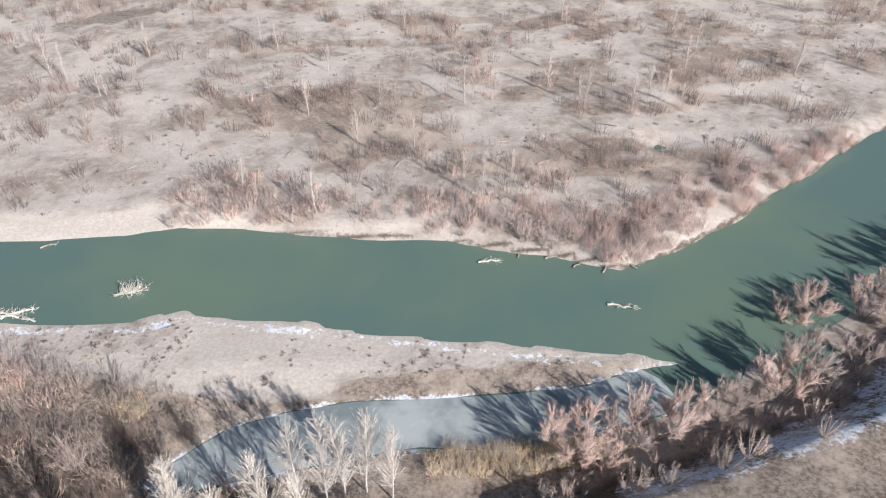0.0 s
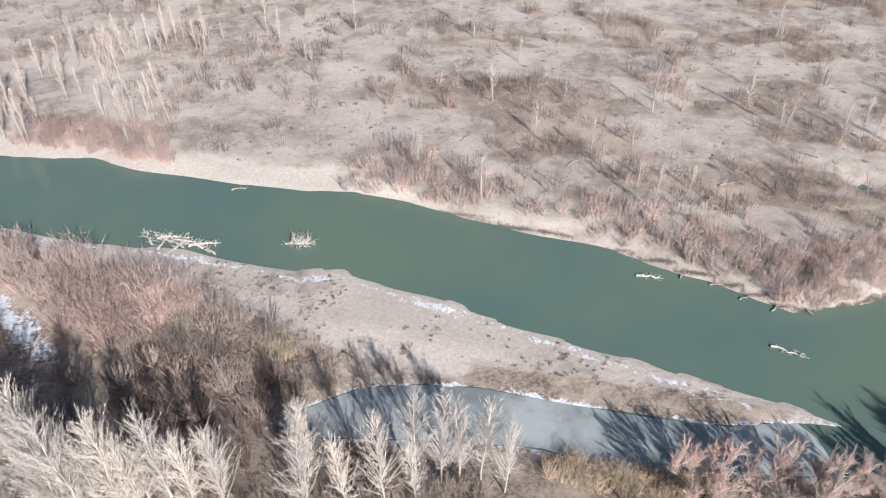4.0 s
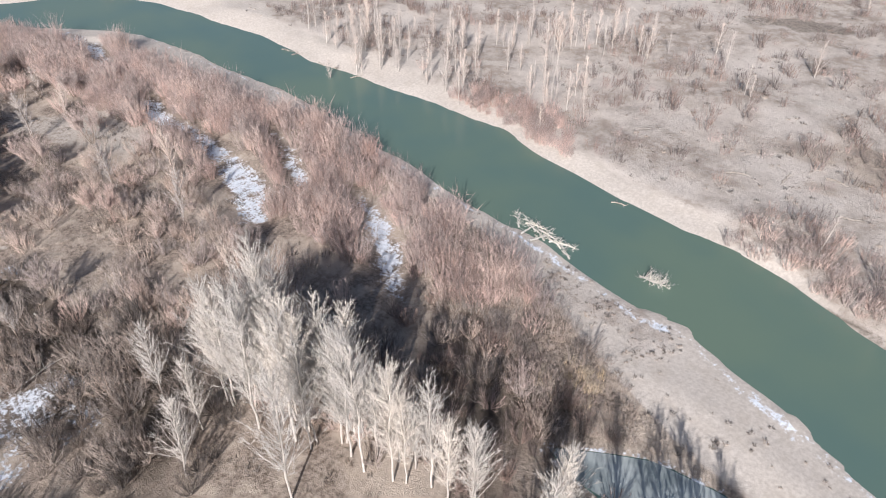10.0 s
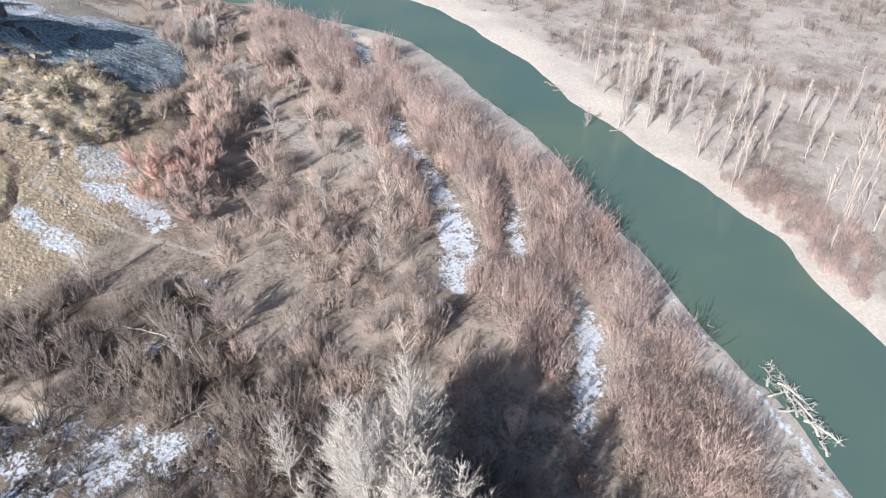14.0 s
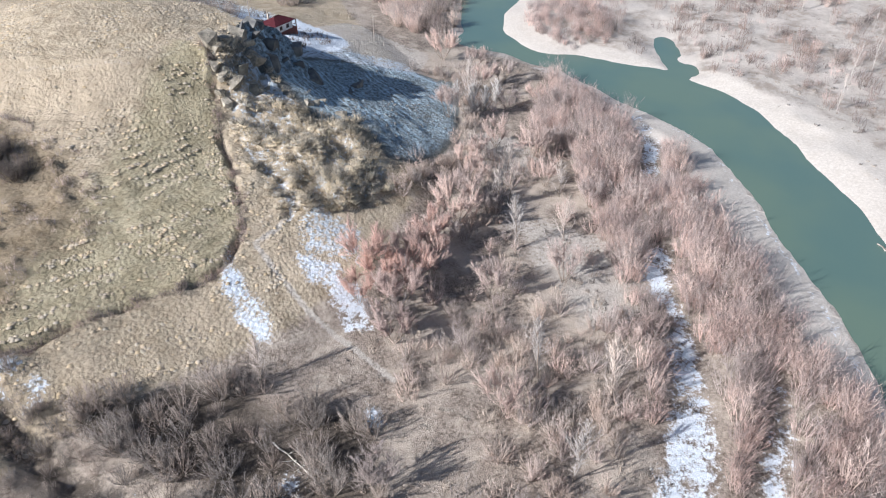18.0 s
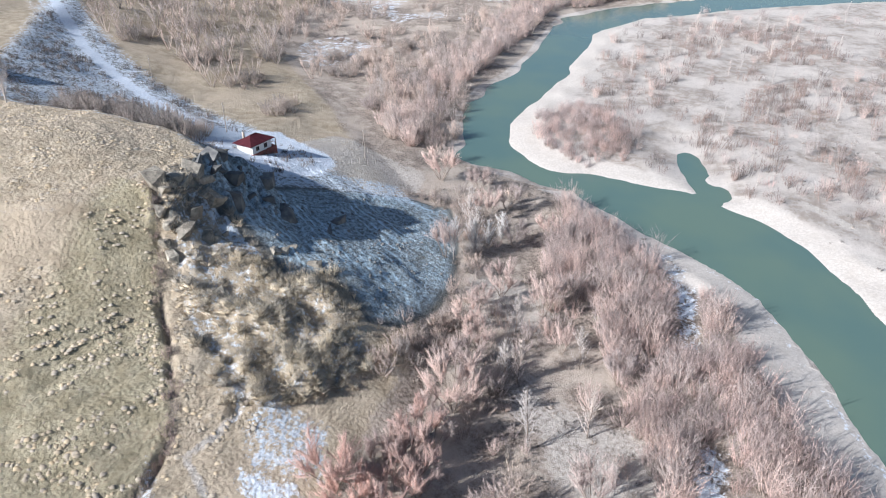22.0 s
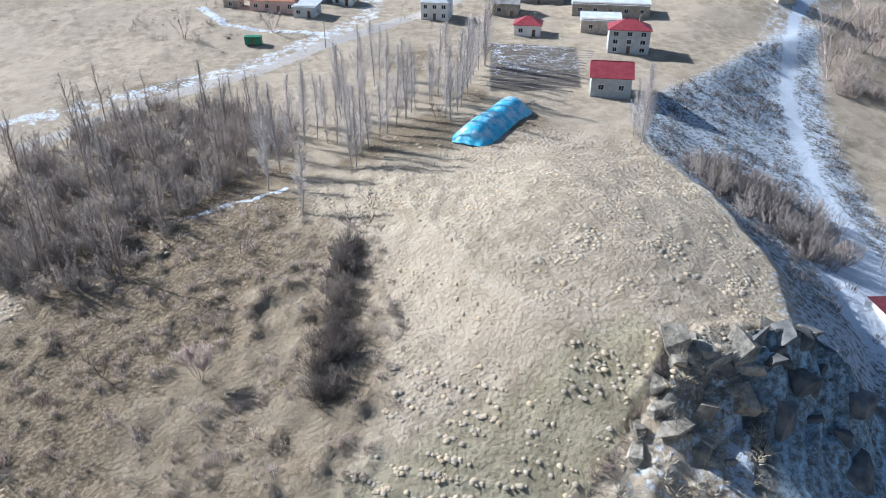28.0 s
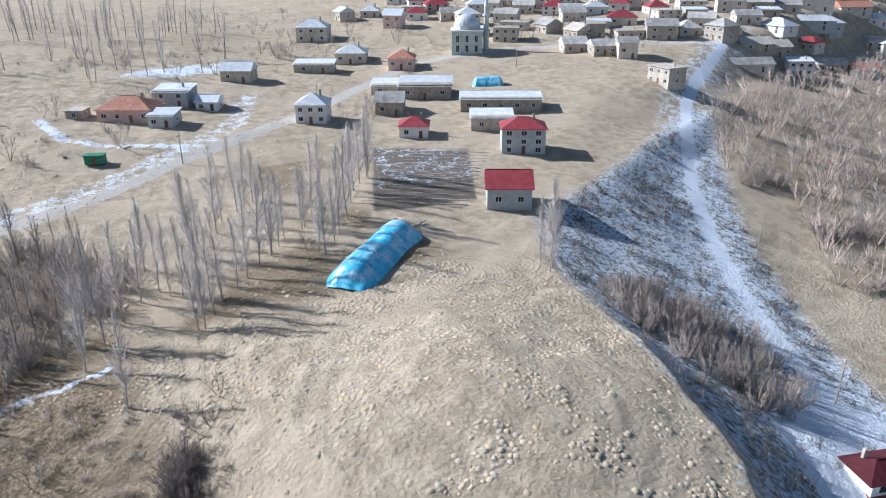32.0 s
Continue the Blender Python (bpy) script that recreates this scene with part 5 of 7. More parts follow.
x, y = sown(90000, (-205, -112, -84, -14), 47, lambda x, y: (signed(x, y, ROUGH_GRASS) < 2) * (signed(x, y, MOUNDS) < 0) * (seg_dist(x, y, HILL_PATH) > 1.2) * hill_keep(x, y) * on_steps(x, y) * (0.06 + 0.94 * ramp(vnoise(x, y, 2.6, 46) * 0.55 + vnoise(x, y, 7, 44) * 0.45, 0.42, 0.62)))
strew("hill_grass", TUSSOCKS, x, y, M_HILLTUFT, "yellowish tussocks of dry hill grass", "dry grass", 48, 0.35, 1.2)
x, y = sown(1500, (-175, -44, -138, -5), 121, lambda x, y: (signed(x, y, MOUNDS) > -1) * (0.15 + 0.85 * ramp(vnoise(x, y, 4.2, 47), 0.4, 0.7)))
strew("mound_grass", [tuft_shape(196 + k, 1.0, 1.5, 34, 0.07) for k in range(4)], x, y, M_TUFT, "shaggy olive tussocks on the mounds below the cliff", "dry grass", 122, 0.5, 1.3)
x, y = sown(520, (-175, -44, -138, -5), 123, lambda x, y: (signed(x, y, MOUNDS) > -1) * (0.1 + 0.9 * ramp(vnoise(x, y, 4.2, 47), 0.45, 0.65)))
strew("mound_shrubs", FANS[:4], x, y, M_TUFT, "pale tan dwarf shrubs on the mounds below the cliff", "shrubs", 126, 0.22, 0.55)
x, y = [np.concatenate(v) for v in zip(*[sown(int(9 * math.hypot(bx - ax, by - ay)), (min(ax, bx) - 1.5, min(ay, by) - 1.5, max(ax, bx) + 1.5, max(ay, by) + 1.5), 130 + k, lambda x, y: seg_dist(x, y, [(ax, ay), (bx, by)]) < 0.8) for k, ((ax, ay), (bx, by)) in enumerate(zip(DITCH, DITCH[1:]))])]
strew("ditch_weeds", LOW_SHAPES, x, y, M_PLAINBRUSH, "dark dry weeds along the ditch at the meadow's edge", "weeds", 124, 0.4, 1.0)
x, y = sown(3600, (-150, -112, -88, -42), 107, lambda x, y: (signed(x, y, ROUGH_GRASS) > 0) * ramp(vnoise(x, y, 1.9, 47), 0.4, 0.7) * 0.9)
strew("rough_scrub", LOW_SHAPES, x, y, M_BROWN, "low brown tussocks and scrub on the slope", "scrub", 108, 0.35, 0.9)
x, y = sown(5200, (-200, -330, -84, -100), 49, lambda x, y: hill_keep(x, y) * 0.7 * (signed(x, y, PLOTS) < 0))
strew("meadow_grass", TUSSOCKS, x, y, M_HILLTUFT, "tufts of dry grass on the upper meadow", "dry grass", 50, 0.6, 1.5)


# ---------------- single trees ----------------
def tree_kind(name, shape, bark, twig, label, category, group):
    root = new(name)
    root.empty_display_size = 0.3
    for nm, (v, t), mt in (("trunk", shape[0], bark), ("crown", shape[1], twig)):
        ob = new(nm, mesh_of(nm, v, t, mt))
        ob.parent = root
    return tagged(root, label, category, group)


def plant(kinds, places, seed, lo=0.85, hi=1.15):
    """Trees of some kinds at places; the first of each kind is the model itself."""
    g = random.Random(seed)
    for n, (px, py) in enumerate(places):
        kind = kinds[n % len(kinds)]
        s = g.uniform(lo, hi)
        m = pose(px, py, ground_at(px, py) - 0.05, 0, 0, g.uniform(0, 360)) @ Matrix.Diagonal((s, s, s, 1))
        if kind.get("used"):
            ob = kind.copy()
            scene.collection.objects.link(ob)
            for c in kind.children:
                cc = c.copy()
                scene.collection.objects.link(cc)
                cc.parent = ob
            del ob["used"]
            ob.matrix_basis = m
        else:
            kind["used"] = 1
            kind.matrix_basis = m


def near(points, jitter, times, seed):
    g = random.Random(seed)
    return [(x + g.gauss(0, jitter), y + g.gauss(0, jitter)) for x, y in points for _ in range(times)]


def ready(kinds):
    for k in kinds:
        if "used" in k:
            del k["used"]


POPLARS = [tree_kind("poplar_tree", poplar_shape(300 + k, 18, 0.20, 120, 34, 0.2, 0.035, fat=0.8), M_BARK, M_TWIG, "tall white-barked bare poplar with steep branches", "poplar", "white poplars on the flood plain") for k in range(5)]
M_PALEBARK = surface("grey poplar bark", (0.36, 0.32, 0.28), (0.50, 0.455, 0.41), 2.0, 0.9, 0.3, amount=0.12)
M_PALE = surface("pale rosy twigs", (0.50, 0.43, 0.38), (0.68, 0.60, 0.54), 0.5, 0.9, 0, vary="island", amount=0.2)
GROVE = [(-64, 20), (-62, 22), (-60, 22), (-60, 25), (-57, 24), (-55, 24), (-54, 26), (-52, 26), (-50, 28), (-48, 28), (-58, 27), (-62, 26), (-66, 23), (-41, 31), (-39, 33), (-36, 33),
         (-33, 34), (-44, 32), (-47, 20), (-56, 29), (-65, 27), (-67, 21), (-63, 20.5), (-58, 21.5), (-61, 24), (-53, 28.5), (-50, 30), (-57, 26), (-46, 30.5), (-63, 28), (-27, 39), (-42, 30)]
plant(POPLARS, GROVE + near(GROVE[:13], 1.6, 1, 21), 1, 0.8, 1.15)
SMALL = [tree_kind("poplar_tree", poplar_shape(320 + k, 14, 0.21, 100, 30, 0.14, 0.035, fat=0.85), M_BARK, M_TWIG, "white bare poplar at the backwater", "poplar", "poplars at the backwater") for k in range(4)]
plant(SMALL, [(-18, 40), (-15, 42), (-13, 45), (-11, 46), (-9, 47), (-22, 39), (-6, 46), (-16, 45), (-26, 37), (-42, 33), (-49, 31), (-35, 36), (-28, 42), (-57, 12), (-62, 16), (-70, 14)], 2, 0.75, 1.1)
THIN = [tree_kind("young_poplar", poplar_shape(340 + k, 8.0, 0.19, 44, 13, 0.05, 0.02, fat=1.3), M_BARK, M_PALE, "slim pale poplar standing on the dry plain", "poplar", "poplars on the plain") for k in range(5)]
PLAIN_TREES = [(-18, 128), (2, 128), (13, 114), (7, 105), (-22, 101), (-36, 108), (4, 112), (-75, 147), (-89, 158), (5, 143), (30, 142), (41, 139), (45, 142), (47, 140), (26, 161), (-27, 161),
               (-10, 189), (-77, 148), (-73, 170), (-94, 161), (32, 145), (49, 143), (7, 146)]
ROWS = [(-147, 94), (-139, 99), (-122, 99), (-124, 109), (-154, 94), (-131, 126), (-123, 130), (-120, 140), (-114, 147), (-106, 150), (-101, 116), (-105, 112), (-160, 100), (-168, 96), (-150, 104), (-136, 112)]
plant(THIN, PLAIN_TREES + near(ROWS, 5.5, 8, 3) + [(x, y) for x, y in zip(*sown(190, (-460, 20, -190, 200), 61, lambda x, y: (plain_keep(x, y) > 0.2) * 0.6))]
      + [(x, y) for x, y in zip(*sown(110, (-90, 120, 120, 260), 62, lambda x, y: plain_keep(x, y) * 0.7))], 4, 0.6, 1.2)
VILLAGE_ROW = [tree_kind("poplar_tree", poplar_shape(360 + k, 15.5, 0.15, 110, 22, 0.08, 0.03, fat=0.95), M_PALEBARK, M_FARTWIG, "slim pale poplar in a row by the meadow", "poplar", "poplar rows by the meadow") for k in range(4)]
LINE = [(-149, -113), (-151, -116), (-153, -119), (-156, -122), (-158, -124), (-161, -127), (-164, -130), (-166, -133), (-168, -136), (-172, -138), (-175, -141), (-178, -144), (-172, -125), (-175, -129), (-177, -132),
        (-181, -138), (-185, -146), (-188, -152), (-191, -156), (-194, -159), (-196, -163), (-186, -150), (-192, -160), (-145, -128), (-144, -137), (-137, -101), (-139, -122), (-148, -124), (-164, -154), (-158, -146),
        (-152, -138), (-147, -131), (-142, -126), (-168, -158), (-154, -142), (-160, -150), (-136, -118), (-133, -113)]
plant(VILLAGE_ROW, LINE + near(LINE[::3], 1.6, 1, 22) + [(-202, -102), (-204, -104), (-208, -109), (-203, -106)], 5, 0.75, 1.1)
BARE = [tree_kind("bare_tree", poplar_shape(380 + k, 9, 0.2, 60, 20, 0.06, fat=1.3) if k % 2 else spread_shape(380 + k, 7, 4.5, 7, 90, 20, 0.7), M_BROWNBARK, M_PALE if k % 2 else M_PINK, "pale bare tree with a spreading crown", "tree", "single trees on the flood plain") for k in range(4)]
FLOOD_TREES = [(-142, 26), (-154, 25), (-159, 11), (-163, 14), (-166, 29), (-169, 23), (-112, 20), (-162, 12), (-172, 20), (-199, 1), (-194, -4), (-118, 34), (-128, 36), (-104, 30), (-90, 34), (-84, 30), (-182, 16),
               (-176, 12), (-188, 20), (-150, 17), (-135, 15), (-120, 24), (-274, -46), (-287, -45), (-313, -24), (-206, -2), (-118, -70), (-110, -12), (-98, 8), (-90, 2)]
plant(BARE, FLOOD_TREES, 6, 0.7, 1.3)
RUSTY = [tree_kind("willow_tree", spread_shape(400 + k, 7, 6.0, 8, 110, 34, 1.0, 0.95), M_BROWNBARK, M_ORANGE, "rusty orange bare willow at the cliff foot", "willow", "willows at the cliff foot") for k in range(3)]
plant(RUSTY, [(-131, 1), (-133, -2), (-135, 3), (-139, 0), (-138, 5), (-128, -4), (-122, 3), (-143, 1), (-141, 4), (-146, 3), (-135, -5), (-129, 2)], 7, 0.8, 1.15)
ROSY = [tree_kind("willow_tree", spread_shape(420 + k, 7, 6.5, 8, 100, 30, 1.0, 0.95), M_BROWNBARK, M_PINK, "rosy bare willow with a round crown", "willow", "rosy willows") for k in range(4)]
plant(ROSY, [(-143, 2), (-146, 5), (-150, 3), (-154, 6), (-158, 5), (-163, 6), (-169, 7), (-174, 4), (-180, 5), (-186, 8), (-124, 1), (-205, 8), (-212, 14), (-222, 4), (-230, -4), (-216, 0), (-234, -14), (-208, 20)]
      + [(15, 51), (18, 50), (22, 53), (25, 54), (29, 56), (34, 57), (38, 59), (43, 60), (47, 63), (50, 75), (54, 76), (56, 66), (61, 75), (64, 78), (68, 80), (70, 76), (66, 72), (74, 84), (78, 88), (84, 90), (90, 94), (96, 98), (86, 86), (104, 100), (112, 104), (80, 82)], 8, 0.7, 1.25)
FROSTED = [tree_kind("frosted_tree", poplar_shape(480 + k, 8, 0.24, 70, 26, 0.08, 0.04, fat=0.9), M_PALEBARK, M_FROSTBUSH, "white frosted bare tree at the foot of the scree", "tree", "frosted trees") for k in range(2)]
plant(FROSTED, [(-198, 1), (-194.5, -2.5), (-202, 3), (-205, 5)], 12, 0.8, 1.25)
ORCHARD = [tree_kind("orchard_tree", spread_shape(440 + k, 4.5, 4, 4, 24, 6, 1.4), M_BROWNBARK, M_DARK, "small dark leafless orchard tree", "tree", "orchard trees") for k in range(2)]
plant(ORCHARD, [(-143, -92), (-147, -95), (-145, -90), (-106, -77), (-126, -94), (-114, -88), (-170, -128), (-215, -205), (-225, -200), (-290, -91), (-300, -100), (-310, -105), (-255, -47)], 9, 0.8, 1.2)
GROVE_EAST = [tree_kind("grey_poplar", poplar_shape(460 + k, 16, 0.14, 40, 8, 0.1, fat=2.6), M_BROWNBARK, M_FARTWIG, "grey bare poplar in the grove behind the village", "poplar", "grey poplars behind the village") for k in range(3)]
plant(GROVE_EAST, [p for p in zip(*sown(420, (-210, -430, -70, -250), 63, lambda x, y: 0.5 * (fnoise(x, y, 40, 99, 2) > 0.42) * (y < -275 + 0.2 * (x + 140))))], 10, 0.7, 1.2)
VALLEY_TREES = [tree_kind("grey_poplar", poplar_shape(470 + k, 13, 0.16, 50, 14, 0.08, fat=1.3), M_BROWNBARK, M_GREY, "grey bare poplar in the side valley", "poplar", "grey poplars in the side valley") for k in range(3)]
vx_, vy_ = patch(VALLEY, 90, 75, 0.9)
plant(VALLEY_TREES, list(zip(vx_, vy_)), 11, 0.6, 1.15)
for kinds in (FROSTED, VALLEY_TREES, POPLARS, SMALL, THIN, VILLAGE_ROW, BARE, RUSTY, ROSY, ORCHARD, GROVE_EAST):
    ready(kinds)


# ---------------- buildings ----------------
def part(name, bm, material, parent, label=""):
    me = bpy.data.meshes.new(name)
    bm.to_mesh(me)
    bm.free()
    me.materials.append(material)
    ob = new(name, me)
    ob.parent = parent
    return tagged(ob, label)


def box(x0, y0, z0, x1, y1, z1, bm=None, bevel=0.0):
    bm = bm or bmesh.new()
    made = bmesh.ops.create_cube(bm, size=1.0, matrix=Matrix.Translation(((x0 + x1) / 2, (y0 + y1) / 2, (z0 + z1) / 2)) @ Matrix.Diagonal((x1 - x0, y1 - y0, z1 - z0, 1)))
    if bevel:
        bmesh.ops.bevel(bm, geom=list({e for v in made["verts"] for e in v.link_edges}), offset=bevel, segments=1, affect="EDGES")
    return bm


def solid(verts, faces):
    bm = bmesh.new()
    vs = [bm.verts.new(v) for v in verts]
    for f in faces:
        bm.faces.new([vs[i] for i in f])
    bmesh.ops.recalc_face_normals(bm, faces=bm.faces[:])
    return bm


def roof_shape(w, d, h, kind, rise, over=0.45):
    """A roof slab 0.14 thick over a block w by d, its eaves at height h."""
    x, y, t = w / 2 + over, d / 2 + over, 0.14
    if kind == "flat":
        return box(-x, -y, h, x, y, h + 0.28, bevel=0.05)
    if kind == "shed":
        return solid([(-x, -y, h), (x, -y, h), (x, y, h + rise), (-x, y, h + rise), (-x, -y, h + t), (x, -y, h + t), (x, y, h + rise + t), (-x, y, h + rise + t)],
                     [(0, 3, 2, 1), (4, 5, 6, 7), (0, 1, 5, 4), (1, 2, 6, 5), (2, 3, 7, 6), (3, 0, 4, 7)])
    r = x - y if kind == "hip" and x > y else (x if kind == "gable" else 0.02)
    return solid([(-x, -y, h), (x, -y, h), (x, y, h), (-x, y, h), (-x, -y, h + t), (x, -y, h + t), (x, y, h + t), (-x, y, h + t), (-r, 0, h + rise + t), (r, 0, h + rise + t)],
                 [(0, 3, 2, 1), (0, 1, 5, 4), (1, 2, 6, 5), (2, 3, 7, 6), (3, 0, 4, 7), (4, 5, 9, 8), (6, 7, 8, 9), (5, 6, 9), (7, 4, 8)])


def window_on(parent, x, z, w, h, y, frame_mat=M_FRAME):
    """A framed window on the wall that faces -y; its pane lies back in the frame."""
    bm = bmesh.new()
    for a in ((-w / 2 - 0.09, -h / 2 - 0.09, w / 2 + 0.09, -h / 2), (-w / 2 - 0.09, h / 2, w / 2 + 0.09, h / 2 + 0.09), (-w / 2 - 0.09, -h / 2, -w / 2, h / 2), (w / 2, -h / 2, w / 2 + 0.09, h / 2), (-0.03, -h / 2, 0.03, h / 2)):
        box(a[0], -0.07, a[1], a[2], 0.03, a[3], bm)
    win = part("window", bm, frame_mat, parent)
    win.location = (x, y, z)
    part("pane", box(-w / 2, -0.02, -h / 2, w / 2, 0.02, h / 2), M_GLASS, win)
    return win


def house(x, y, w, d, h, roof, wall_mat, roof_mat, label, category="house", rows=1, cols=2, rise=None, rz=150, name="house", door=True, chimney=True, group="village houses", side=True):
    """A block with front middle at x, y; its front (-y of its own) looks along rz - 90 degrees."""
    root = new(name)
    a = radians(rz)
    cx, cy = x - math.sin(a) * d / 2, y + math.cos(a) * d / 2
    z = min(ground_at(x, y), ground_at(cx, cy)) - 0.1
    root.matrix_world = pose(cx, cy, z, 0, 0, rz)
    rise = rise if rise is not None else {"hip": 0.30 * d, "gable": 0.28 * d, "shed": 0.12 * d, "flat": 0}[roof]
    if roof == "gable":
        wl = solid([(-w / 2, -d / 2, -1.5), (w / 2, -d / 2, -1.5), (w / 2, d / 2, -1.5), (-w / 2, d / 2, -1.5), (-w / 2, -d / 2, h), (w / 2, -d / 2, h), (w / 2, d / 2, h), (-w / 2, d / 2, h),
                    (-w / 2, 0, h + rise * 0.9), (w / 2, 0, h + rise * 0.9)], [(0, 3, 2, 1), (0, 1, 5, 4), (2, 3, 7, 6), (1, 2, 6, 9, 5), (3, 0, 4, 8, 7), (4, 5, 9, 8), (6, 7, 8, 9)])
    else:
        wl = box(-w / 2, -d / 2, -1.5, w / 2, d / 2, h + (rise * 0.45 if roof == "shed" else 0.0))
    part("wall", wl, wall_mat, root)
    rf = part("roof", roof_shape(w, d, h, roof, rise), roof_mat, root)
    if roof_mat in (M_TIN, M_REDROOF, M_MAROON, M_TERRA) and roof in ("gable", "shed", "hip"):
        part("ridge_cap", box(-w / 2 if roof != "hip" else -max(w - d, 0.4) / 2, -0.12, h + rise + 0.1, w / 2 if roof != "hip" else max(w - d, 0.4) / 2, 0.12, h + rise + 0.22) if roof != "shed"
             else box(-w / 2 - 0.45, d / 2 + 0.36, h + rise + 0.1, w / 2 + 0.45, d / 2 + 0.5, h + rise + 0.22), roof_mat, rf)
    if chimney:
        ch = box(w * 0.22, 0.3, h, w * 0.22 + 0.55, 0.85, h + rise + 0.9, bevel=0.04)
        part("chimney", ch, M_STONEWALL, root)
    step = h / rows
    g = random.Random(int(x * 7 + y * 13))
    for r in range(rows):
        for c in range(cols):
            wx = -w / 2 + w * (c + 0.5) / cols
            if door and r == 0 and c == cols // 2:
                dr = part("door", box(wx - 0.48, -d / 2 - 0.06, 0.1, wx + 0.48, -d / 2 + 0.02, 2.1, bevel=0.02), M_DOOR, root)
                part("handle", box(wx + 0.3, -d / 2 - 0.11, 1.0, wx + 0.4, -d / 2 - 0.06, 1.1), M_FRAME, dr)
                continue
            window_on(root, wx, step * (r + 0.55), 1.0 + 0.3 * g.random(), 1.1, -d / 2)
        if side:
            for sgn in (-1, 1):
                ob = window_on(root, 0, 0, 0.9, 1.0, 0)
                ob.matrix_local = pose(sgn * w / 2, 0, step * (r + 0.55), 0, 0, 90 * sgn)
    return tagged(root, label, category, group)


def hut_with_veranda():
    """The small whitewashed house with a dark red roof by the snowy pad."""
    root = new("house")
    root.matrix_world = pose(-216, -53, ground_at(-215, -52) + 0.2, 0, 0, 163) @ Matrix.Diagonal((0.9, 0.9, 0.9, 1))
    w, d, h = 6.6, 5.2, 2.4
    part("plinth", box(-w / 2 - 0.5, -d / 2 - 0.4, -2.2, w / 2 + 1.5, d / 2 + 0.3, 0.5, bevel=0.05), M_BRICK, root, "red brown masonry plinth")
    part("wall", box(-w / 2, -d / 2, 0.35, w / 2, d / 2, h + 0.3), M_WHITE, root)
    rf = part("roof", roof_shape(w + 0.8, d, h + 0.3, "hip", 1.5, 0.55), M_MAROON, root, "dark red hipped sheet roof")
    part("ridge_cap", box(-1.1, -0.1, h + 1.88, 1.1, 0.1, h + 2.02), M_MAROON, rf)
    for x in (-1.6, 1.2):
        window_on(root, x, 1.6, 0.9, 0.9, -d / 2, M_DOOR)
    for y in (-d / 2 - 0.3, 0.0, d / 2):
        p = part("post", box(w / 2 + 1.15, y - 0.09, 0.35, w / 2 + 1.33, y + 0.09, h + 0.3), M_DOOR, root)
    part("railing", box(w / 2 + 1.2, -d / 2 - 0.3, 1.15, w / 2 + 1.28, d / 2, 1.25), M_DOOR, root)
    dr = part("door", box(w / 2 - 0.02, -0.5, 0.36, w / 2 + 0.06, 0.5, 2.4, bevel=0.02), M_DOOR, root)
    part("handle", box(w / 2 + 0.06, 0.3, 1.3, w / 2 + 0.11, 0.4, 1.4), M_FRAME, dr)
    part("chimney", box(-2.2, 1.0, h + 0.6, -1.7, 1.5, h + 2.9, bevel=0.04), M_STONEWALL, root)
    tagged(root, "small whitewashed house with dark red hipped roof", "house")


hut_with_veranda()


def cone_ring(bm, r0, r1, z0, z1, n=16, at=(0, 0)):
    bmesh.ops.create_cone(bm, cap_ends=True, segments=n, radius1=r0, radius2=r1, depth=z1 - z0, matrix=Matrix.Translation((at[0], at[1], (z0 + z1) / 2)))
    return bm


def mosque(x, y):
    root = new("mosque")
    root.matrix_world = pose(x, y, ground_at(x, y) - 0.2, 0, 0, 150)
    part("wall", box(-6, -6, -1.5, 6, 6, 8.5, bevel=0.1), M_GREENWALL, root)
    part("cornice", box(-6.4, -6.4, 8.5, 6.4, 6.4, 9.0, bevel=0.08), M_FRAME, root)
    part("drum", cone_ring(bmesh.new(), 5.2, 5.2, 9.0, 10.4, 12), M_GREENWALL, root)
    bm = bmesh.new()
    bmesh.ops.create_uvsphere(bm, u_segments=20, v_segments=12, radius=5.0, matrix=Matrix.Translation((0, 0, 10.4)) @ Matrix.Diagonal((1, 1, 0.85, 1)))
    bmesh.ops.delete(bm, geom=[v for v in bm.verts if v.co.z < 10.2], context="VERTS")
    dome = part("dome", bm, M_LEAD, root, "pale grey lead dome")
    part("finial", cone_ring(bmesh.new(), 0.18, 0.03, 14.6, 16.4, 8), M_LEAD, dome)
    for k in range(3):
        for s in range(2):
            window_on(root, -3.6 + 3.6 * k, 2.2 + 3.6 * s, 1.1, 2.4, -6)
    bm = cone_ring(bmesh.new(), 1.1, 0.95, -1, 17, 12, (7.6, 2))
    mn = part("minaret", bm, M_GREENWALL, root)
    part("balcony", cone_ring(bmesh.new(), 1.5, 1.5, 13.6, 14.4, 12, (7.6, 2)), M_FRAME, mn)
    part("spire", cone_ring(bmesh.new(), 1.05, 0.05, 17, 21, 12, (7.6, 2)), M_LEAD, mn)
    tagged(root, "village mosque with pale green walls and grey dome", "mosque")


mosque(-283, -267)
house(-198, -208, 8.5, 9, 5.2, "hip", M_WHITE, M_TIN, "white two-storey house with pale hipped roof", rows=2, cols=3)
house(-239, -325, 13.5, 11, 6, "hip", M_BEIGE, M_TIN, "pale two-storey house with light hipped roof", rows=2, cols=3)
house(-238, -278, 11.3, 10, 4, "hip", M_BEIGE, M_TIN, "low house under a pale hipped roof", cols=3)
house(-220, -269, 14.1, 8, 3, "shed", M_STONEWALL, M_TIN, "long low shed with pale sheet roof", category="shed", name="shed", chimney=False)
house(-249, -256, 9.4, 9, 4, "hip", M_PINKWALL, M_TERRA, "pink house with terracotta hipped roof", cols=3)
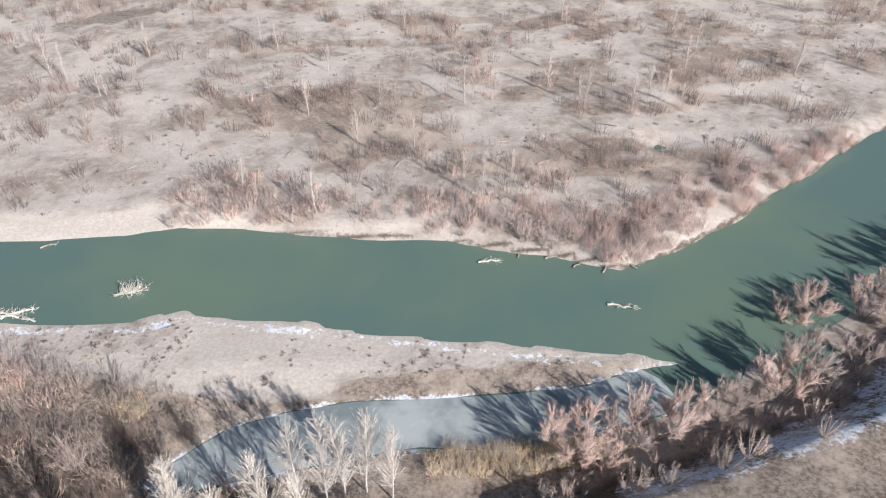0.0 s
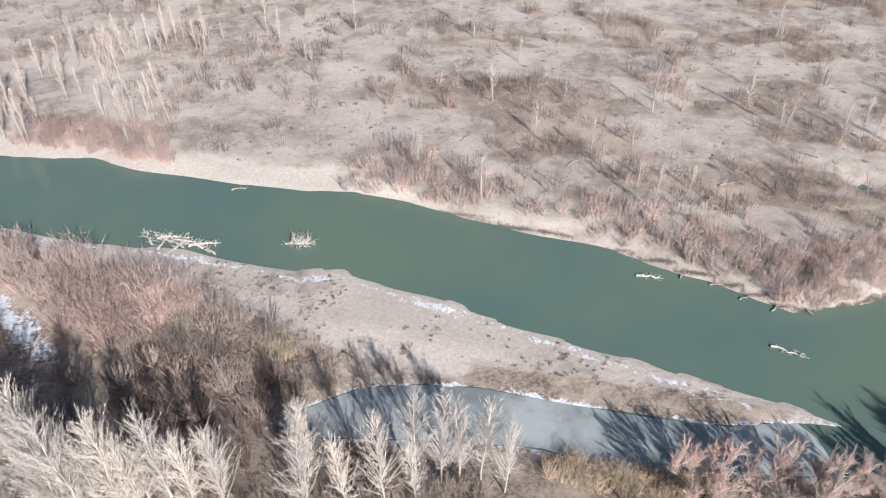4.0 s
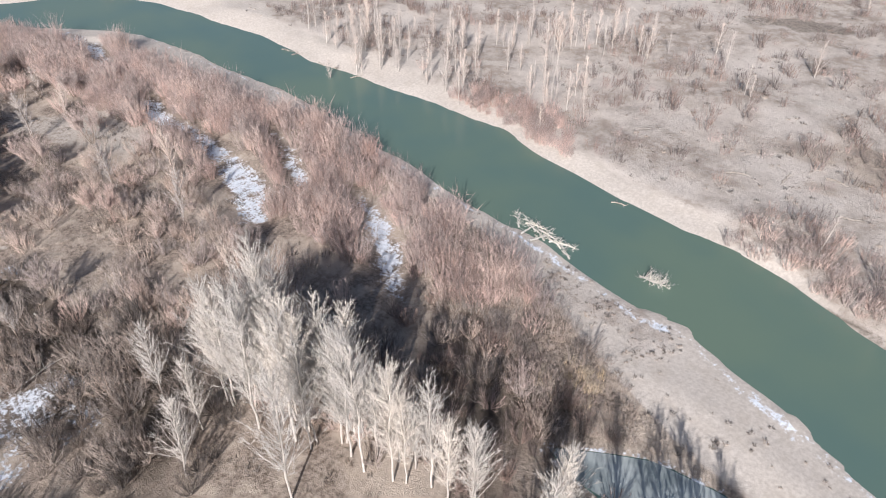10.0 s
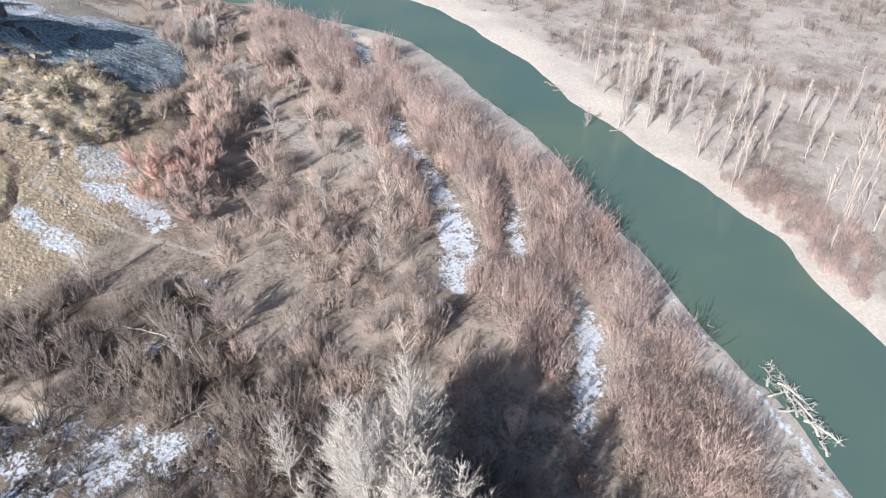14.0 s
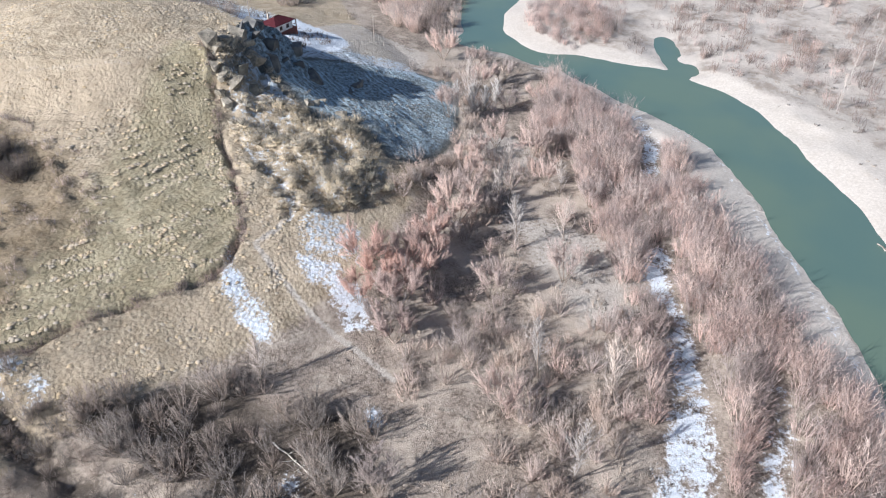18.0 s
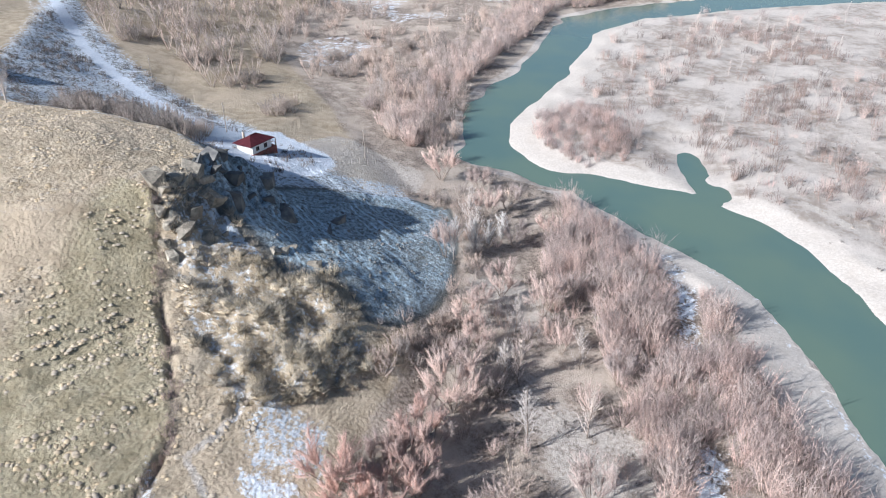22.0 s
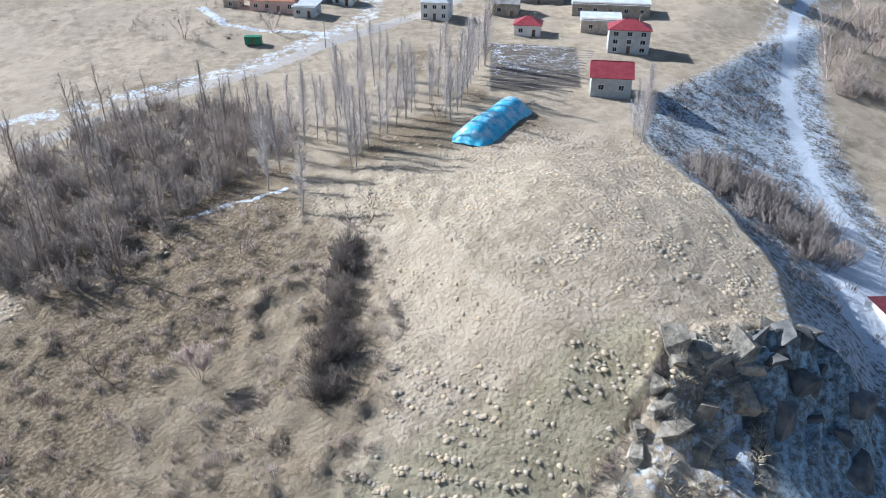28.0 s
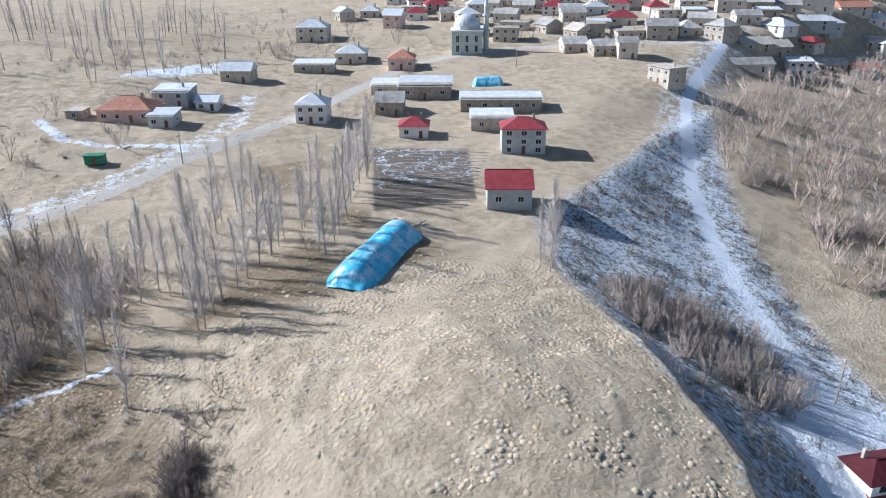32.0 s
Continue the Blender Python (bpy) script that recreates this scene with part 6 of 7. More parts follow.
house(-222, -208, 8.2, 9, 4, "gable", M_STONEWALL, M_GREYROOF, "old stone house with sagging grey gable roof", cols=2)
house(-218, -184, 7.6, 7, 3.2, "hip", M_WHITE, M_REDROOF, "small white house with red roof", cols=2)
house(-239, -218, 16.5, 12, 4.2, "shed", M_STONEWALL, M_TIN, "large barn with wide pale sheet roof", category="barn", name="barn", chimney=False, cols=3)
house(-231, -228, 11.2, 9, 3.2, "shed", M_STONEWALL, M_TIN, "low stable with pale sheet roof", category="shed", name="shed", chimney=False)
house(-252, -194, 24.0, 8, 3.6, "shed", M_STONEWALL, M_TIN, "long low stable with pale sheet roof", category="stable", name="stable", chimney=False, cols=5)
house(-240, -180, 11.4, 8, 3.8, "shed", M_STONEWALL, M_TIN, "grey block shed with pale sheet roof", category="shed", name="shed", chimney=False, cols=2, door=False)
house(-236, -159, 10.8, 8, 6.2, "hip", M_PLASTER, M_REDROOF, "unfinished grey three-storey house with red hipped roof", rows=3, cols=3, rise=2.2)
house(-212, -129, 8.9, 9.5, 4.6, "gable", M_PLASTER, M_REDROOF, "grey block barn with red gabled sheet roof", category="barn", name="barn", door=False, chimney=False, cols=2, side=False, rise=2.6)
house(-152, -230, 14.9, 10, 3.4, "hip", M_PINKWALL, M_TERRA, "low pink farmhouse with terracotta roof", cols=4)
house(-166, -240, 10.2, 9, 4.6, "shed", M_PLASTER, M_TIN, "grey farm building with pale flat roof", rows=2, cols=2)
house(-175, -234, 6.4, 6, 2.6, "gable", M_WHITE, M_TIN, "small white outbuilding with pale roof", chimney=False, cols=2)
house(-160, -221, 6.7, 7, 3.2, "shed", M_PLASTER, M_TIN, "grey annex with pale sheet roof", chimney=False, cols=2)
house(-191, -264, 10.2, 9, 4, "gable", M_STONEWALL, M_TIN, "weathered barn with pale gable roof", category="barn", name="barn", chimney=False)
house(-140, -239, 4.7, 5, 2.4, "flat", M_STONEWALL, M_EARTHROOF, "tiny stone hut with flat earth roof", category="hut", name="hut", chimney=False, cols=1, door=False)
house(-320, -228, 8.7, 7.7, 3.4, "gable", M_STONEWALL, M_GREYROOF, "mud stone village house with weathered grey gable roof", rows=1, cols=3, rz=162, chimney=True)
house(-324, -220, 6.9, 7.0, 5.6, "gable", M_BEIGE, M_GREYROOF, "beige village house with weathered grey gable roof", rows=1, cols=2, rz=150, chimney=False)
house(-338, -256, 8.6, 8.4, 5.6, "flat", M_STONEWALL, M_EARTHROOF, "mud stone village house with earth covered flat roof", rows=1, cols=2, rz=150, chimney=False)
house(-356, -236, 12.0, 9.6, 5.6, "gable", M_STONEWALL, M_GREYROOF, "mud stone village house with weathered grey gable roof", rows=2, cols=2, rz=142, chimney=True)
house(-371, -235, 9.3, 9.9, 3.0, "hip", M_BEIGE, M_GREYROOF, "beige village house with weathered grey hipped roof", rows=1, cols=2, rz=156, chimney=True)
house(-374, -226, 9.8, 9.2, 5.6, "hip", M_STONEWALL, M_GREYROOF, "mud stone village house with weathered grey hipped roof", rows=2, cols=3, rz=90, chimney=False)
house(-364, -269, 13.1, 8.7, 3.4, "hip", M_BEIGE, M_REDROOF, "beige village house with red sheet hipped roof", rows=1, cols=2, rz=142, chimney=True)
house(-313, -193, 9.7, 7.7, 5.6, "flat", M_STONEWALL, M_EARTHROOF, "mud stone village house with earth covered flat roof", rows=2, cols=3, rz=90, chimney=True)
house(-387, -263, 11.1, 8.2, 4.2, "flat", M_BEIGE, M_EARTHROOF, "beige village house with earth covered flat roof", rows=2, cols=3, rz=162, chimney=True)
house(-374, -205, 17.6, 8.0, 3.0, "gable", M_BEIGE, M_GREYROOF, "beige village house with weathered grey gable roof", rows=1, cols=2, rz=156, chimney=False)
house(-391, -217, 14.7, 9.7, 3.0, "gable", M_STONEWALL, M_EARTHROOF, "mud stone village house with earth covered gable roof", rows=2, cols=2, rz=162, chimney=True)
house(-402, -204, 9.5, 7.4, 5.6, "shed", M_WHITE, M_TIN, "white village house with pale sheet shed roof", rows=2, cols=3, rz=142, chimney=True)
house(-432, -226, 10.5, 7.2, 3.4, "hip", M_BEIGE, M_REDROOF, "beige village house with red sheet hipped roof", rows=1, cols=3, rz=90, chimney=False)
house(-414, -231, 14.0, 9.6, 3.0, "hip", M_WHITE, M_TIN, "white village house with pale sheet hipped roof", rows=2, cols=2, rz=90, chimney=False)
house(-453, -238, 20.2, 8.0, 4.2, "hip", M_PLASTER, M_TIN, "grey village house with pale sheet hipped roof", rows=2, cols=2, rz=142, chimney=True)
house(-430, -209, 13.1, 7.2, 3.0, "gable", M_STONEWALL, M_GREYROOF, "mud stone village house with weathered grey gable roof", rows=1, cols=3, rz=156, chimney=False)
house(-443, -202, 13.4, 7.5, 3.0, "gable", M_WHITE, M_TERRA, "white village house with terracotta gable roof", rows=1, cols=3, rz=156, chimney=False)
house(-467, -239, 16.4, 9.7, 5.6, "hip", M_PLASTER, M_TIN, "grey village house with pale sheet hipped roof", rows=1, cols=3, rz=162, chimney=True)
house(-495, -234, 13.3, 9.6, 3.0, "gable", M_BEIGE, M_GREYROOF, "beige village house with weathered grey gable roof", rows=2, cols=3, rz=90, chimney=False)
house(-405, -217, 10.6, 9.1, 4.2, "gable", M_STONEWALL, M_EARTHROOF, "mud stone village house with earth covered gable roof", rows=1, cols=3, rz=162, chimney=True)
house(-305, -273, 10.1, 8.0, 5.6, "flat", M_BEIGE, M_EARTHROOF, "beige village house with earth covered flat roof", rows=2, cols=3, rz=142, chimney=True)
house(-326, -278, 9.3, 8.8, 3.4, "gable", M_STONEWALL, M_GREYROOF, "mud stone village house with weathered grey gable roof", rows=1, cols=3, rz=90, chimney=True)
house(-355, -307, 11.2, 9.8, 4.2, "hip", M_WHITE, M_REDROOF, "white village house with red sheet hipped roof", rows=2, cols=3, rz=142, chimney=True)
house(-330, -262, 9.0, 9.9, 3.0, "gable", M_STONEWALL, M_EARTHROOF, "mud stone village house with earth covered gable roof", rows=1, cols=3, rz=90, chimney=True)
house(-315, -239, 9.0, 8.8, 3.4, "gable", M_STONEWALL, M_GREYROOF, "mud stone village house with weathered grey gable roof", rows=1, cols=2, rz=156, chimney=False)
house(-346, -320, 10.1, 9.5, 4.2, "gable", M_STONEWALL, M_GREYROOF, "mud stone village house with weathered grey gable roof", rows=1, cols=3, rz=142, chimney=False)
house(-372, -296, 11.5, 7.1, 3.4, "hip", M_WHITE, M_TIN, "white village house with pale sheet hipped roof", rows=1, cols=2, rz=156, chimney=True)
house(-419, -257, 12.7, 7.6, 5.6, "hip", M_BEIGE, M_TIN, "beige village house with pale sheet hipped roof", rows=2, cols=2, rz=142, chimney=False)
house(-437, -256, 12.1, 9.8, 3.4, "gable", M_STONEWALL, M_GREYROOF, "mud stone village house with weathered grey gable roof", rows=1, cols=2, rz=142, chimney=True)
house(-475, -253, 15.9, 9.0, 5.6, "hip", M_BEIGE, M_TIN, "beige village house with pale sheet hipped roof", rows=1, cols=2, rz=142, chimney=True)
house(-503, -250, 16.7, 9.9, 4.2, "gable", M_BEIGE, M_TERRA, "beige village house with terracotta gable roof", rows=2, cols=2, rz=156, chimney=True)
house(-319, -358, 12.2, 9.5, 3.0, "hip", M_PINKWALL, M_REDROOF, "pink village house with red sheet hipped roof", rows=2, cols=3, rz=162, chimney=True)
house(-266, -365, 9.2, 7.9, 4.2, "gable", M_STONEWALL, M_TIN, "mud stone village house with pale sheet gable roof", rows=1, cols=3, rz=90, chimney=True)
house(-282, -361, 9.3, 8.7, 3.0, "hip", M_BEIGE, M_TIN, "beige village house with pale sheet hipped roof", rows=1, cols=2, rz=150, chimney=True)
house(-279, -328, 8.5, 9.8, 5.6, "gable", M_PINKWALL, M_TIN, "pink village house with pale sheet gable roof", rows=2, cols=2, rz=142, chimney=False)
house(-412, -274, 11.9, 9.5, 4.2, "gable", M_BEIGE, M_GREYROOF, "beige village house with weathered grey gable roof", rows=2, cols=3, rz=150, chimney=False)
house(-399, -298, 11.6, 9.6, 4.2, "hip", M_BEIGE, M_TERRA, "beige village house with terracotta hipped roof", rows=1, cols=2, rz=142, chimney=True)
house(-449, -250, 12.3, 9.4, 3.4, "gable", M_STONEWALL, M_GREYROOF, "mud stone village house with weathered grey gable roof", rows=1, cols=2, rz=142, chimney=True)
house(-516, -245, 12.2, 7.4, 4.2, "hip", M_WHITE, M_TIN, "white village house with pale sheet hipped roof", rows=1, cols=2, rz=162, chimney=True)
house(-388, -229, 9.1, 7.2, 3.0, "flat", M_STONEWALL, M_EARTHROOF, "mud stone village house with earth covered flat roof", rows=1, cols=2, rz=156, chimney=False)


models = [house(-360, -300, 11, 8, 3.4, "gable", M_STONEWALL, M_GREYROOF, "mud stone house with weathered grey gable roof", cols=3), house(-378, -345, 10, 9, 5.4, "hip", M_BEIGE, M_TIN, "beige two-storey house with pale hipped roof", rows=2, cols=3),
          house(-436, -290, 12, 8, 3.2, "flat", M_STONEWALL, M_EARTHROOF, "low mud house with flat earth roof", cols=3), house(-455, -345, 10, 8, 3.6, "hip", M_WHITE, M_REDROOF, "white house with red hipped roof", cols=2),
          house(-500, -330, 11, 8, 4.0, "gable", M_BEIGE, M_GREYROOF, "beige house with weathered gable roof", cols=3, chimney=False), house(-400, -260, 10, 7, 3.0, "shed", M_STONEWALL, M_TIN, "low stone outbuilding with pale sheet roof", cols=2, chimney=False)]
taken = [(o.matrix_world.translation.x, o.matrix_world.translation.y) for o in scene.objects if o.get("group") == "village houses"]
pick = random.Random(12)
for vx, vy in zip(*sown(900, (-600, -400, -296, -225), 69, lambda x, y: (signed(x, y, VILLAGE) > 6) * (seg_dist(x, y, PATH_EAST) > 9) * (seg_dist(x, y, ROAD) > 9))):
    if len(taken) < 165 and all(math.hypot(vx - a, vy - b) > 12.5 for a, b in taken):
        taken.append((vx, vy))
        copy_thing(pick.choice(models), pose(vx, vy, ground_at(vx, vy) - 0.3, 0, 0, 150 + pick.choice([-75, -20, -8, 0, 5, 12, 80])))


def heap(name, x0, y0, x1, y1, wide, tall, mat, label, category, seed):
    """A long heap under a sheet: a rounded ridge with folds, held down by stones and ropes."""
    g = np.random.RandomState(seed)
    length, ang = math.hypot(x1 - x0, y1 - y0), math.atan2(y1 - y0, x1 - x0)
    nu, nv = 36, 17
    u, v = np.meshgrid(np.linspace(-0.5, 0.5, nu), np.linspace(-1, 1, nv), indexing="ij")
    end = 1 - np.clip((np.abs(u) - 0.40) / 0.10, 0, 1) * 0.92
    prof = np.clip(1.12 * (1 - np.abs(v) ** 1.5), 0, 1) * end
    z = tall * prof + 0.03 * np.sin(u * 47 + v * 5) * prof + g.normal(0, 0.035, u.shape) * (prof > 0.05)
    X = u * length + 0.1 * np.sin(v * 9)
    Y = v * wide / 2 * (0.72 + 0.28 * end) 
    idx = np.arange(nu * nv).reshape(nu, nv)
    f = np.stack([idx[:-1, :-1], idx[1:, :-1], idx[1:, 1:], idx[:-1, 1:]], -1).reshape(-1, 4)
    root = new(name)
    cx, cy = (x0 + x1) / 2, (y0 + y1) / 2
    root.matrix_world = pose(cx, cy, ground_at(cx, cy) - 0.25, 0, 0, math.degrees(ang))
    wx, wy = cx + X * math.cos(ang) - Y * math.sin(ang), cy + X * math.sin(ang) + Y * math.cos(ang)
    z = z + height(wx.ravel(), wy.ravel()).reshape(wx.shape) - ground_at(cx, cy) + 0.35 * (np.abs(v) < 0.99)
    part_ob = new("sheet", mesh_of("sheet", np.stack([X, Y, z], -1).reshape(-1, 3), f, mat, True))
    part_ob.parent = root
    for k in range(4):
        s = -0.36 + 0.24 * k
        pts = [(s * length, vv * wide / 2 * 0.98, tall * min(1, max(0, 1.12 * (1 - abs(vv) ** 1.5))) + 0.42 + ground_at(cx + s * length * math.cos(ang) - vv * wide / 2 * math.sin(ang), cy + s * length * math.sin(ang) + vv * wide / 2 * math.cos(ang)) - ground_at(cx, cy)) for vv in np.linspace(-1, 1, 9)]
        vt = tubes(pts[:-1], pts[1:], [0.035] * 8, [0.035] * 8, 4)
        rp = new("rope", mesh_of("rope", *vt, M_FRAME))
        rp.parent = root
        for side_ in (-1, 1):
            bm = bmesh.new()
            bmesh.ops.create_icosphere(bm, subdivisions=1, radius=0.22, matrix=Matrix.Translation((s * length, side_ * wide * 0.5, 0.3 + ground_at(cx + s * length * math.cos(ang) - side_ * wide / 2 * math.sin(ang), cy + s * length * math.sin(ang) + side_ * wide / 2 * math.cos(ang)) - ground_at(cx, cy))) @ Matrix.Diagonal((1.2, 1, 0.8, 1)))
            part("stone", bm, M_ROCK, root)
    return tagged(root, label, category)


heap("covered_stack", -169.5, -110.5, -188.5, -128, 8.8, 2.7, M_TARP, "long fodder stack under a frosted blue tarpaulin", "covered stack", 5)
heap("covered_heap", -260, -224, -269, -219, 6.0, 2.4, M_TARP, "rounded heap under a bright blue tarpaulin", "covered heap", 6)


def plot_rows():
    """Low ridges of dug soil in the vegetable plots."""
    a = np.array([-0.87, 0.5])
    for k in range(15):
        c = np.array([-196.0, -138.0]) + np.array([-0.5, -0.87]) * (2.6 * k + 2) + a * (0.4 * k)
        n = 14
        xy = c + np.linspace(-10, 10, n)[:, None] * a
        z = height(xy[:, 0], xy[:, 1]) - 0.21
        ob = new("soil_ridge", mesh_of("soil_ridge", *pipe(np.c_[xy, z], 0.34 + 0.08 * np.sin(np.arange(n) * 2.1 + k), 6), M_SOIL, True))
        tagged(ob, "dug dark soil ridge in the vegetable plot", "soil ridge", "soil ridges")


plot_rows()


def container(x, y):
    root = new("green_hut")
    root.matrix_world = pose(x, y, ground_at(x, y), 0, 0, 160)
    part("body", box(-2.2, -1.2, 0.1, 2.2, 1.2, 2.2, bevel=0.04), M_GREEN, root)
    part("roof", box(-2.35, -1.35, 2.2, 2.35, 1.35, 2.34, bevel=0.03), M_GREEN, root)
    part("door", box(-0.4, -1.26, 0.15, 0.4, -1.2, 1.95), M_DOOR, root)
    tagged(root, "small green painted hut on the field", "hut")


container(-142, -200)


def utility_pole(x, y, tall=8.0):
    root = new("utility_pole")
    root.matrix_world = pose(x, y, ground_at(x, y) - 0.4, 0, 0, 40)
    part("pole", cone_ring(bmesh.new(), 0.13, 0.09, 0, tall, 8), M_POLE, root)
    arm = part("crossarm", box(-0.8, -0.06, tall - 0.9, 0.8, 0.06, tall - 0.76), M_POLE, root)
    for k in (-0.7, 0.0, 0.7):
        part("insulator", cone_ring(bmesh.new(), 0.05, 0.04, tall - 0.76, tall - 0.58, 8, (k, 0)), M_FRAME, arm)
    return tagged(root, "weathered wooden utility pole beside the track", "utility pole", "utility poles")


for px_, py_ in ((-229, -67), (-262, -108), (-300, -150), (-236, -34), (-160, -190), (-205, -222), (-285, -235)):
    utility_pole(px_, py_)


def fence(points, label, spacing=2.5, tall=1.2):
    root = new("fence")
    root.matrix_world = Matrix.Translation((*points[0], 0))
    for (ax, ay), (bx, by) in zip(points, points[1:]):
        n = max(2, int(math.hypot(bx - ax, by - ay) / spacing))
        pts = [(ax + (bx - ax) * k / n, ay + (by - ay) * k / n) for k in range(n + 1)]
        zs = [ground_at(*p) for p in pts]
        for (px, py), z in zip(pts[:-1], zs):
            part("post", cone_ring(bmesh.new(), 0.06, 0.05, z - 0.3, z + tall, 6, (px - points[0][0], py - points[0][1])), M_POLE, root)
        for lev in (0.55, 1.05):
            q = np.array([(px - points[0][0], py - points[0][1], z + lev) for (px, py), z in zip(pts, zs)])
            ob = new("wire", mesh_of("wire", *tubes(q[:-1], q[1:], [0.02] * n, [0.02] * n, 3), M_WIRE))
            ob.parent = root
    return tagged(root, label, "fence")


fence([(-223, -37), (-235, -31), (-246, -38), (-238, -52)], "post and wire fence round the small plot")


# ---------------- rocks and driftwood ----------------
def boulder(x, y, sx, sy, sz, seed, mat=M_ROCK, label="weathered angular boulder on the cliff", tilt=0.0, up=0.0):
    g = np.random.RandomState(seed)
    bm = bmesh.new()
    for q in range(8):
        p = np.array([q & 1, (q >> 1) & 1, q >> 2]) - 0.5 + g.normal(0, 0.20, 3)
        bm.verts.new((p[0] * sx, p[1] * sy, p[2] * sz))
    for q in range(3):
        p = g.uniform(-0.5, 0.5, 3)
        p[q] = 0.5 + 0.12 * g.rand()
        bm.verts.new((p[0] * sx, p[1] * sy, p[2] * sz))
    made = bmesh.ops.convex_hull(bm, input=bm.verts[:])
    bmesh.ops.delete(bm, geom=[v for v in bm.verts if not v.link_faces], context="VERTS")
    bmesh.ops.bevel(bm, geom=bm.edges[:], offset=0.03, segments=1, affect="EDGES")
    me = bpy.data.meshes.new("boulder")
    bm.to_mesh(me)
    bm.free()
    me.materials.append(mat)
    ob = new("boulder", me)
    ob.matrix_world = pose(x, y, ground_at(x, y) - sz * 0.12 + up, tilt, tilt * 0.5, g.rand() * 180)
    return tagged(ob, label, "boulder", "boulders on the cliff")


for k, (bx, by, s) in enumerate([(-164, -38, 2.6), (-166, -36, 2.4), (-167, -35, 1.8), (-164, -42, 3.2), (-169, -42, 4.0), (-174, -42, 4.6), (-179, -43, 3.6), (-183, -42, 3.0), (-187, -36, 4.4), (-184, -31, 5.0),
                                 (-191, -24, 3.0), (-167, -43, 3.4), (-168, -39, 2.8), (-172, -38, 3.0), (-170, -27, 2.2), (-171, -21, 2.4), (-158, -30, 2.6), (-176, -36, 3.4), (-180, -38, 3.8), (-161, -40, 2.2)]):
    g = random.Random(k)
    boulder(bx, by, s * g.uniform(0.5, 0.9), s * g.uniform(0.35, 0.7), s * g.uniform(0.35, 0.8), 500 + k, M_ROCK if k not in (8, 9, 10, 17, 18) else M_SHADEDROCK, "weathered sandstone block on the cliff edge" if k not in (8, 9, 10, 17, 18) else "shale block toned dark for the cliff's shaded side", g.uniform(-18, 18))
for k in range(18):
    g = random.Random(950 + k)
    bx, by = -163 - 1.25 * k + g.uniform(-1, 1), -41.5 + 1.2 * math.sin(k * 1.3) + g.uniform(-1.5, 2.5)
    boulder(bx, by, g.uniform(1.4, 3.4), g.uniform(0.9, 2.0), g.uniform(0.6, 1.3), 800 + k, M_ROCK if k < 9 else M_SHADEDROCK, "tilted slab of layered rock in the cliff edge", g.uniform(8, 24), -0.1)
for k in range(14):
    g = random.Random(900 + k)
    bx, by = g.uniform(-186, -158), g.uniform(-43, -24)
    boulder(bx, by, g.uniform(0.8, 2.2), g.uniform(0.6, 1.6), g.uniform(0.5, 1.2), 700 + k, M_ROCK if bx > -176 else M_SHADEDROCK, "broken rock lying below the cliff edge", g.uniform(-25, 25))
rx, ry = sown(900, (-208, -46, -154, -2), 78, lambda x, y: (signed(x, y, CLIFF) > 3) * 0.6)
strew("scree", [tussock_shape(246 + k, 0.42, 0.3, 5, 2) for k in range(3)], rx, ry, M_SHADEDROCK, "loose shale rubble on the cliff face", "rubble", 79, 0.25, 0.9)


def snag(x, y, seed, length, branches, label, turn, tall=1.0, z=0.0, wood=M_DRIFT):
    """A stranded dead tree: a lying trunk with bleached limbs."""
    g = np.random.RandomState(seed)
    root = new("driftwood")
    root.matrix_world = pose(x, y, z, 0, 0, turn)
    pts = np.array([(length * (k / 5 - 0.5), g.normal(0, 0.15), 0.12 + 0.12 * math.sin(k)) for k in range(6)])
    r = np.linspace(0.24, 0.08, 6) * (0.55 if branches < 12 else 0.8)
    tr = new("trunk", mesh_of("trunk", *pipe(pts, r, 7), wood))
    tr.parent = root
    for k in range(branches):
        a = pts[g.randint(1, 6)] + g.normal(0, 0.08, 3)
        d = unit(np.array([g.normal(0.3, 0.8), g.normal(0, 1.0), abs(g.normal(0.45, 0.4))]))
        l = length * (0.10 + 0.20 * g.rand()) * (1.9 if tall > 1 else 1.0)
        m = a + d * l * 0.55 + g.normal(0, 0.1, 3)
        e = m + unit(d + g.normal(0, 0.4, 3)) * l * 0.5 * np.array([1, 1, tall])
        sub = [(m + (e - m) * t, m + (e - m) * t + unit(d + g.normal(0, 0.8, 3)) * l * 0.3) for t in g.rand(4)]
        v = joined(tubes([a], [m], [0.055], [0.035], 4), spikes([m] + [s[0] for s in sub], [e] + [s[1] for s in sub], [0.035] + [0.022] * 4))
        ob = new("branch", mesh_of("branch", *v, wood))
        ob.parent = root
    return tagged(root, label, "driftwood", "stranded driftwood")


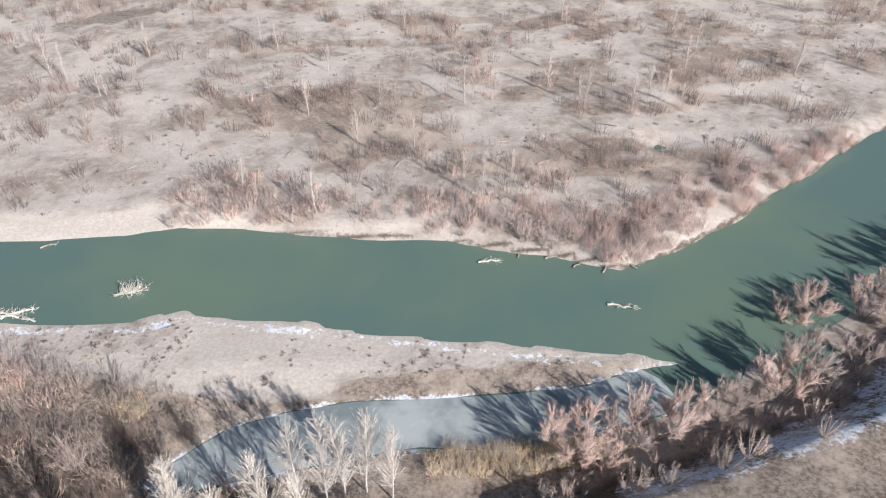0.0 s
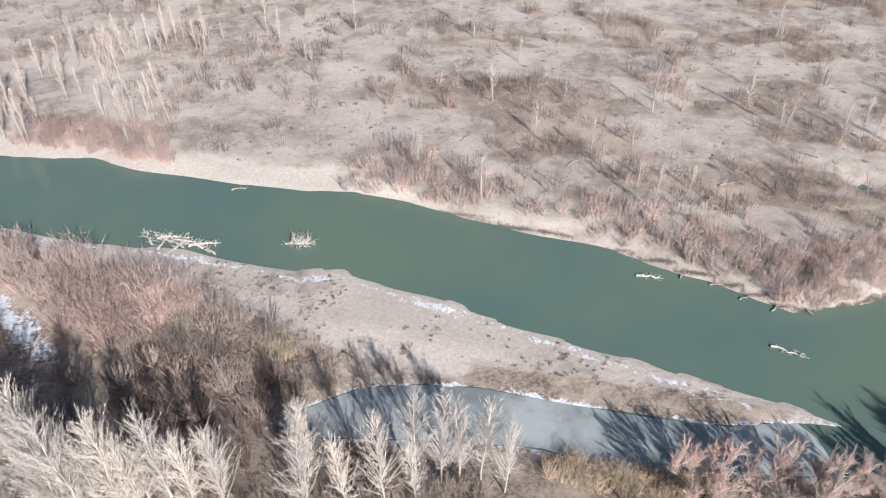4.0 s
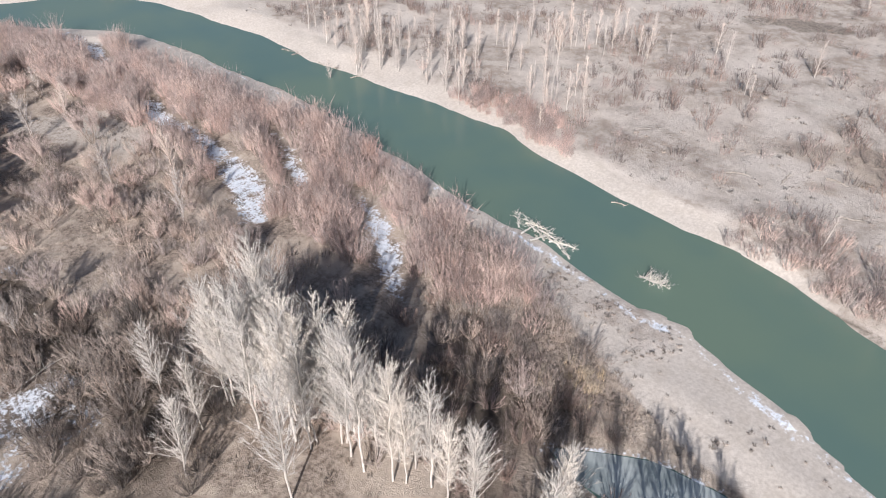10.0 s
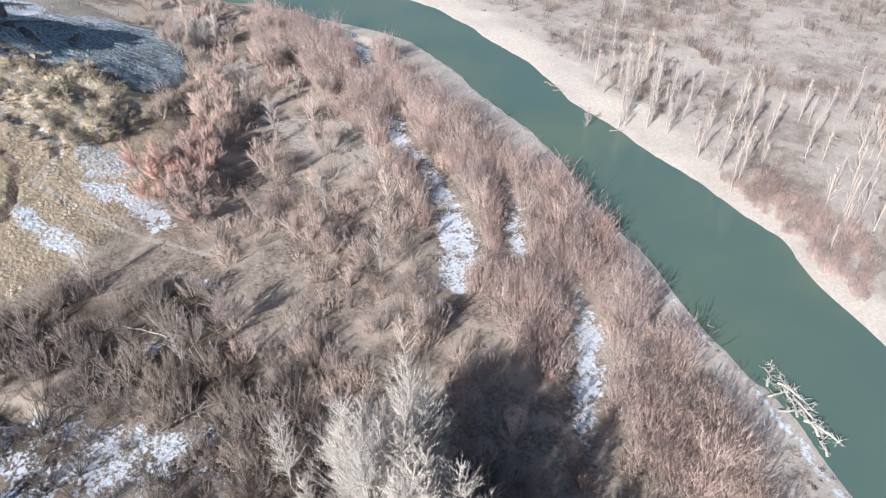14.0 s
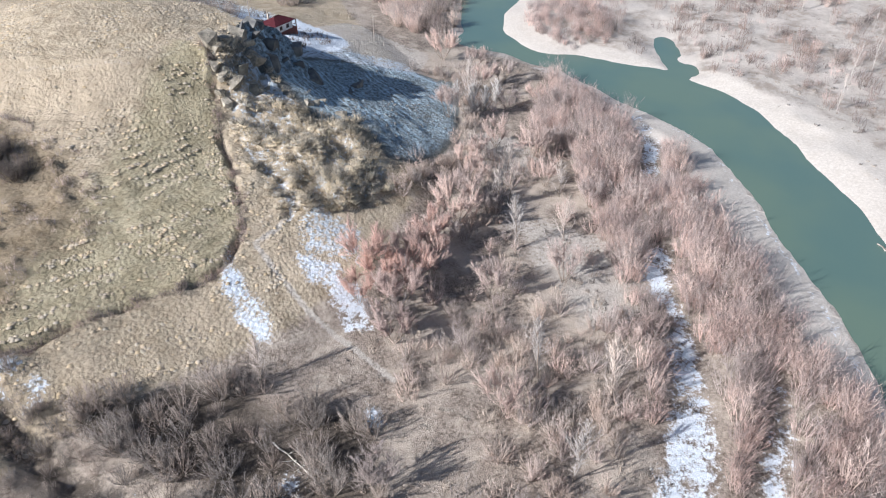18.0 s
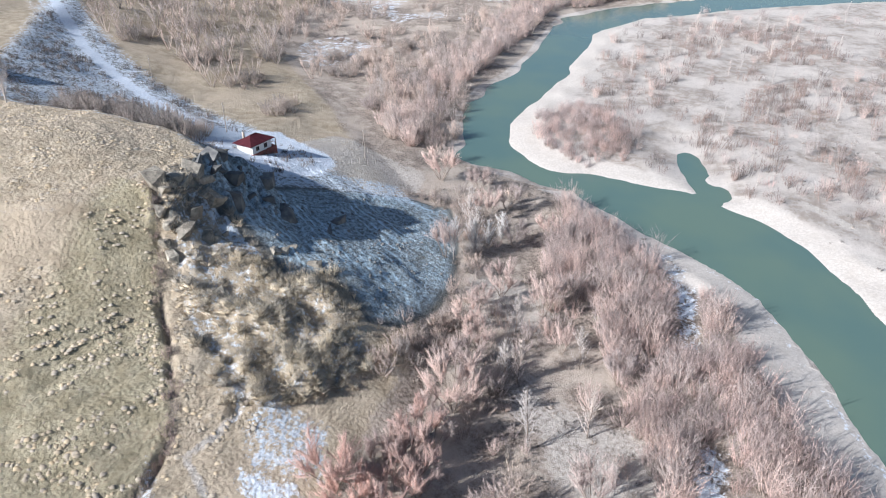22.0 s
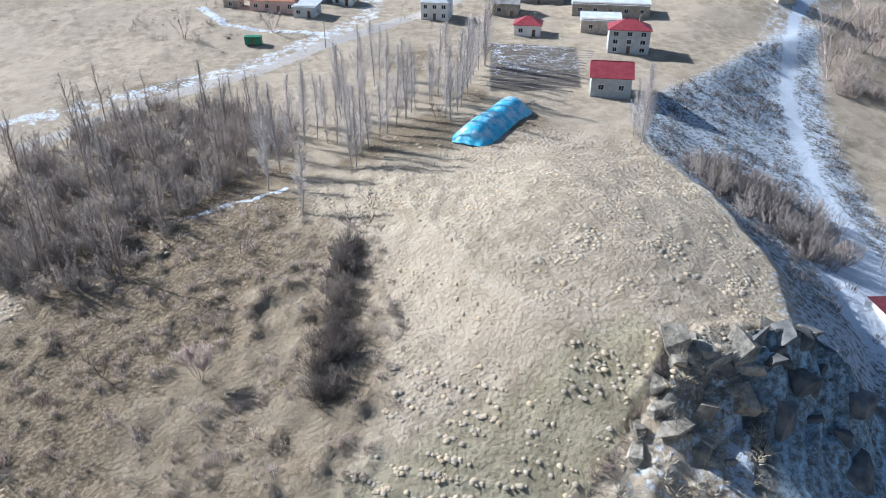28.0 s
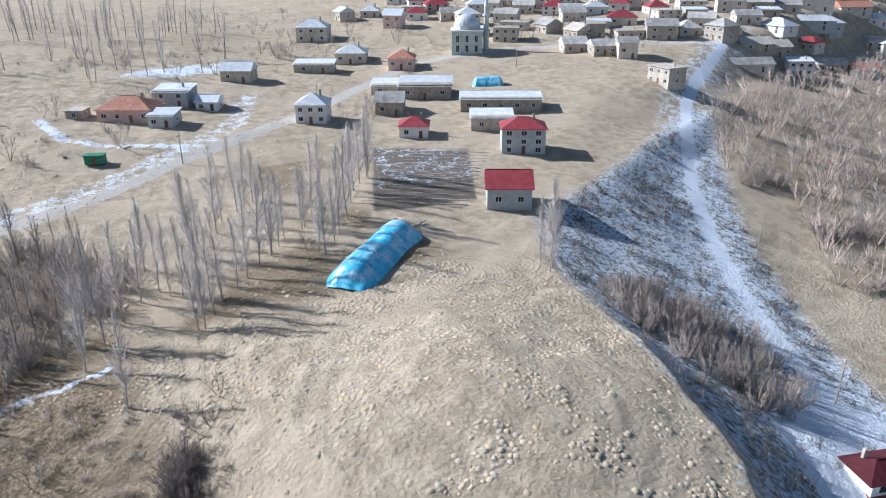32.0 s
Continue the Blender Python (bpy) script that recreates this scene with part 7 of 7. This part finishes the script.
snag(-48.5, 82.5, 600, 4.2, 90, "bleached tree top stranded in the river", 20, 1.3)
snag(7.5, 89.5, 601, 3.6, 26, "bleached dead branches in the shallow water", 10, 0.6)
snag(26.5, 78.5, 602, 3.8, 22, "dead tree stranded in the river", -15, 0.6)
for k, (sx, sy, tn) in enumerate([(-71, 78.2, 160), (-68, 77.8, 150), (-65, 77.8, 170), (-62, 77.6, 155), (-73, 77.5, 140), (-69.5, 78.6, 20), (-66.5, 78.4, 5), (-63.5, 78.4, 30), (-70, 77.4, 100), (-67, 77.2, 80)]):
    snag(sx, sy - 0.6, 610 + k, 4.4, 24, "bleached driftwood trunk washed onto the shore", tn, 0.5, 0.2)
for k, (sx, sy, tn) in enumerate([(-165, 80.5, 30), (-161, 81.5, 60), (-152, 83.2, 10), (-147, 85.2, 40), (-140.5, 86.2, 80)]):
    snag(sx, sy, 620 + k, 3.4, 10, "dark drift branches at the water's edge", tn, 0.7, wood=M_OLDWOOD)
for k, (sx, sy, tn) in enumerate([(22, 88.6, 30), (26, 87.6, 60), (30, 88.4, 120), (18, 90.4, 10), (13, 91.6, 50), (-66, 94.8, 40)]):
    snag(sx, sy, 640 + k, 3.0, 8, "drift branches caught on the bank", tn, 0.6, wood=M_OLDWOOD)
for k, (sx, sy, tn) in enumerate([(-45, 130, 10), (-58, 118, 40), (-30, 122, 80), (-66, 126, 150), (-8, 118, 60), (-40, 110, 20), (-24, 134, 170), (-52, 124, 100), (12, 126, 15), (20, 118, 40), (-14, 110, 130), (34, 132, 160), (-80, 118, 60), (-38, 120, 45)]):
    snag(sx, sy, 660 + k, 4.5, 4, "fallen bleached trunk lying in the dry grass", tn, 0.4, ground_at(sx, sy), M_OLDWOOD)
for k, (sx, sy, tn) in enumerate([(-86, -2, 70), (-92, 6, 20), (-84, 4, 110), (-100, -4, 60), (-78, 6, 140)]):
    snag(sx, sy, 680 + k, 7.0, 10, "fallen pale tree among dark bushes", tn, 0.6, ground_at(sx, sy))
for k, (sx, sy, tn) in enumerate([(-191.5, -128.5, 30), (-190, -131, 100), (-193, -126.5, 150)]):
    pile = snag(sx, sy, 700 + k, 4.2, 14, "pile of pale cut branches beside the covered stack", tn, 0.5, ground_at(sx, sy), M_DRIFT)
    pile.name = "brush_pile"
    tagged(pile, category="brush pile", group="brush piles")
